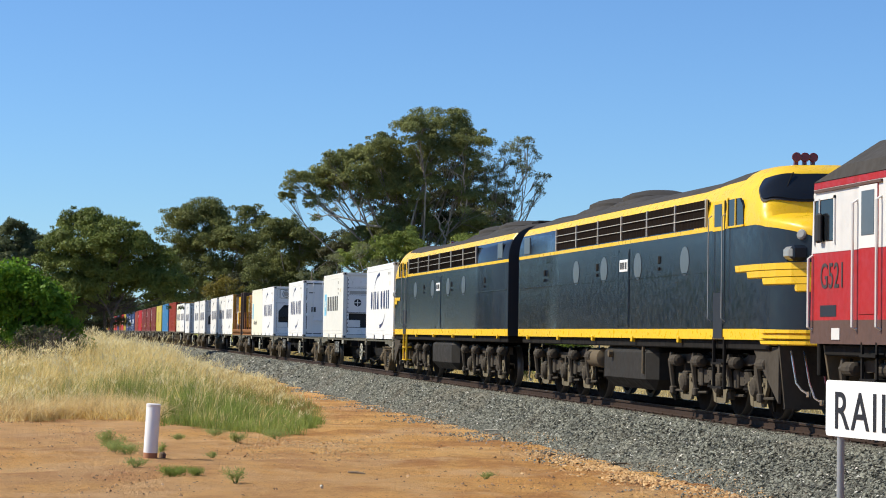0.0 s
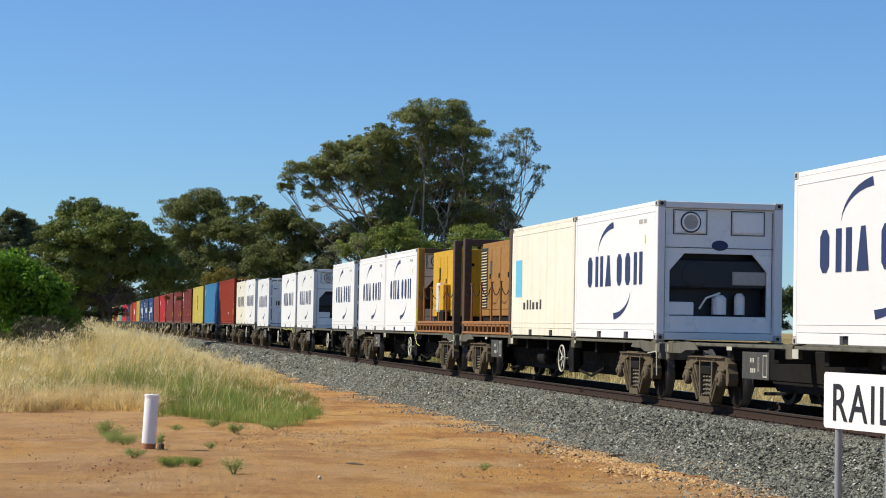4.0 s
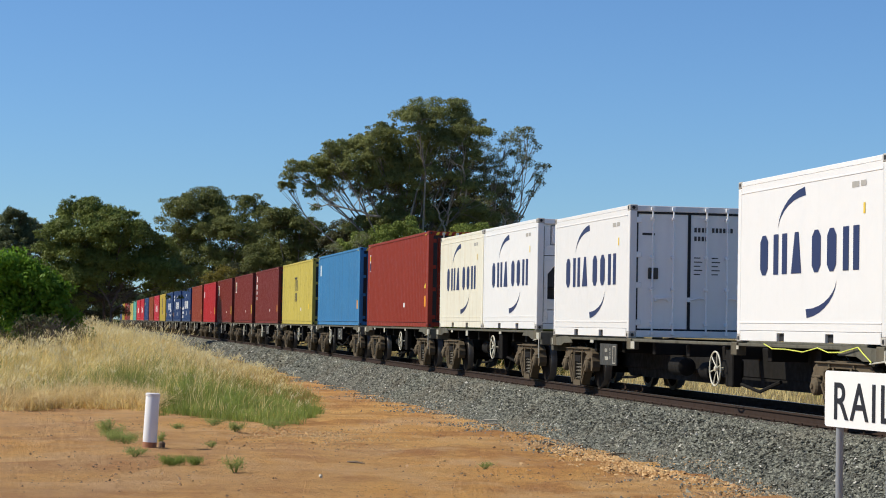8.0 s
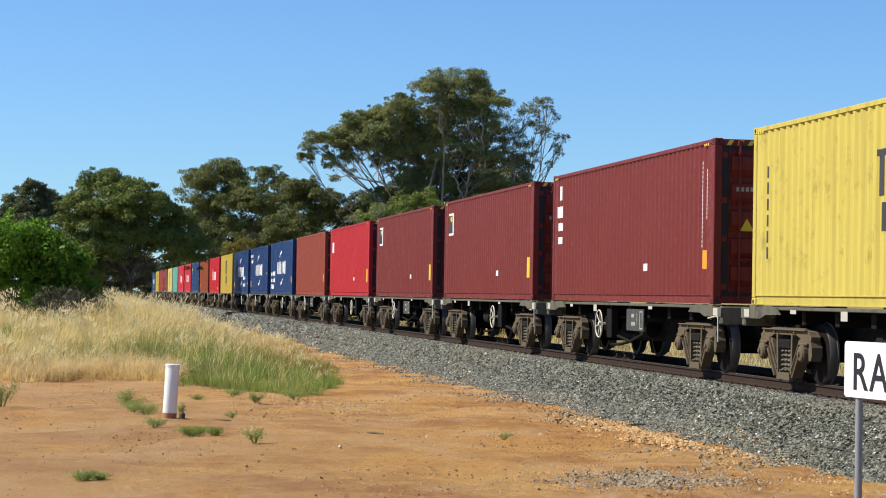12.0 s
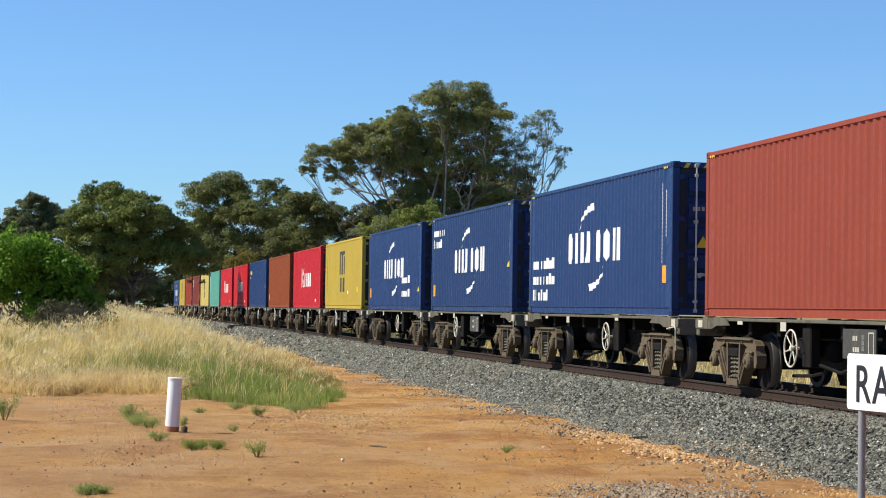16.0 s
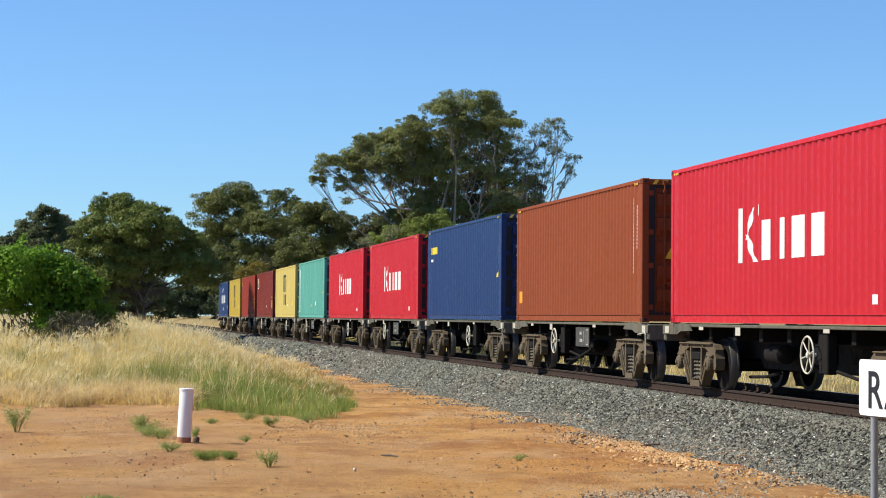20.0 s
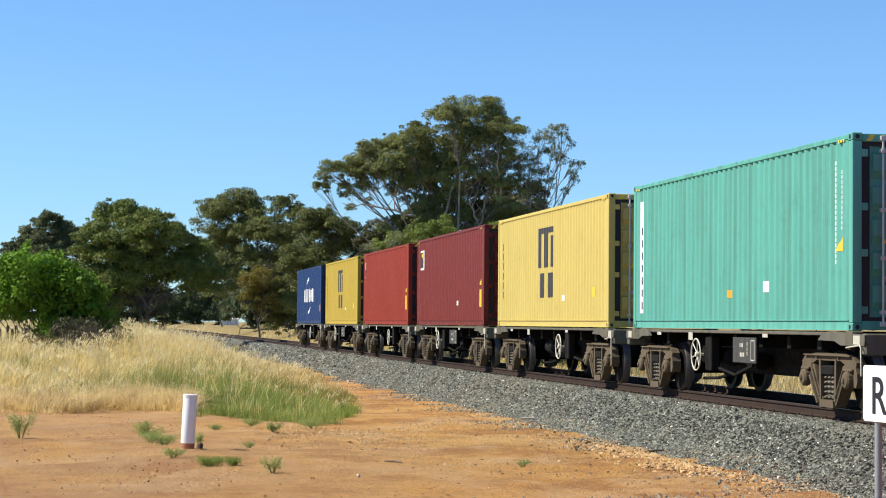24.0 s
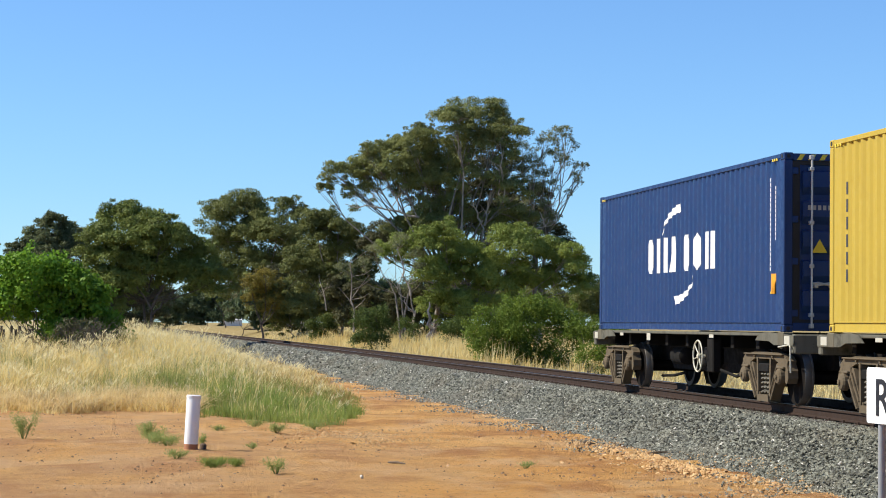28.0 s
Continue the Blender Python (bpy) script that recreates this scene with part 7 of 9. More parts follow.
    if not with_cabinet:
        for i in range(20):
            z = 0.45 + i * 0.075
            part("louvre", shared("side louvre", lambda: Geo().add([(-0.972, 0.80, 0), (-0.972, 1.50, 0), (-1.01, 1.50, -0.035), (-1.01, 0.80, -0.035), (-0.968, 1.50, -0.03), (-0.968, 0.80, -0.03)], [(0, 1, 2, 3), (3, 2, 4, 5)]).mesh("louvre", SET_SLAT)), SET_SLAT, gen, at=pose(0, 0, z))
        part("radiator_grille", Geo().box(-0.971, -0.965, 0.78, 1.52, 0.4, 1.97), DARK_RECESS, gen)
    part("radiator", Geo().box(x0 - 0.01, x1 + 0.01, -2.024, -1.99, 0.4, 1.95), DARK_RECESS, gen)
    part("inspection_window", Geo().box(-0.972, -0.964, 0.25, 0.45, 1.25, 1.62), GLASS, gen)
    part("skid", Geo().box(-0.9, 0.9, -2.05, 1.6, 0.0, 0.18, 0.02), GRIME, gen)
    part("exhaust_pipe", Geo().tube([(0.3, 0.8, 2.1), (0.3, 0.8, 2.3), (0.3, 0.6, 2.36)], 0.06, 8), GRIME, gen)
    on_train(gen, u + 0.1, 1.073 + 0.30)
    if with_cabinet:
        cab = thing("switch_cabinet", "white switch cabinet with a yellow side box on the rack", "cabinet")
        part("cabinet_body", Geo().box(-0.10, 0.10, -0.25, 0.25, 0.0, 0.85, 0.015), LOCO_WHITE, cab)
        part("cabinet_door", Geo().box(-0.112, -0.098, -0.22, 0.22, 0.04, 0.80, 0.006), LOCO_WHITE, cab)
        part("side_box", Geo().box(-0.10, 0.12, -0.80, -0.28, 0.05, 0.80, 0.015), SET_YELLOW, cab, "yellow side box")
        part("cabinet_leg", Geo().box(-0.08, 0.08, -0.75, 0.22, -0.30, 0.0, 0.01), GRIME, cab)
        on_train(cab, u - 0.4, 1.073 + 0.60)
        MOVERS[-1] = (cab, u - 0.4, 1.073 + 0.60, 0.0, -1.08)


generator_rack(140.4, SET_YELLOW, True, "yellow boxed generator set with louvred end")
generator_rack(133.15, SET_ORANGE, False, "orange boxed generator set with louvred end")

for u, z, pts in ((143.3, 1.073, [(-1.23, 0.0, 0.75), (-1.25, -0.15, 0.35), (-1.26, 0.05, -0.05), (-1.26, -0.3, -0.35), (-1.25, -0.8, -0.42)]),
                  (180.0, 1.073, [(-1.25, 0.9, -0.02), (-1.26, 0.5, -0.09), (-1.26, -0.1, -0.09), (-1.26, -0.8, -0.12), (-1.26, -1.4, -0.05), (-1.26, -1.8, -0.11), (-1.26, -2.3, -0.10), (-1.26, -2.9, -0.02), (-1.27, -3.1, -0.10), (-1.27, -3.4, -0.22)])):
    rope = thing("rope", "loose yellow-green rope hanging from the wagon", "rope")
    fine = []
    for a, b in zip(pts, pts[1:]):
        fine += [tuple(a[j] + (b[j] - a[j]) * t / 4 for j in range(3)) for t in range(4)]
    part("strand", Geo().tube(fine + [pts[-1]], 0.009, 6), ROPE, rope, "", True)
    on_train(rope, u, z)

# ---- plants ----
def leaf_material(name, a, b_, through=0.35, rough=0.5):
    """Leaves or blades that vary one from another and let some light through."""
    m, nd, lk, b = nodes_of(name)
    geo = nd.new("ShaderNodeNewGeometry")
    c = mix(nd, lk, geo.outputs["Random Per Island"], tuple(0.7 * x + 0.3 * y for x, y in zip(a, b_)), tuple(0.4 * x + 0.6 * y for x, y in zip(a, b_)))
    c = mix(nd, lk, grain(nd, lk, 0.35, 3), c, tuple(x * 0.62 for x in a), 0.7)
    lk.new(c, b.inputs["Base Color"])
    b.inputs["Roughness"].default_value = rough
    b.inputs["Specular IOR Level"].default_value = 0.12
    tr, ms = nd.new("ShaderNodeBsdfTranslucent"), nd.new("ShaderNodeMixShader")
    lk.new(c, tr.inputs[0])
    ms.inputs[0].default_value = through
    lk.new(b.outputs[0], ms.inputs[1])
    lk.new(tr.outputs[0], ms.inputs[2])
    lk.new(ms.outputs[0], nd["Material Output"].inputs[0])
    return m


def bark(name, a, b_):
    m, nd, lk, b = nodes_of(name)
    c = mix(nd, lk, grain(nd, lk, (6, 6, 1.2), 6), a, b_)
    lk.new(c, b.inputs["Base Color"])
    b.inputs["Roughness"].default_value = 0.85
    bump(nd, lk, b, grain(nd, lk, (9, 9, 1.5), 6, lo=0.2, hi=0.8), 0.6, 0.05)
    return m


PALE_BARK = bark("bare_white_gum_bark", (0.50, 0.42, 0.33), (0.24, 0.19, 0.15))
GUM_BARK = bark("pale_gum_bark", (0.36, 0.31, 0.25), (0.13, 0.105, 0.085))
DARK_BARK = bark("dark_bark", (0.12, 0.095, 0.075), (0.06, 0.048, 0.04))
LEAF = {
    "tall": leaf_material("gum_leaves", (0.192, 0.213, 0.071), (0.377, 0.392, 0.137), 0.22),
    "bright": leaf_material("fresh_gum_leaves", (0.195, 0.254, 0.055), (0.378, 0.439, 0.108), 0.24),
    "sparse": leaf_material("thin_gum_leaves", (0.209, 0.228, 0.104), (0.361, 0.375, 0.190), 0.30),
    "mid": leaf_material("gum_leaves_deep", (0.140, 0.160, 0.048), (0.280, 0.296, 0.096), 0.20),
    "dark": leaf_material("dense_leaves", (0.134, 0.174, 0.041), (0.294, 0.338, 0.089), 0.18),
    "grey": leaf_material("grey_gum_leaves", (0.125, 0.150, 0.070), (0.225, 0.250, 0.115)),
    "olive": leaf_material("olive_brown_leaves", (0.215, 0.175, 0.032), (0.375, 0.305, 0.066), 0.3),
    # dark leaf colour with the brownish shade of crown interiors painted in
    "under": leaf_material("shade_toned_leaves", (0.090, 0.091, 0.044), (0.161, 0.159, 0.071), 0.20),
    "shrub": leaf_material("shrub_leaves", (0.078, 0.118, 0.028), (0.155, 0.195, 0.052)),
    "bush": leaf_material("wattle_leaves", (0.113, 0.178, 0.024), (0.254, 0.324, 0.052), 0.32),
    "leafy": leaf_material("bright_leaves", (0.113, 0.233, 0.023), (0.289, 0.465, 0.055), 0.40),
    "far": leaf_material("distant_leaves", (0.085, 0.116, 0.054), (0.139, 0.178, 0.085)),
}
WORDS = {
    "tall": ("gum_tree", "tall spreading gum tree with pale limbs", "tree"), "sparse": ("gum_tree", "thin-crowned gum tree with bare pale twigs", "tree"),
    "mid": ("gum_tree", "dense green gum tree beyond the railway", "tree"), "dark": ("gum_tree", "dark broad-crowned gum tree in dry grass", "tree"),
    "grey": ("gum_tree", "grey-green gum tree in the distance", "tree"), "olive": ("small_tree", "small olive-brown tree beside the railway", "tree"),
    "shrub": ("shrub", "dark green shrub in dry grass", "shrub"), "bush": ("bush", "bright green wattle bush beside the railway", "bush"),
    "leafy": ("broadleaf_bush", "large leafy green bush in dry grass", "bush"), "far": ("tree_row", "distant row of grey-green trees", "tree"),
}
# leaf length, width, leaves a square metre of clump, clump flatness, share of thin outer sprays
HABIT = {"tall": (0.125, 0.056, 330, 0.85, 1.0), "sparse": (0.13, 0.05, 300, 0.8, 1.0), "mid": (0.14, 0.062, 290, 0.85, 1.0), "dark": (0.15, 0.066, 260, 0.85, 0.9),
         "grey": (0.24, 0.10, 130, 0.8, 1.0), "olive": (0.15, 0.055, 260, 0.8, 0.8), "shrub": (0.15, 0.065, 200, 0.9, 0.6), "bush": (0.15, 0.045, 260, 0.95, 0.6),
         "leafy": (0.16, 0.10, 200, 0.95, 0.7), "far": (0.6, 0.24, 42, 0.9, 0.5)}


def leaves(name, centres, radii, count, length, width, rs, material, droop=0.5, dome=False):
    """Leaf blades, each a folded lozenge, thrown round centres."""
    n = int(sum(count))
    which = np.repeat(np.arange(len(centres)), count)
    d = rs.normal(0, 1, (n, 3))
    d /= np.linalg.norm(d, axis=1)[:, None]
    d[:, 2] = np.where(d[:, 2] < -0.45, -d[:, 2], d[:, 2]) if dome else d[:, 2]
    rad = rs.uniform(0, 1, n) ** 0.3
    p = centres[which] + d * radii[which] * rad[:, None]
    a = rs.normal(0, 1, (n, 3))
    a[:, 2] -= droop
    a /= np.linalg.norm(a, axis=1)[:, None]
    out = 0.7 * d + 0.26 * rs.normal(0, 1, (n, 3)) + np.array((0, 0, 0.45))
    s = np.cross(a, out)
    s /= np.linalg.norm(s, axis=1)[:, None] + 1e-9
    L = (length * rs.uniform(0.6, 1.3, n))[:, None]
    W = (width * rs.uniform(0.7, 1.3, n))[:, None]
    if dome:
        v = np.stack((p + s * W * 0.8, p - s * W * 0.8, p + a * L * 1.1), 1)
        return fast_mesh(name, v.reshape(-1, 3), np.arange(3 * n), [3] * n, material)
    v = np.stack((p, p + a * L * 0.5 + s * W * 0.5, p + a * L, p + a * L * 0.5 - s * W * 0.5), 1)
    return fast_mesh(name, v.reshape(-1, 3), np.arange(4 * n), [4] * n, material)


def spot(across, ahead):
    """A place so far to the right of and ahead of the camera's own line of sight."""
    return 0.9861 * across + 0.1661 * ahead, -0.1661 * across + 0.9861 * ahead


SEED = [100]


def grow_limb(wood, rs, p0, p1, thick, forks):
    """A crooked bare limb from one point to another, with side branches that fork off it upwards."""
    run = p1 - p0
    n = 7
    path = [p0 + run * (i / n) + Vector(rs.normal(0, 0.028, 3)) * run.length * (0 < i) for i in range(n + 1)]
    thick *= 0.68
    wood.tube(path, [thick * (1 - 0.75 * i / n) for i in range(n + 1)], 6)
    for k in range(forks):
        i = 2 + k % (n - 2)
        side = Vector((rs.uniform(-1, 1), rs.uniform(-0.4, 0.2), rs.uniform(0.2, 1.0))).normalized() * run.length * rs.uniform(0.2, 0.42)
        a, b = path[i], path[i] + side
        mid_ = a.lerp(b, 0.5) + Vector(rs.normal(0, 0.08, 3)) * side.length
        t = thick * (1 - 0.75 * i / n)
        wood.tube([a, mid_, b], [t * 0.55, t * 0.4, t * 0.18], 5)
        wood.tube([mid_, mid_ + Vector((rs.uniform(-0.5, 0.5), 0, rs.uniform(0.1, 0.5))) * side.length], [t * 0.3, t * 0.12], 4)


def plant(kind, across, ahead, clumps, leaf=None, thin=1.0, bare=(), before=1.6):
    """A tree or bush: trunk and limbs that reach every clump, and a crown of leaves; clumps are (along the view's width, height, radius), bare limbs (from, height, to, height, thickness, forks)."""
    SEED[0] += 1
    rs = np.random.default_rng(SEED[0])
    name, label, cat = WORDS[kind]
    bx_, by_ = spot(across, ahead)
    base = Vector((bx_, by_, float(lie(bx_, by_)) - 0.1))
    tree = thing(name, label, cat)
    tree.matrix_basis = Matrix.Translation(base)
    length, width, dens, flat, fringe = HABIT[kind]
    if ahead > 170 and kind in ("mid", "dark", "olive"):
        coarse = min(1.75, ahead / 150)
        length, width, dens = length * coarse, width * coarse, dens / coarse ** 2
    rx, ry = 0.9861, -0.1661                      # the view's width in the plan
    pts = []
    for dx, z, r in clumps:
        depth = rs.uniform(-1, 1) * r * 1.2
        pts.append((Vector((dx * rx - depth * ry, dx * ry + depth * rx, z - base.z)), r))
    top = max(p.z for p, r in pts)
    wood = Geo()
    low_plant = kind in ("shrub", "bush", "leafy")
    thick = 0.027 * top if kind in ("tall", "mid", "dark", "grey") else 0.035 * top
    stems = 2 if kind in ("tall", "mid") else 3 if kind == "sparse" else (5 if low_plant else 1)
    starts = [Vector((rs.uniform(-0.5, 0.5) * (i > 0) * (1.4 if not low_plant else 1), rs.uniform(-0.4, 0.4), 0)) for i in range(stems)]
    forks = []
    for s0 in starts:
        f = s0 + Vector((rs.uniform(-0.06, 0.06) * top, rs.uniform(-0.05, 0.05) * top, top * (0.12 if low_plant else 0.52 if kind == "sparse" else 0.30)))
        mid_ = (s0 + f) / 2 + Vector((rs.uniform(-0.15, 0.15), rs.uniform(-0.15, 0.15), 0))
        wood.tube([s0, s0 + Vector((0, 0, 0.25)), mid_, f], [thick * 0.75 / stems ** 0.5, thick * 0.55 / stems ** 0.5, thick * 0.46 / stems ** 0.5, thick * 0.38 / stems ** 0.5], 9)
        forks.append(f)
    centres, radii, count = [], [], []
    for p, r in pts:
        f = min(forks, key=lambda q: (q - p).length)
        t = thick * (0.13 if kind == "sparse" else 0.28) * min(1.0, 0.5 + r / 4)
        bend = Vector((rs.uniform(-0.2, 0.2), rs.uniform(-0.2, 0.2), -0.08)) * (p - f).length
        a, b = f.lerp(p, 0.35) + bend * 0.6, f.lerp(p, 0.7) + bend * 0.5
        wood.tube([f, a, b, p], [t, t * 0.75, t * 0.5, t * 0.25], 6)
        for _ in range({"sparse": 9, "tall": 9, "mid": 7}.get(kind, 4)):
            q = p + Vector(rs.normal(0, 0.48, 3)) * r
            s0 = b.lerp(p, rs.uniform(0, 0.8))
            wood.tube([s0, s0.lerp(q, 0.5) + Vector(rs.normal(0, 0.08, 3)) * r, q], [t * 0.42, t * 0.28, t * 0.10], 4)
        # rounded billows over the limb, then thin sprays that break the outline
        billows, sprays = (8, 22) if kind == "sparse" else (18, int(18 * fringe))
        for j in range(billows + sprays):
            d = Vector(rs.normal(0, 1, 3)).normalized()
            if rs.uniform() < 0.55:
                d.z = abs(d.z)
            if j < billows:
                rr, out = r * rs.uniform(0.24, 0.48), rs.uniform(0.50, 1.0)
            else:
                rr, out = r * rs.uniform(0.10, 0.22), rs.uniform(0.85, 1.25)
            c = p + d * r * out
            if j >= billows and not low_plant and j % 3 == 0:
                wood.tube([p.lerp(c, 0.3), p.lerp(c, 0.65) + Vector(rs.normal(0, 0.05, 3)) * r, c], [t * 0.30, t * 0.2, t * 0.08], 4)
            centres.append(c)
            radii.append((rr * 1.25, rr * 1.25, rr * flat))
            count.append(max(6, int(thin * dens * 4 * rr * rr)))
    part("trunk", wood, GUM_BARK if kind in ("tall", "sparse", "mid", "grey") else DARK_BARK, tree, "", True)
    if bare:
        for x0, z0, x1, z1, t, n in bare:
            limb_wood = Geo()
            ends = [Vector((x * rx + before * ry, x * ry - before * rx, z - base.z)) for x, z in ((x0, z0), (x1, z1))]
            grow_limb(limb_wood, rs, ends[0], ends[1], t, n)
            part("bare_limb", limb_wood, DARK_BARK if kind == "dark" else PALE_BARK, tree, "", True)
    me = leaves("crown", np.array([tuple(c) for c in centres]), np.array(radii), np.array(count), length, width, rs, LEAF[leaf or kind], 0.9 if kind in ("tall", "sparse", "mid") else 0.3, kind in ("tall", "mid", "dark", "grey", "far"))
    part("crown", me, None, tree)
    return tree


plant("tall", -0.8, 150, [(-8.1, 12.1, 0.67), (-7.3, 13.2, 1.01), (-5.4, 13.6, 1.09), (-6.1, 12.0, 0.76), (-4.3, 14.5, 1.17), (-4.5, 12.8, 1.43), (-2.9, 15.0, 1.26), (-2.8, 13.3, 1.59), (-2.1, 12.1, 1.09), (-1.4, 15.2, 1.43), (-1.0, 13.7, 1.68), (0.9, 14.3, 1.76), (0.3, 12.3, 1.68), (1.5, 17.1, 1.47), (3.6, 17.4, 1.72), (5.5, 16.3, 1.43), (2.7, 15.3, 1.85), (2.0, 13.2, 1.43), (1.3, 11.0, 1.43), (-0.3, 9.8, 1.51), (4.2, 15.3, 1.34), (5.4, 14.3, 0.92), (4.7, 12.9, 0.92), (5.9, 11.6, 1.34), (6.4, 10.0, 1.34), (4.8, 9.1, 1.43), (-2.6, 8.8, 1.26), (2.7, 9.7, 1.01), (-0.7, 16.0, 1.17)], None, 0.85,
      [(3.75, 7.4, 3.6, 9.8, 0.20, 2), (3.5, 9.7, 2.7, 11.6, 0.11, 5), (3.8, 9.4, 4.2, 11.8, 0.11, 5), (5.2, 11.4, 5.0, 15.6, 0.10, 6), (4.85, 11.6, 4.85, 13.6, 0.07, 2), (-1.0, 10.0, -6.3, 11.0, 0.14, 10), (-1.1, 9.9, -1.8, 11.6, 0.07, 4)])
plant("tall", 2.3, 146, [(-2.5, 7.8, 1.80), (-0.9, 6.6, 1.88), (0.7, 6.1, 1.63), (2.9, 7.3, 1.96), (4.9, 6.7, 1.88), (1.2, 4.7, 1.80), (4.1, 4.7, 2.04), (6.5, 5.9, 1.72), (7.8, 5.1, 1.23), (-2.9, 5.2, 1.72), (6.9, 7.3, 0.90), (-0.8, 3.0, 1.59), (2.5, 2.6, 1.59), (-2.9, 3.3, 1.23), (-3.9, 8.0, 1.06), (-5.7, 7.6, 1.2), (-4.6, 7.0, 0.9)], "bright")
plant("sparse", -2.9, 144, [(-2.1, 7.2, 0.64), (-0.3, 7.9, 0.73), (0.9, 6.9, 0.73), (-2.9, 6.3, 0.56), (1.6, 5.9, 0.73), (-4.1, 5.9, 0.64), (0.3, 5.1, 0.48)], None, 0.8,
      [(0.82, 1.0, 0.6, 4.2, 0.17, 3), (0.6, 4.1, -0.5, 7.6, 0.11, 6), (0.88, 3.0, -0.9, 5.2, 0.08, 5), (1.95, 0.9, 2.0, 3.8, 0.26, 2), (-3.4, 1.5, -3.5, 6.8, 0.11, 7), (-0.2, 4.2, 0.2, 7.1, 0.05, 4), (-0.5, 4.2, -1.9, 6.6, 0.06, 6), (-5.35, 3.0, -5.9, 5.6, 0.06, 3)], 1.2)
plant("sparse", 7.1, 152, [(-1.2, 15.5, 0.85), (-0.4, 14.5, 0.94), (0.6, 16.0, 0.77), (1.3, 15.0, 0.77), (-0.6, 13.1, 0.77), (0.4, 13.5, 0.77), (2.0, 14.6, 0.51), (2.5, 15.8, 0.47), (2.9, 14.1, 0.43), (3.5, 14.2, 0.30), (2.8, 13.4, 0.38), (3.1, 13.0, 0.34), (0.1, 12.2, 0.85), (-0.8, 11.1, 0.85), (0.5, 11.1, 0.77), (2.3, 12.2, 0.30), (1.1, 12.8, 0.51), (-1.0, 13.9, 0.68), (-1.6, 13.0, 0.60), (0.3, 9.4, 0.77), (-0.5, 9.2, 1.02), (1.3, 16.5, 0.68), (2.0, 16.8, 0.51), (1.0, 10.1, 0.60)], None, 0.95,
      [(-1.5, 8.8, 1.1, 9.85, 0.11, 4), (1.1, 9.8, 2.1, 11.8, 0.07, 4), (0.5, 9.5, 0.0, 10.6, 0.11, 2), (-1.5, 8.8, -0.3, 11.4, 0.06, 4), (0.7, 10.9, 1.95, 11.9, 0.05, 2)])
# clumps behind the big crown; dark leaves paint in its inner shade
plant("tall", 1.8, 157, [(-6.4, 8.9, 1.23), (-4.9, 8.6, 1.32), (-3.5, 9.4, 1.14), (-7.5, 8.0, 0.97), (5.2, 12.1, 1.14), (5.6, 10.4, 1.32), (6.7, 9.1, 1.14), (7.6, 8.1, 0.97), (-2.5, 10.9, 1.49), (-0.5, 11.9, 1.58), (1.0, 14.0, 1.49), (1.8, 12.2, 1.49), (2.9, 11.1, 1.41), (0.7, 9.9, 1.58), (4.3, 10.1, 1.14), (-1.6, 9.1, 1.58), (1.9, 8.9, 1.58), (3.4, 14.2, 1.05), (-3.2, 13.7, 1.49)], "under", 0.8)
plant("mid", -8.5, 165, [(2.7, 8.2, 1.3), (-1.8, 9.7, 1.57), (0.0, 9.5, 1.94), (1.4, 8.1, 1.85), (-1.2, 7.6, 2.03), (1.8, 5.8, 1.75), (0.0, 5.3, 1.85), (-2.8, 6.2, 1.85)])
plant("mid", -28.03, 299.7, [(-5.83, 17.0, 3.01), (-2.11, 17.81, 3.52), (1.3, 17.17, 3.01), (5.02, 18.95, 2.19), (7.13, 17.81, 1.51), (3.4, 15.06, 3.52), (-0.81, 14.09, 3.86), (-4.54, 12.79, 3.35), (6.64, 13.76, 3.01), (4.21, 10.36, 3.86), (0.0, 9.55, 3.69), (-4.21, 8.58, 3.35)], None, 0.75)
plant("dark", -20.7, 142.5, [(-2.78, 9.15, 1.36), (-1.2, 8.92, 1.52), (0.6, 8.55, 1.43), (-3.38, 7.72, 1.43), (-1.42, 7.35, 2.0), (0.98, 7.35, 1.91), (2.62, 7.58, 0.96), (3.6, 6.75, 1.12), (-0.6, 5.78, 2.0), (1.8, 5.55, 1.83), (3.38, 5.17, 1.43), (-2.62, 5.55, 1.75), (-3.75, 6.15, 1.36), (-1.8, 4.12, 1.6), (2.62, 5.17, 1.27), (4.8, 5.1, 1.19), (-4.2, 4.5, 1.43), (-2.78, 3.15, 1.27)], None, 1.0, [(0.36, 1.0, 0.33, 3.1, 0.28, 0), (0.33, 3.0, -0.7, 4.6, 0.15, 4), (0.33, 3.0, 1.2, 4.7, 0.17, 4), (0.42, 2.6, 2.0, 4.2, 0.11, 4)], 1.5)
plant("grey", -44.3, 230, [(0.0, 12.9, 1.54), (-1.6, 11.6, 1.8), (1.3, 11.3, 1.93), (-2.9, 10.0, 1.67), (2.3, 9.4, 2.19), (-0.6, 9.0, 2.32), (-4.2, 9.3, 1.42)])
plant("dark", -36.5, 339.7, [(-4.27, 9.21, 2.84), (0.0, 8.89, 3.22), (3.79, 7.0, 3.22), (5.69, 5.58, 2.46)], None, 0.75)
plant("olive", -17.58, 198, [(-1.23, 5.78, 1.00), (0.15, 6.52, 1.05), (1.38, 5.70, 0.89), (-0.05, 4.96, 1.11), (-1.49, 4.40, 0.78), (1.28, 4.20, 0.83), (0.19, 3.42, 0.89)], None, 0.9)
plant("shrub", -9.9, 165, [(-0.53, 1.84, 0.82), (0.33, 2.17, 0.82), (0.66, 1.31, 0.73), (-0.13, 1.04, 0.82)])
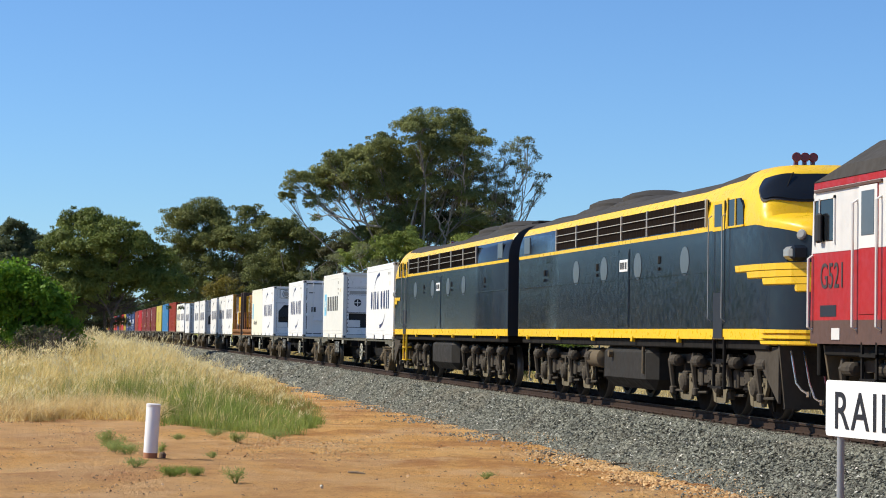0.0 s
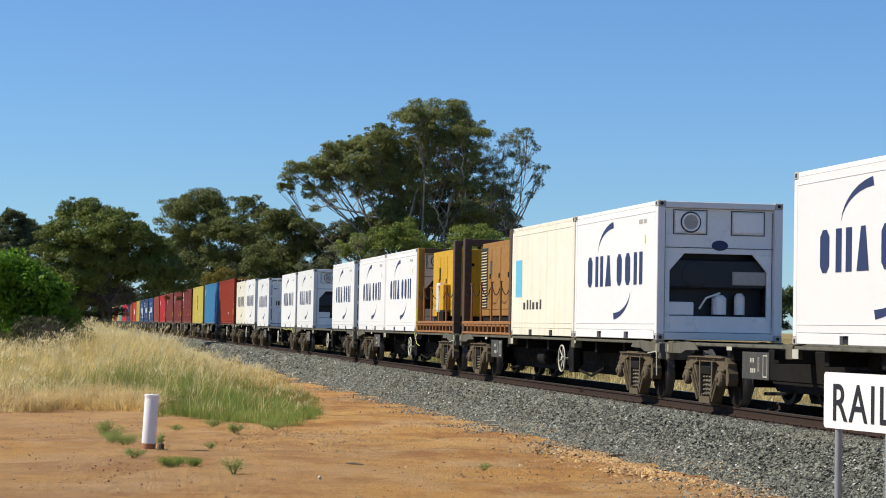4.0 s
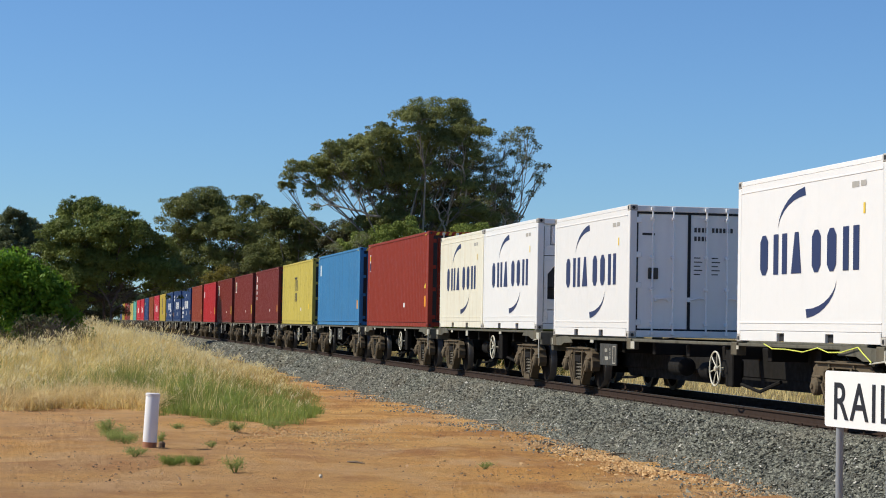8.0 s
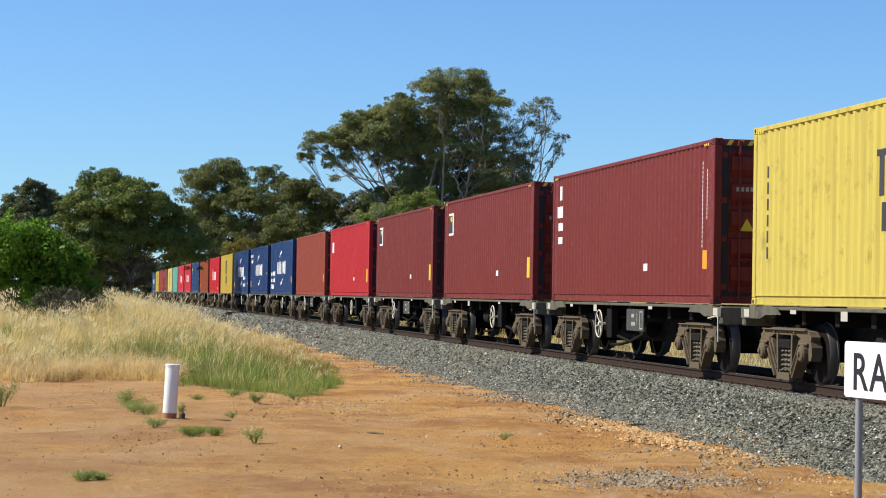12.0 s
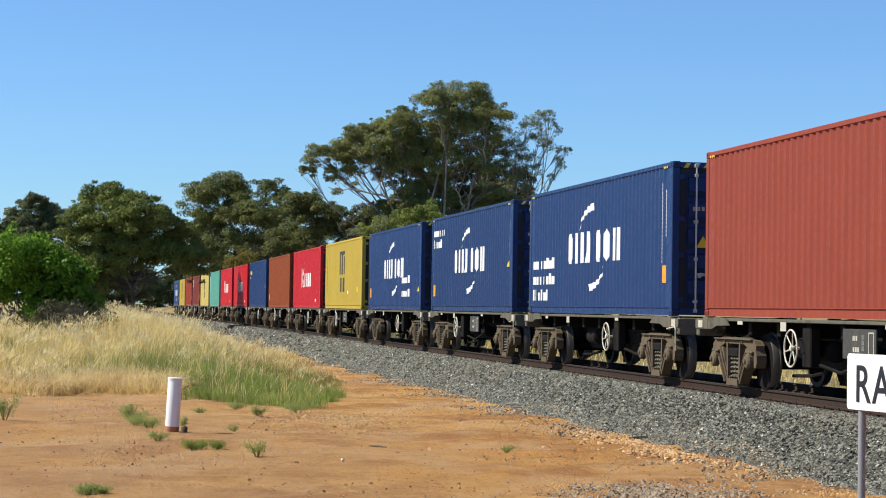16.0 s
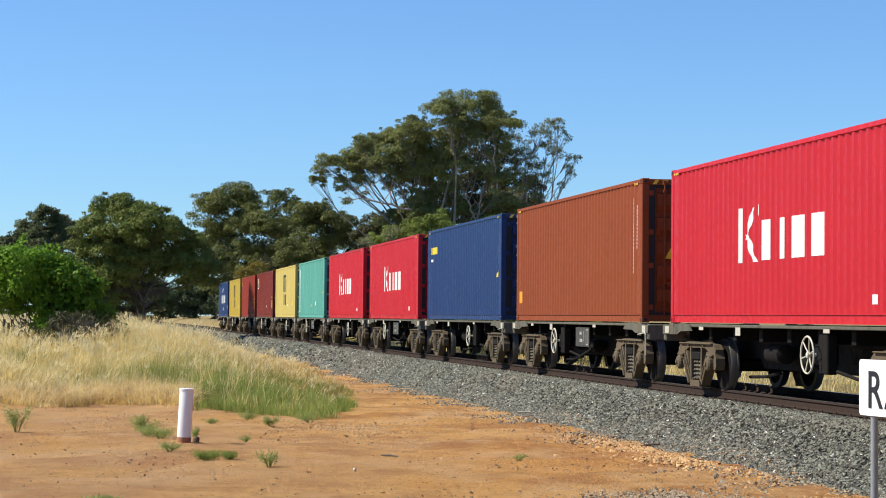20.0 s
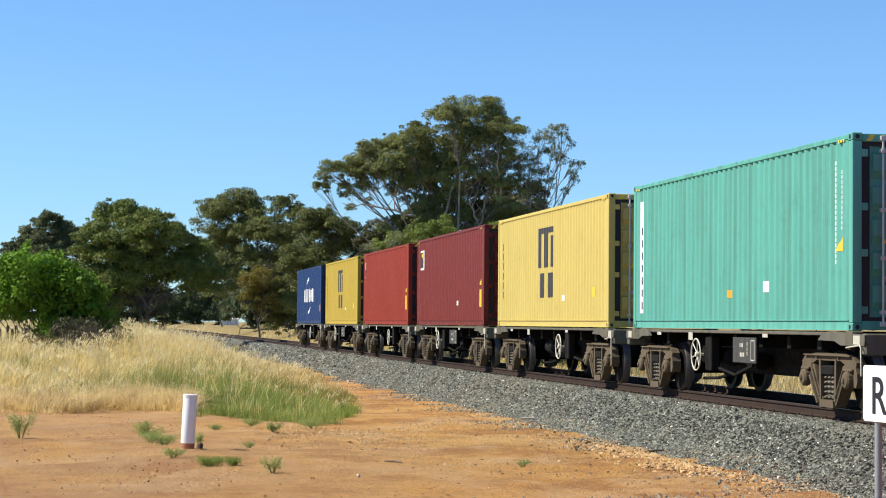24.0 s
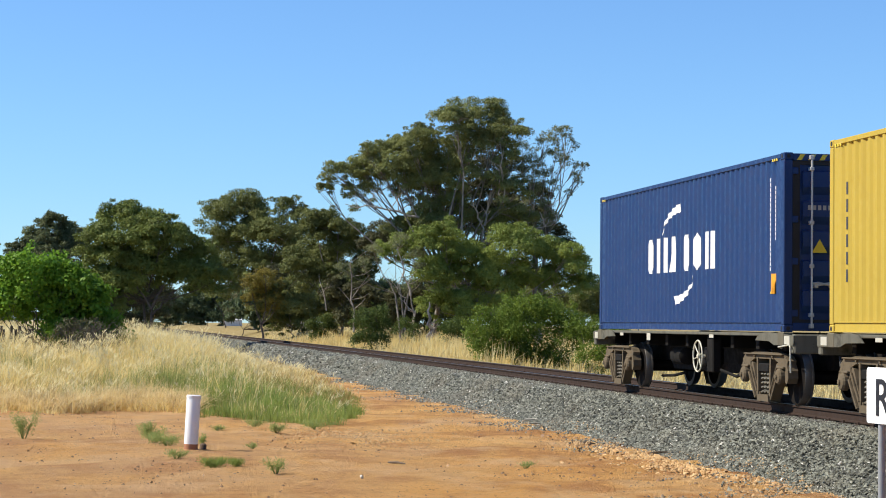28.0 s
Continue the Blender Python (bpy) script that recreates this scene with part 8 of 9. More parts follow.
plant("shrub", -4.6, 128, [(-0.4, 0.95, 0.72), (0.5, 1.0, 0.72), (-0.55, 2.2, 0.80), (0.35, 2.6, 0.86), (0.85, 1.9, 0.66), (-0.2, 1.5, 0.80)])
plant("shrub", -0.9, 140, [(-1.6, 1.7, 0.88), (1.6, 1.5, 0.96), (2.5, 1.9, 0.79)])
plant("bush", 3.2, 95, [(-1.1, 0.55, 0.62), (0.0, 0.6, 0.85), (1.2, 0.65, 0.9), (2.3, 0.6, 0.8), (-1.5, 1.7, 0.83), (-0.8, 2.3, 0.89), (0.0, 2.5, 1.01), (0.9, 2.6, 1.07), (1.9, 2.5, 1.01), (2.7, 2.2, 0.83), (-1.2, 1.1, 0.77), (-0.1, 1.5, 1.07), (1.2, 1.5, 1.13), (2.5, 1.4, 0.89)])
plant("bush", 6.6, 92, [(0.2, 0.7, 0.7), (1.0, 0.7, 0.7), (-0.3, 1.9, 0.69), (0.5, 1.8, 0.75), (1.2, 1.5, 0.75)])
plant("leafy", -14.0, 72, [(-1.4, 3.5, 0.95), (-0.6, 3.7, 0.9), (0.2, 3.6, 0.9), (1.0, 3.2, 0.81), (1.5, 2.8, 0.68), (1.9, 2.3, 0.5), (0.6, 2.6, 0.99), (-0.4, 2.8, 0.85), (-1.4, 2.75, 0.75), (1.2, 2.0, 0.68), (0.2, 1.9, 0.77), (-0.6, 2.5, 0.58), (0.8, 1.5, 0.68), (1.6, 1.6, 0.59), (2.1, 1.8, 0.41), (2.5, 1.6, 0.32), (-2.2, 3.0, 0.9), (0.4, 1.5, 0.68), (1.2, 1.4, 0.59), (1.9, 1.5, 0.5), (-1.0, 4.1, 0.41), (0.6, 3.9, 0.36), (1.7, 3.2, 0.32), (-2.0, 3.9, 0.59), (2.3, 2.1, 0.32), (2.8, 1.4, 0.29), (-0.2, 4.0, 0.32)])
plant("shrub", -11.9, 68, [(-0.9, 1.6, 0.40), (-0.5, 1.8, 0.42), (0.2, 1.8, 0.38), (-0.1, 1.5, 0.36), (0.5, 1.5, 0.31)], "under", 0.7)
plant("far", -72.7, 560, [(-31.3, 5.3, 5.96), (-22.7, 5.8, 6.32), (-14.1, 5.9, 5.96), (-7.0, 5.2, 4.56), (-1.6, 4.9, 3.86), (3.9, 6.9, 5.61), (10.2, 6.1, 5.96), (-18.8, 2.6, 4.21), (-11.0, 2.3, 3.86), (-3.1, 2.4, 3.51), (4.7, 2.8, 3.86), (-26.6, 2.5, 4.21)], None, 0.6)
plant("far", -24.4, 330, [(-7.4, 5.0, 3.72), (-2.8, 5.2, 3.72), (1.8, 5.3, 3.72), (6.5, 5.3, 3.72), (11.1, 5.2, 3.72)], None, 0.9)
plant("far", -2.0, 300, [(-5.9, 4.8, 3.57), (-1.7, 5.2, 3.57), (3.4, 5.2, 3.57), (8.4, 5.3, 3.57), (13.4, 5.1, 3.57)], None, 0.9)
plant("far", -24.8, 250, [(-0.7, 3.3, 1.72), (1.4, 3.5, 2.04), (3.5, 3.5, 2.04), (7.0, 3.5, 2.04), (10.5, 3.6, 2.04), (14.7, 3.6, 2.04), (18.9, 3.6, 2.04)])
plant("far", 25.2, 260, [(-6.5, 4.8, 2.44), (-2.9, 5.6, 2.77), (1.5, 5.3, 2.77), (5.8, 4.9, 2.77), (10.2, 4.6, 2.77)])
plant("far", 48.4, 260, [(-8.7, 5.0, 2.77), (-3.6, 5.4, 2.93), (1.5, 5.1, 2.77), (6.5, 4.8, 2.77), (10.9, 4.9, 2.77)])
plant("dark", -53.1, 210, [(3.5, 9.4, 2.35), (0.0, 9.9, 2.58), (-3.5, 9.3, 2.58), (1.8, 6.4, 2.94), (-2.3, 5.8, 2.94)])
plant("mid", -4.0, 170, [(-3.8, 3.3, 1.9), (-1.0, 3.3, 1.6), (1.9, 3.6, 1.7), (-2.4, 2.1, 1.43), (0.0, 1.9, 1.43), (2.9, 2.2, 1.43)])
plant("mid", 6.7, 165, [(-5.1, 3.1, 1.94), (-2.3, 3.2, 1.94), (0.5, 3.2, 1.94), (3.2, 3.4, 1.94), (5.5, 3.7, 1.66), (7.4, 3.2, 1.85)])
plant("dark", -34.1, 205, [(-4.0, 5.3, 2.29), (-1.1, 4.4, 2.29), (-2.9, 2.7, 1.95), (1.4, 4.2, 1.95), (-7.5, 4.1, 2.29), (-9.7, 2.9, 2.29)])
plant("mid", -14.8, 200, [(-2.8, 4.3, 1.9), (0.0, 4.3, 2.13), (2.2, 4.0, 2.01), (4.5, 3.5, 1.9), (1.1, 2.3, 1.45), (-1.7, 2.3, 1.45)])
# undergrowth among the gums, their shade mixed into its dark leaf colour
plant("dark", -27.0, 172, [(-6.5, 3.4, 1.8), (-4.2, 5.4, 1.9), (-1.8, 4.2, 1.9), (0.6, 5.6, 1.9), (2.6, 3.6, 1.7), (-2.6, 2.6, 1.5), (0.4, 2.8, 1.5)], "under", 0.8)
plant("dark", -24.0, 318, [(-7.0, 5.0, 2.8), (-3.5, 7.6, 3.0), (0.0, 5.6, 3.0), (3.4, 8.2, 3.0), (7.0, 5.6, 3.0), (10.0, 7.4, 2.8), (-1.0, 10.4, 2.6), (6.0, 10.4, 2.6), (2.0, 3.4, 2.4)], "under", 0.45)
plant("far", -56, 480, [(-9.0, 5.0, 3.6), (-4.0, 6.0, 4.0), (1.5, 5.2, 3.8), (6.5, 6.4, 4.0), (11.0, 5.4, 3.6)])
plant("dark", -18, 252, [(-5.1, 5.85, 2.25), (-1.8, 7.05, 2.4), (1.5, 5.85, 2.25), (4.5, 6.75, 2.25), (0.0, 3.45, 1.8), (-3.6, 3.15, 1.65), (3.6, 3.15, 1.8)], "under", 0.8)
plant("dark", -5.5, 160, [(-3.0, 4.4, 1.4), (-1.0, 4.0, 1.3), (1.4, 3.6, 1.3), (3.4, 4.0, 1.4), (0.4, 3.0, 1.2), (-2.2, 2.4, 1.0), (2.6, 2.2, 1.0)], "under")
for i in range(11):
    plant("far", -42 - 9 * i, 140 + (7 * i) % 15, [(-5.0, 3.6, 2.6), (-1.6, 4.6 + 0.4 * (i % 3), 3.0), (2.0, 4.2, 2.8), (5.2, 3.4, 2.5), (0.2, 6.4 + 0.5 * (i % 2), 2.4), (-3.4, 2.2, 2.2), (3.6, 2.2, 2.2)], None, 0.35)


def blades(name, x, y, height, width, lean, material, seed, away=None):
    """Grass blades, each bent once, in one mesh; away: the way each one leans, or none."""
    rs = np.random.default_rng(seed)
    n = len(x)
    z = lie(x, y)
    a = rs.uniform(0, math.tau, n)
    h = height * rs.uniform(0.55, 1.2, n)
    b = np.abs(rs.normal(0.15, lean, n))
    wx, wy = np.cos(a) * width * 0.5, np.sin(a) * width * 0.5
    t = a + 1.57 + rs.normal(0, 0.6, n) if away is None else away + rs.normal(0, 0.5, n)
    dirx, diry = np.cos(t), np.sin(t)
    m = 0.55
    mx, my, mz = x + dirx * b * h * 0.35, y + diry * b * h * 0.35, z + h * m
    tx, ty, tz = x + dirx * b * h, y + diry * b * h, z + h * np.sqrt(np.clip(1 - b * b * 0.6, 0.12, 1))
    v = np.stack((np.stack((x - wx, y - wy, z - 0.02), -1), np.stack((x + wx, y + wy, z - 0.02), -1), np.stack((mx + wx * 0.8, my + wy * 0.8, mz), -1),
                  np.stack((mx - wx * 0.8, my - wy * 0.8, mz), -1), np.stack((tx, ty, tz), -1)), 1)
    i = 5 * np.arange(n)[:, None]
    loops = np.concatenate((i + np.array([0, 1, 2, 3]), i + np.array([3, 2, 4])), 1).ravel()
    return fast_mesh(name, v.reshape(-1, 3), loops, np.tile([4, 3], n), material)


def straw_material(name, pale, golden, deep_):
    """Dry blades, paler or more golden tuft by tuft."""
    m, nd, lk, b = nodes_of(name)
    geo = nd.new("ShaderNodeNewGeometry")
    c = mix(nd, lk, geo.outputs["Random Per Island"], golden, pale)
    c = mix(nd, lk, grain(nd, lk, (0.7, 0.5, 0.7), 4, lo=0.46, hi=0.62), c, golden, 0.75)
    c = mix(nd, lk, grain(nd, lk, (2.3, 1.5, 1.2), 4, lo=0.52, hi=0.66), c, deep_, 0.7)
    lk.new(c, b.inputs["Base Color"])
    b.inputs["Roughness"].default_value = 0.6
    tr, ms = nd.new("ShaderNodeBsdfTranslucent"), nd.new("ShaderNodeMixShader")
    lk.new(c, tr.inputs[0])
    ms.inputs[0].default_value = 0.45
    lk.new(b.outputs[0], ms.inputs[1])
    lk.new(tr.outputs[0], ms.inputs[2])
    lk.new(ms.outputs[0], nd["Material Output"].inputs[0])
    return m


STRAW = straw_material("dry_straw", (0.92, 0.80, 0.42), (0.76, 0.58, 0.22), (0.40, 0.27, 0.085))
STRAW_FALLEN = straw_material("flattened_straw", (0.86, 0.72, 0.40), (0.68, 0.51, 0.23), (0.36, 0.245, 0.105))
PLUME = leaf_material("pale_seed_heads", (0.82, 0.70, 0.38), (0.92, 0.83, 0.54), 0.5, 0.7)
STRAW_WARM = leaf_material("reddish_straw", (0.45, 0.28, 0.10), (0.60, 0.42, 0.18), 0.35, 0.6)
GREEN = leaf_material("green_grass", (0.223, 0.297, 0.058), (0.424, 0.488, 0.138), 0.42, 0.5)
OLIVE = leaf_material("fading_grass", (0.346, 0.356, 0.108), (0.562, 0.518, 0.205), 0.45, 0.55)
WEED = leaf_material("weed_leaves", (0.300, 0.370, 0.100), (0.480, 0.530, 0.200), 0.5, 0.5)


def sown(n, x0, x1, y0, y1, seed, power=1.0, test=None, tuft=16, spread=0.14):
    """Places of blades gathered in tufts, the height of each tuft and the way its blades lean."""
    rs = np.random.default_rng(seed)
    m = n // tuft
    cx, cy = rs.uniform(x0, x1, m), y0 + (y1 - y0) * rs.uniform(0, 1, m) ** power
    tall, wind = rs.uniform(0.35, 1.22, m) * (0.82 + 0.26 * np.sin(cx * 1.1 + 0.4 * cy) * np.sin(cy * 0.33)) * (0.30 + 0.70 * ease(0, 5.0, cy - grass_front(cx))) * (0.35 + 0.65 * np.maximum(ease(0.6, 4.2, TOE - 1.75 - cx), ease(TOE, TRACK_X, cx))), rs.uniform(0, math.tau, m)
    dx, dy = rs.normal(0, spread, m * tuft), rs.normal(0, spread, m * tuft)
    x, y = np.repeat(cx, tuft) + dx, np.repeat(cy, tuft) + dy
    away = np.arctan2(dy + 0.10 * np.sin(np.repeat(wind, tuft)), dx + 0.10 * np.cos(np.repeat(wind, tuft)) + 0.10)
    keep = rs.uniform(0, 1, len(x)) < grassy(x, y)
    if test is not None:
        keep &= rs.uniform(0, 1, len(x)) < test(x, y)
    return x[keep], y[keep], np.repeat(tall, tuft)[keep], away[keep]


def greenness(x, y):
    """Share of green grass: thick at the front edge by the track side, thin behind."""
    return ease(0.5, 2.0, x + 0.5 * np.sin(y) + 0.4 * np.sin(2.1 * x + y)) * (1 - 0.85 * ease(51, 62, y)) * (1 - 0.8 * ease(7.2, 8.4, x))


def faded(x, y):
    """Patches of half-green grass among the straw."""
    return ease(-0.3, 0.6, np.sin(x * 0.9 + 1) * np.sin(y * 0.5)) * (1 - ease(60, 70, y))


def redness(x, y):
    """Share of reddish grass: towards the ballast."""
    return ease(3.0, 5.0, x + 0.3 * np.sin(y * 1.3)) * (1 - ease(72, 95, y)) * ease(49, 53, y)


def field(name, label, places, h, w, lean, material, seed):
    x, y, tall, away = places
    tagged(new(name, blades(name, x, y, h * tall, w, lean, material, seed, away)), label, "grass", kind="stuff")


field("dry_grass", "tall dry straw-coloured grass", sown(190000, -13, 9.0, 42, 84, 21, 1.35, lambda x, y: (1 - 0.86 * greenness(x, y)) * (1 - 0.75 * redness(x, y)) * (1 - 0.55 * faded(x, y)), 44, 0.11), 1.14, 0.015, 0.55, STRAW, 22)
field("dry_grass", "tall dry straw-coloured grass", sown(60000, -26, 9.3, 80, 260, 23, 1.5, None, 16, 0.3), 0.95, 0.04, 0.4, STRAW, 24)
field("green_grass", "lush green grass patch beside bare earth", sown(120000, 0.0, 9.0, 41, 64, 25, 1.0, lambda x, y: greenness(x, y) * (0.35 + 0.65 * ease(-0.4, 0.5, np.sin(2.9 * x + 0.8 * y) * np.sin(1.3 * y - 1.7 * x))), 40, 0.13), 0.70, 0.013, 0.6, GREEN, 26)
field("fading_grass", "half-dry olive grass", sown(46000, 0.0, 9.0, 42, 84, 27, 1.0, lambda x, y: 0.25 + 0.75 * greenness(x, y)), 0.64, 0.014, 0.45, OLIVE, 28)
field("fading_grass", "half-dry olive grass", sown(56000, -13, 2.5, 46, 64, 37, 1.0, lambda x, y: 0.3 + 0.7 * faded(x, y)), 0.80, 0.014, 0.45, OLIVE, 38)
field("reddish_grass", "thin reddish dry grass beside the ballast", sown(70000, 2.5, 9.3, 48, 110, 29, 1.3, lambda x, y: np.maximum(ease(2.4, 0.4, TOE - 1.0 - x), redness(x, y))), 0.66, 0.014, 0.4, STRAW_WARM, 30)
field("dry_grass", "dry straw-coloured grass beyond the railway", sown(52000, TRACK_X + 2.9, TRACK_X + 34, 30, 230, 31, 1.4, None, 16, 0.3), 0.6, 0.03, 0.45, STRAW, 32)
field("dry_grass", "tall dry straw-coloured grass at the foot of the trees", sown(34000, TRACK_X + 2.9, TRACK_X + 24, 88, 172, 39, 1.0, None, 24, 0.22), 1.15, 0.036, 0.4, STRAW, 40)
field("green_grass", "green tufts in dry grass", sown(9000, TRACK_X + 6, TRACK_X + 30, 60, 160, 33, 1.0, lambda x, y: ease(0.2, 0.6, np.sin(x * 0.5) * np.sin(y * 0.12))), 0.5, 0.03, 0.5, OLIVE, 34)
def plumes(name, n, x0, x1, y0, y1, h, size, seed):
    """Feathery seed heads that stand over the grass, each of four thin bent lozenges."""
    x, y, tall, away = sown(n, x0, x1, y0, y1, seed, 1.3, lambda x, y: (1 - 0.85 * greenness(x, y)) * (1 - 0.85 * redness(x, y)), 12, 0.22)
    rs = np.random.default_rng(seed + 1)
    m = len(x)
    z = lie(x, y) + h * tall * rs.uniform(0.8, 1.15, m)
    base = np.stack((x, y, z), -1)
    vs = []
    for k in range(4):
        d = np.stack((np.cos(away) * 0.6 + rs.normal(0, 0.35, m), np.sin(away) * 0.6 + rs.normal(0, 0.35, m), rs.uniform(0.5, 1.1, m)), -1) * size
        w = np.stack((-np.sin(away), np.cos(away), rs.normal(0, 0.3, m)), -1) * size * 0.08
        p = base + d * 0.25 * k
        vs.append(np.stack((p, p + d * 0.5 + w, p + d, p + d * 0.5 - w), 1))
    v = np.concatenate(vs).reshape(-1, 3)
    tagged(new(name, fast_mesh(name, v, np.arange(len(v)), [4] * (len(v) // 4), PLUME)), "feathery pale seed heads over the dry grass", "grass", kind="stuff")


plumes("seed_heads", 15000, -13, 8.5, 47, 84, 1.04, 0.12, 51)
plumes("seed_heads", 9000, -26, 9.2, 84, 240, 0.75, 0.2, 53)
# small straw tufts strewn before the edge of the grass
rs = np.random.default_rng(57)
cx = rs.uniform(-9, 6.5, 150)
cy = grass_front(cx) - np.abs(rs.normal(0, 0.7, 150)) + 0.3
big = rs.uniform(0.25, 1.0, 150)
x, y = np.repeat(cx, 30) + rs.normal(0, 0.09, 4500), np.repeat(cy, 30) + rs.normal(0, 0.09, 4500)
away = np.arctan2(y - np.repeat(cy, 30), x - np.repeat(cx, 30))
near_green = np.repeat(cx, 30) > 2.2
field("dry_grass", "small straw tufts before the grass", (x[~near_green], y[~near_green], np.repeat(big, 30)[~near_green], away[~near_green]), 0.42, 0.013, 0.8, STRAW, 58)
field("green_grass", "small green tufts before the grass", (x[near_green], y[near_green], np.repeat(big, 30)[near_green], away[near_green]), 0.40, 0.013, 0.8, GREEN, 59)
# flattened stalks along the front edge
rs = np.random.default_rng(35)
x = rs.uniform(-9, 2.2, 22000)
y = grass_front(x) + rs.normal(0.8, 0.7, 22000)
field("fallen_grass", "flattened pale stalks at the edge of the grass", (x, y, rs.uniform(0.5, 1.3, 22000), rs.uniform(-2.4, 0.5, 22000)), 0.55, 0.015, 1.5, STRAW_FALLEN, 36)


def weed(x, y, r, h, n, seed, green=None):
    rs = np.random.default_rng(seed)
    ob = thing("weed_tuft", "small green weed tuft on bare earth", "weed", "weeds on the bare earth")
    gz_ = float(lie(x, y))
    wood, cs = Geo(), []
    for i in range(7):
        a, d = rs.uniform(0, math.tau), rs.uniform(0.1, 1) * r
        tip = Vector((math.cos(a) * d, math.sin(a) * d, h * rs.uniform(0.6, 1.0)))
        wood.tube([(0.1 * tip.x, 0.1 * tip.y, -0.02), (0.5 * tip.x, 0.5 * tip.y, 0.6 * tip.z), tip], [0.008, 0.006, 0.003], 4)
        cs += [tip * 0.45, tip * 0.75, tip]
    ob.matrix_basis = Matrix.Translation((x, y, gz_))
    part("stalk", wood, WEED, ob)
    me = leaves("leaves", np.array([tuple(c) for c in cs]), np.array([(r * 0.4, r * 0.4, h * 0.22)] * len(cs)), np.array([2 * n // len(cs)] * len(cs)), 0.055, 0.009, rs, green or WEED, -0.9)
    part("leaves", me, None, ob)


for i, (x, y, r_, h, n) in enumerate([(-1.35, 36.7, 0.20, 0.50, 420), (0.88, 37.1, 0.22, 0.34, 420), (1.13, 34.0, 0.28, 0.24, 420), (0.93, 35.0, 0.18, 0.30, 300), (1.13, 30.9, 0.18, 0.16, 160), (1.66, 34.2, 0.10, 0.26, 120),
                                      (1.57, 29.0, 0.22, 0.20, 420), (1.92, 29.1, 0.16, 0.15, 240), (2.40, 28.0, 0.14, 0.26, 160), (3.26, 38.1, 0.16, 0.22, 220), (3.0, 40.0, 0.25, 0.2, 220),
                                      (4.22, 40.3, 0.4, 0.2, 420), (2.2, 38.6, 0.12, 0.14, 90), (2.5, 33.8, 0.12, 0.10, 70), (6.3, 29.8, 0.14, 0.1, 60), (0.06, 22.3, 0.15, 0.11, 260), (0.25, 22.35, 0.08, 0.07, 90)]):
    weed(x, y, r_ * 1.2, h * (0.72 if i else 1.0), int(n * 1.3), 60 + i, GREEN if i in (6, 7) else None)

# ---- small things ----
POST_WHITE = paint("white_pipe_plastic", (0.78, 0.77, 0.76), 0.5, dirt=(0.5, 0.42, 0.34), streaks=0.1, patches=0.08, dents=0.03)
POST_DIRT = paint("red_dust", (0.36, 0.16, 0.08), 0.9, dirt=(0.25, 0.10, 0.05))
px, py = 1.43, 32.8
post = thing("marker_post", "white round plastic marker post with a dusty foot", "post", at=pose(px, py, float(lie(px, py)), 0, 2.6, 0))
part("tube", Geo().disc((0, 0, 0.09), (0, 0, 1), [(0, 0.112), (0.78, 0.112), (0.79, 0.108)], 28), POST_WHITE, post, "", True)
part("cap", Geo().disc((0, 0, 0.84), (0, 0, 1), [(0, 0.118), (0.035, 0.118), (0.045, 0.10)], 28), POST_WHITE, post, "", True)
part("foot", Geo().disc((0, 0, -0.06), (0, 0, 1), [(0, 0.113), (0.16, 0.113)], 28), POST_DIRT, post, "foot stained by red dust", True)
STONE_BROWN = plain("dark_stone", (0.12, 0.08, 0.055), 0.9)
clod = thing("stone_block", "small dark brown stone beside the post", "stone")
clod.matrix_basis = pose(px + 0.20, py + 0.15, float(lie(px, py)), 0, 8, 20)
part("block", Geo().box(-0.045, 0.045, -0.06, 0.06, -0.02, 0.10, 0.025), STONE_BROWN, clod)
STICK = plain("weathered_stick", (0.20, 0.15, 0.10), 0.9)
PALE_STICK = plain("bleached_stick", (0.52, 0.47, 0.38), 0.9)
for i, (x, y, L, a, m_) in enumerate([(9.15, 42.0, 0.5, 20, PALE_STICK), (9.25, 42.9, 0.45, -15, PALE_STICK), (9.1, 32.3, 0.5, 30, STICK), (3.5, 27.2, 0.25, 80, PALE_STICK), (4.4, 30.2, 0.3, -40, STICK), (8.5, 34.6, 0.4, 60, STICK)]):
    st = thing("stick", "weathered stick lying on the earth", "stick")
    st.matrix_basis = pose(x, y, float(lie(x, y)) + 0.03 + max(0.0, float(bed_height(np.array([x]), 0)[0])), 0, 0, a)
    part("twig", Geo().tube([(-L / 2, 0, 0), (0, 0.02, 0.01), (L / 2, 0, 0)], [0.02, 0.018, 0.010], 6), m_, st)

# the crossing sign, side on to the track
SIGN_WHITE = paint("sign_face", (0.80, 0.80, 0.78), 0.4, dirt=(0.5, 0.48, 0.44), streaks=0.05, patches=0.05, dents=0.02)
GALV = paint("galvanised_pipe", (0.30, 0.315, 0.33), 0.5, 0.3, dirt=(0.18, 0.18, 0.18), streaks=0.2, dents=0.02)
SIGN_BLACK = plain("sign_black", (0.012, 0.013, 0.018), 0.5)
sx, sy, sz = 5.84, 14.89, 1.375
gz0 = float(lie(sx, sy))
sign = thing("rail_sign", "white rectangular sign with black capitals on two pipes", "sign", at=pose(sx, sy, gz0, 0, 0, 9.5))
SW, SH, zb = 1.03, 0.43, sz - gz0
round_ = []
for cy, cz, a0 in ((-0.03, zb + 0.03, 270), (-0.03, zb + SH - 0.03, 0), (-SW + 0.03, zb + SH - 0.03, 90), (-SW + 0.03, zb + 0.03, 180)):
    for j in range(5):
        a = radians(a0 + j * 22.5)
        round_.append((cy + 0.03 * math.cos(a), cz + 0.03 * math.sin(a)))
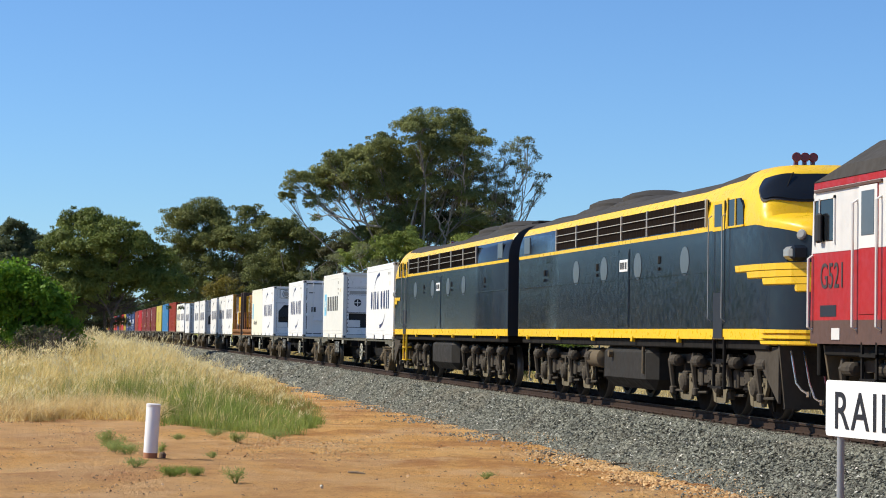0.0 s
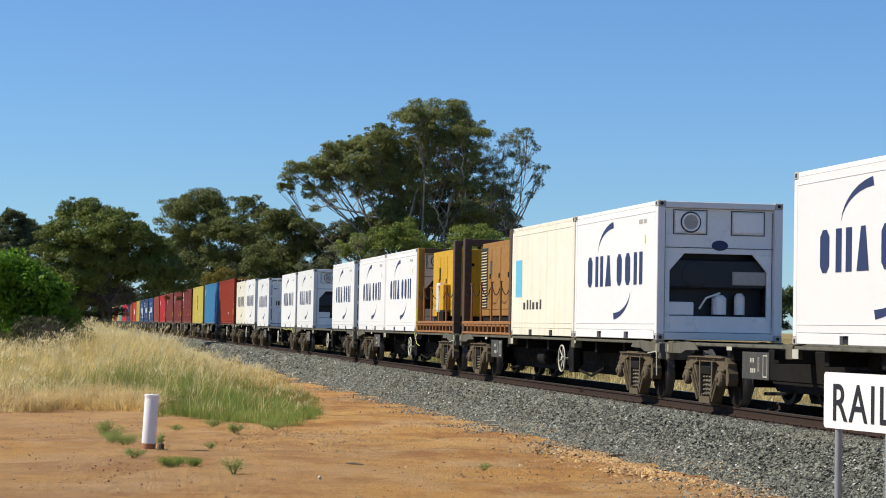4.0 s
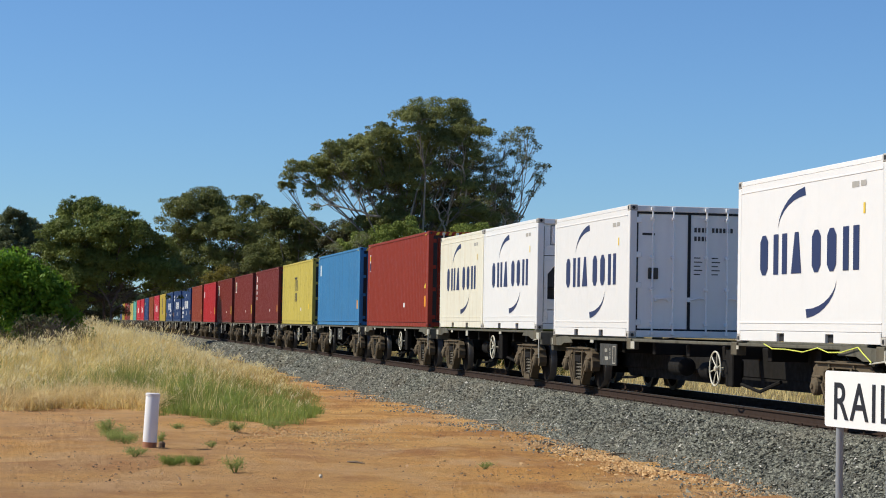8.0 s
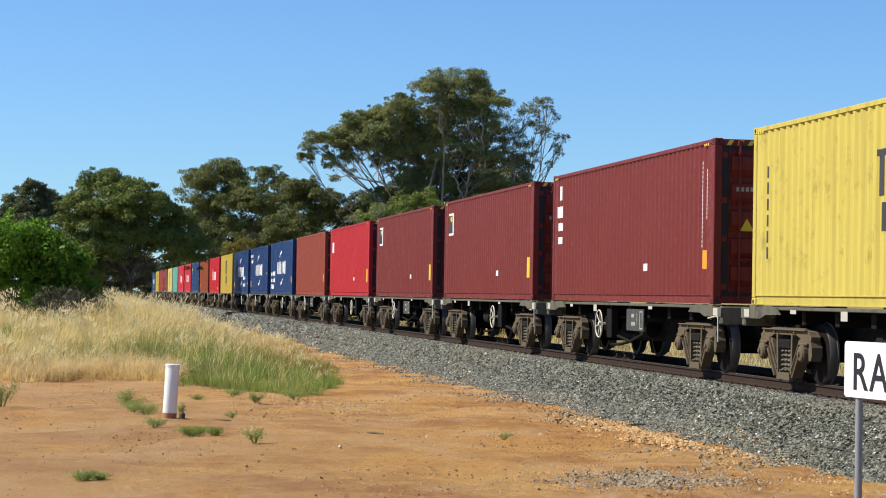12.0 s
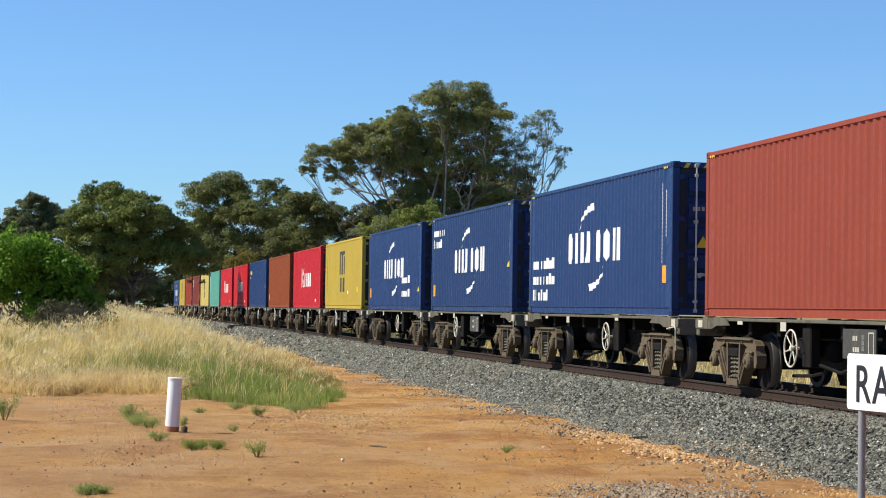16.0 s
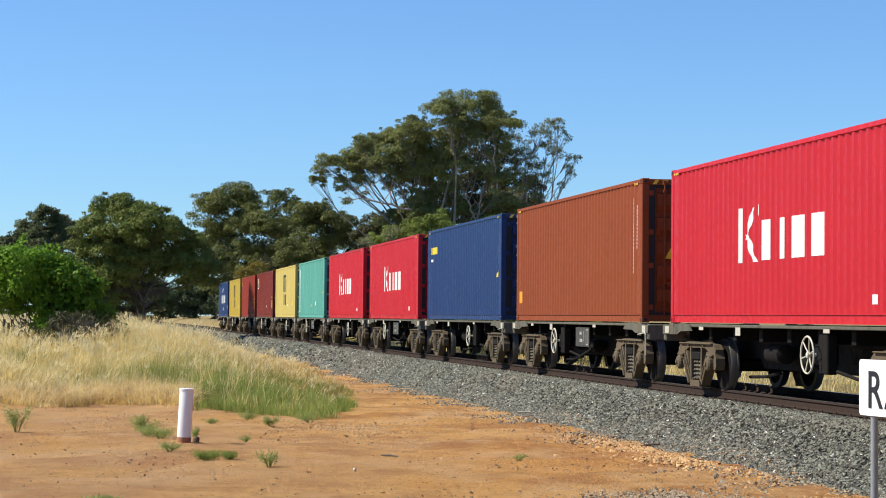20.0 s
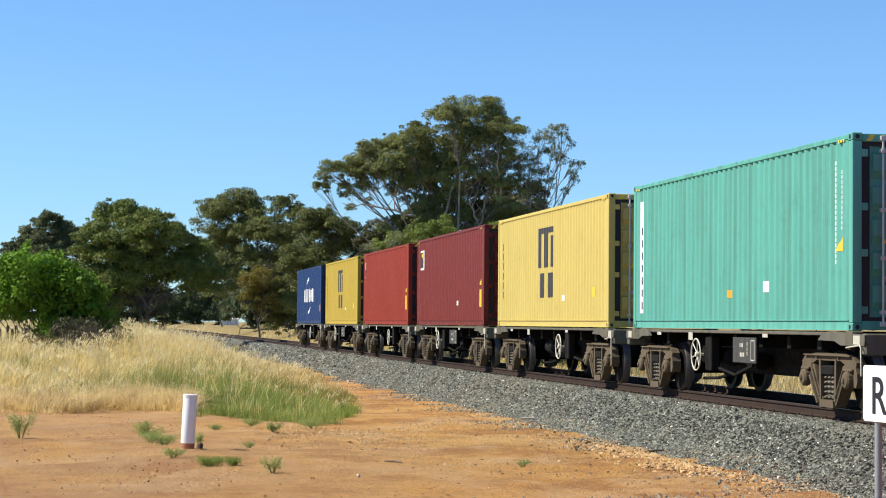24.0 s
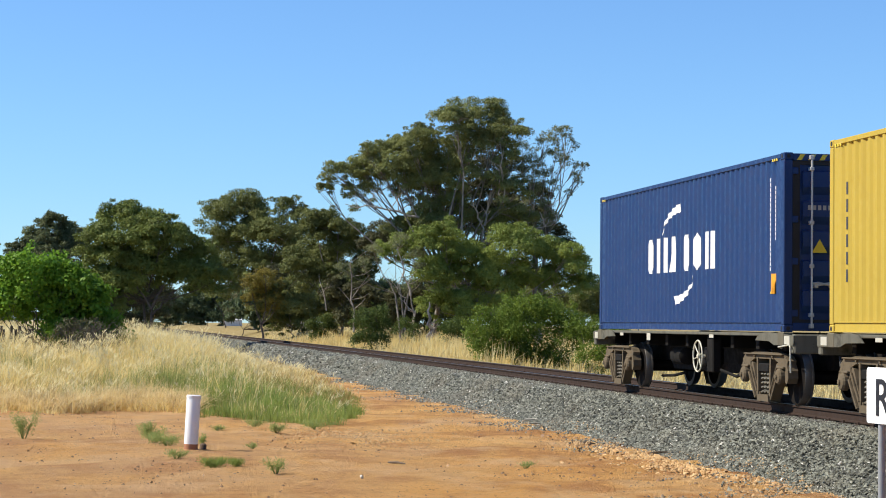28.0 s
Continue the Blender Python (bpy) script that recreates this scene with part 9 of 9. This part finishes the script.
part("plate", Geo().plate(round_, "x", -0.004, 0.0), SIGN_WHITE, sign)
for y in (-0.16, -0.86):
    p_ = part("post", Geo().tube([(0.034, y, 0), (0.034, y, zb + SH - 0.05)], 0.029, 16), GALV, sign, "grey galvanised pipe post", True)
    part("clamp", Geo().box(0.0, 0.07, y - 0.045, y + 0.045, zb + 0.06, zb + 0.09, 0.005).box(0.0, 0.07, y - 0.045, y + 0.045, zb + SH - 0.10, zb + SH - 0.07, 0.005), GALV, p_)
txt = bpy.data.curves.new("sign_text", "FONT")
txt.body, txt.size, txt.extrude, txt.offset, txt.space_character = "RAIL", 0.385, 0.002, 0.002, 1.15
tob = new("sign_text_curve", txt)
bpy.context.view_layer.update()
me = bpy.data.meshes.new_from_object(tob.evaluated_get(bpy.context.evaluated_depsgraph_get()))
bpy.data.objects.remove(tob)
me.name = "lettering"
me.materials.clear()
me.materials.append(SIGN_BLACK)
part("lettering", me, None, sign, "black capitals", at=pose(-0.007, -0.115, zb + 0.062, 90, 0, -90) @ Matrix.Diagonal((0.98, 1.06, 1, 1)))

# an old paling fence by the leafy bush, and the far paddock
TIMBER = paint("grey_old_timber", (0.085, 0.068, 0.052), 0.9, dirt=(0.04, 0.034, 0.028), streaks=0.5)
fx, fy = spot(-15.2, 68.5)
fence = thing("paling_fence", "short run of broken grey timber palings", "fence", at=pose(fx, fy, float(lie(fx, fy))))
for i in range(9):
    part("paling", Geo().box(-0.05, 0.05, -0.02, 0.02, -0.05, 0.95 + 0.14 * math.sin(i * 2.1), 0.01), TIMBER, fence, at=pose(i * 0.13, 0, 0.2, 0, 6 * math.sin(i * 1.7), 0))
part("fence_post", Geo().box(-0.09, 0.09, -0.09, 0.09, -0.2, 1.08, 0.015), TIMBER, fence, at=pose(1.22, 0, 0.1))
part("fence_rail", Geo().box(-0.1, 1.2, 0.021, 0.06, 0.45, 0.52, 0.01), TIMBER, fence, at=pose(0, 0, 0.2))
# dry branches heaped at the foot of the bush
rs = np.random.default_rng(91)
bx0, by0 = spot(-11.7, 66.5)
limb_wood = Geo()
for i in range(26):
    a, rise, reach = rs.uniform(-0.5, 0.9), rs.uniform(0.9, 1.45), rs.uniform(0.7, 1.7)
    way = 1 if i % 4 else -1
    foot = Vector((rs.uniform(-1.0, 0.5), rs.uniform(-0.3, 0.3), 0.1))
    grow_limb(limb_wood, rs, foot, foot + Vector((way * reach * math.cos(a), 0.5 * reach * math.sin(a), rise)), 0.036, 8)
brush = tagged(new("dead_brush", limb_wood.mesh("dead_brush", DARK_BARK)), "heap of dry brown branches in the grass", "branches", kind="stuff")
brush.matrix_basis = pose(bx0, by0, float(lie(bx0, by0)))
hx, hy = spot(-54, 520)
shed = thing("farm_shed", "small white farm shed far away", "shed", at=pose(hx, hy, float(lie(hx, hy))))
part("wall", Geo().box(-2.2, 2.2, -1.5, 1.5, 0, 1.5, 0.02), LOCO_WHITE, shed)
part("roof", Geo().plate([(-1.7, 1.5), (1.7, 1.5), (0, 1.9)], "x", -2.4, 2.4), LOCO_WHITE, shed)
for i in range(7):
    x, y = TRACK_X + 9 + 0.6 * i, 205 + 9 * i
    p_ = thing("paddock_post", "thin pale timber post in the paddock", "post", "paddock posts", at=pose(x, y, float(lie(x, y))))
    part("pole", Geo().tube([(0, 0, -0.1), (0, 0, 1.5)], 0.07, 8), PALE_STICK, p_)

# a beetle that flies past close to the camera
BEETLE_SHELL = plain("dark_green_shell", (0.020, 0.030, 0.010), 0.4)
BEETLE_TAIL = plain("red_brown_belly", (0.10, 0.045, 0.035), 0.6)
BEETLE_WING = plain("pale_wing_film", (0.50, 0.42, 0.33), 0.5)
beetle = thing("flying_beetle", "small dark green beetle in flight with spread wings", "insect")
part("wing_cases", Geo().disc((0, 0, -0.0015), (0, 0, 1), [(0, 0.0008), (0.0003, 0.0011), (0.0022, 0.0012), (0.0042, 0.0011), (0.0050, 0.0006)], 12), BEETLE_SHELL, beetle, "", True)
part("abdomen", Geo().disc((0, 0, -0.0040), (0, 0, 1), [(0, 0.0003), (0.0008, 0.0009), (0.0026, 0.0010)], 12), BEETLE_TAIL, beetle, "red-brown tail", True)
part("head", Geo().disc((0, 0, 0.0033), (0, 0, 1), [(0, 0.0007), (0.0006, 0.0008), (0.0012, 0.0004)], 10), BEETLE_SHELL, beetle, "", True)
for s in (-1, 1):
    part("wing", Geo().plate([(s * 0.0006, 0.0027), (s * 0.0012, 0.0031), (s * 0.0016, 0.0030), (s * 0.0014, 0.0026), (s * 0.0010, 0.0024)], "y", 0.0003, 0.00036), BEETLE_WING, beetle, "thin pale wing")


# a fly that darts through the sky
fly = thing("fly", "tiny dark fly in flight with clear wings", "insect")
part("body", Geo().disc((0, 0, -0.00230), (0, 0, 1), [(0, 0.00029), (0.00072, 0.00101), (0.00216, 0.00115), (0.00317, 0.00079), (0.00360, 0.00086), (0.00446, 0.00058)], 12), BEETLE_SHELL, fly, "", True)
for s in (-1, 1):
    part("wing", Geo().plate([(s * 0.00072, 0.00072), (s * 0.00274, -0.00086), (s * 0.00317, -0.00216), (s * 0.00202, -0.00245), (s * 0.00086, -0.00072)], "y", 0.00022, 0.00026), BEETLE_WING, fly, "thin pale wing")


# ---- what moves ----
def motions():
    high = pose(0.6, -1.5, 3.2, 0, -80, -10)
    walk(beetle, [(0, high), (25.5, high), (25.8, pose(0.155, 0.669, 2.234, 0, -80, -10)), (25.9, pose(0.112, 0.738, 2.174, 0, -75, -10)), (26.0, pose(0.0745, 0.593, 2.1517, 0, 0, -10)),
                  (26.1, pose(0.134, 1.089, 2.1746, 0, 10, -10)), (26.2, pose(0.143, 1.184, 1.965, 0, 20, -10)), (26.6, pose(0.6, -0.6, 1.2, 0, 20, -10)), (28, pose(0.9, -1.8, 1.5, 0, 20, -10))])
    above = pose(0.3, -1.0, 3.4, 0, 130, -10)
    walk(fly, [(0, above), (17.4, above), (17.9, pose(0.1440, 1.7919, 2.4535, 0, 130, -10)), (18.0, pose(0.1823, 1.7884, 2.3494, 0, 130, -10)), (18.1, pose(0.1779, 1.6847, 2.4488, 0, 130, -10)), (18.6, above), (28, above)])
    for entry in MOVERS:
        ob, u, z = entry[:3]
        turn = entry[3] if len(entry) > 3 else 0.0
        side = entry[4] if len(entry) > 4 else 0.0
        walk(ob, [(t, pose(TRACK_X + side, u - travelled(t), RAIL_TOP + z, 0, 0, turn)) for t in (0, 4, 8, 12, 16, 20, 24, 28)])
    ticks = [k / FPS for k in range(int(SECONDS * FPS) + 1)]
    for key, (first, y, r, others) in SPINNERS.items():
        way = key[2] if len(key) == 3 else 1
        walk(first, [(t, pose(0, y, r, way * math.degrees((travelled(t) - travelled(0)) / r) % 360.0)) for t in ticks])
        for w in others:
            data = w.animation_data_create()
            data.action = first.animation_data.action
            data.action_slot = first.animation_data.action_slot


motions()
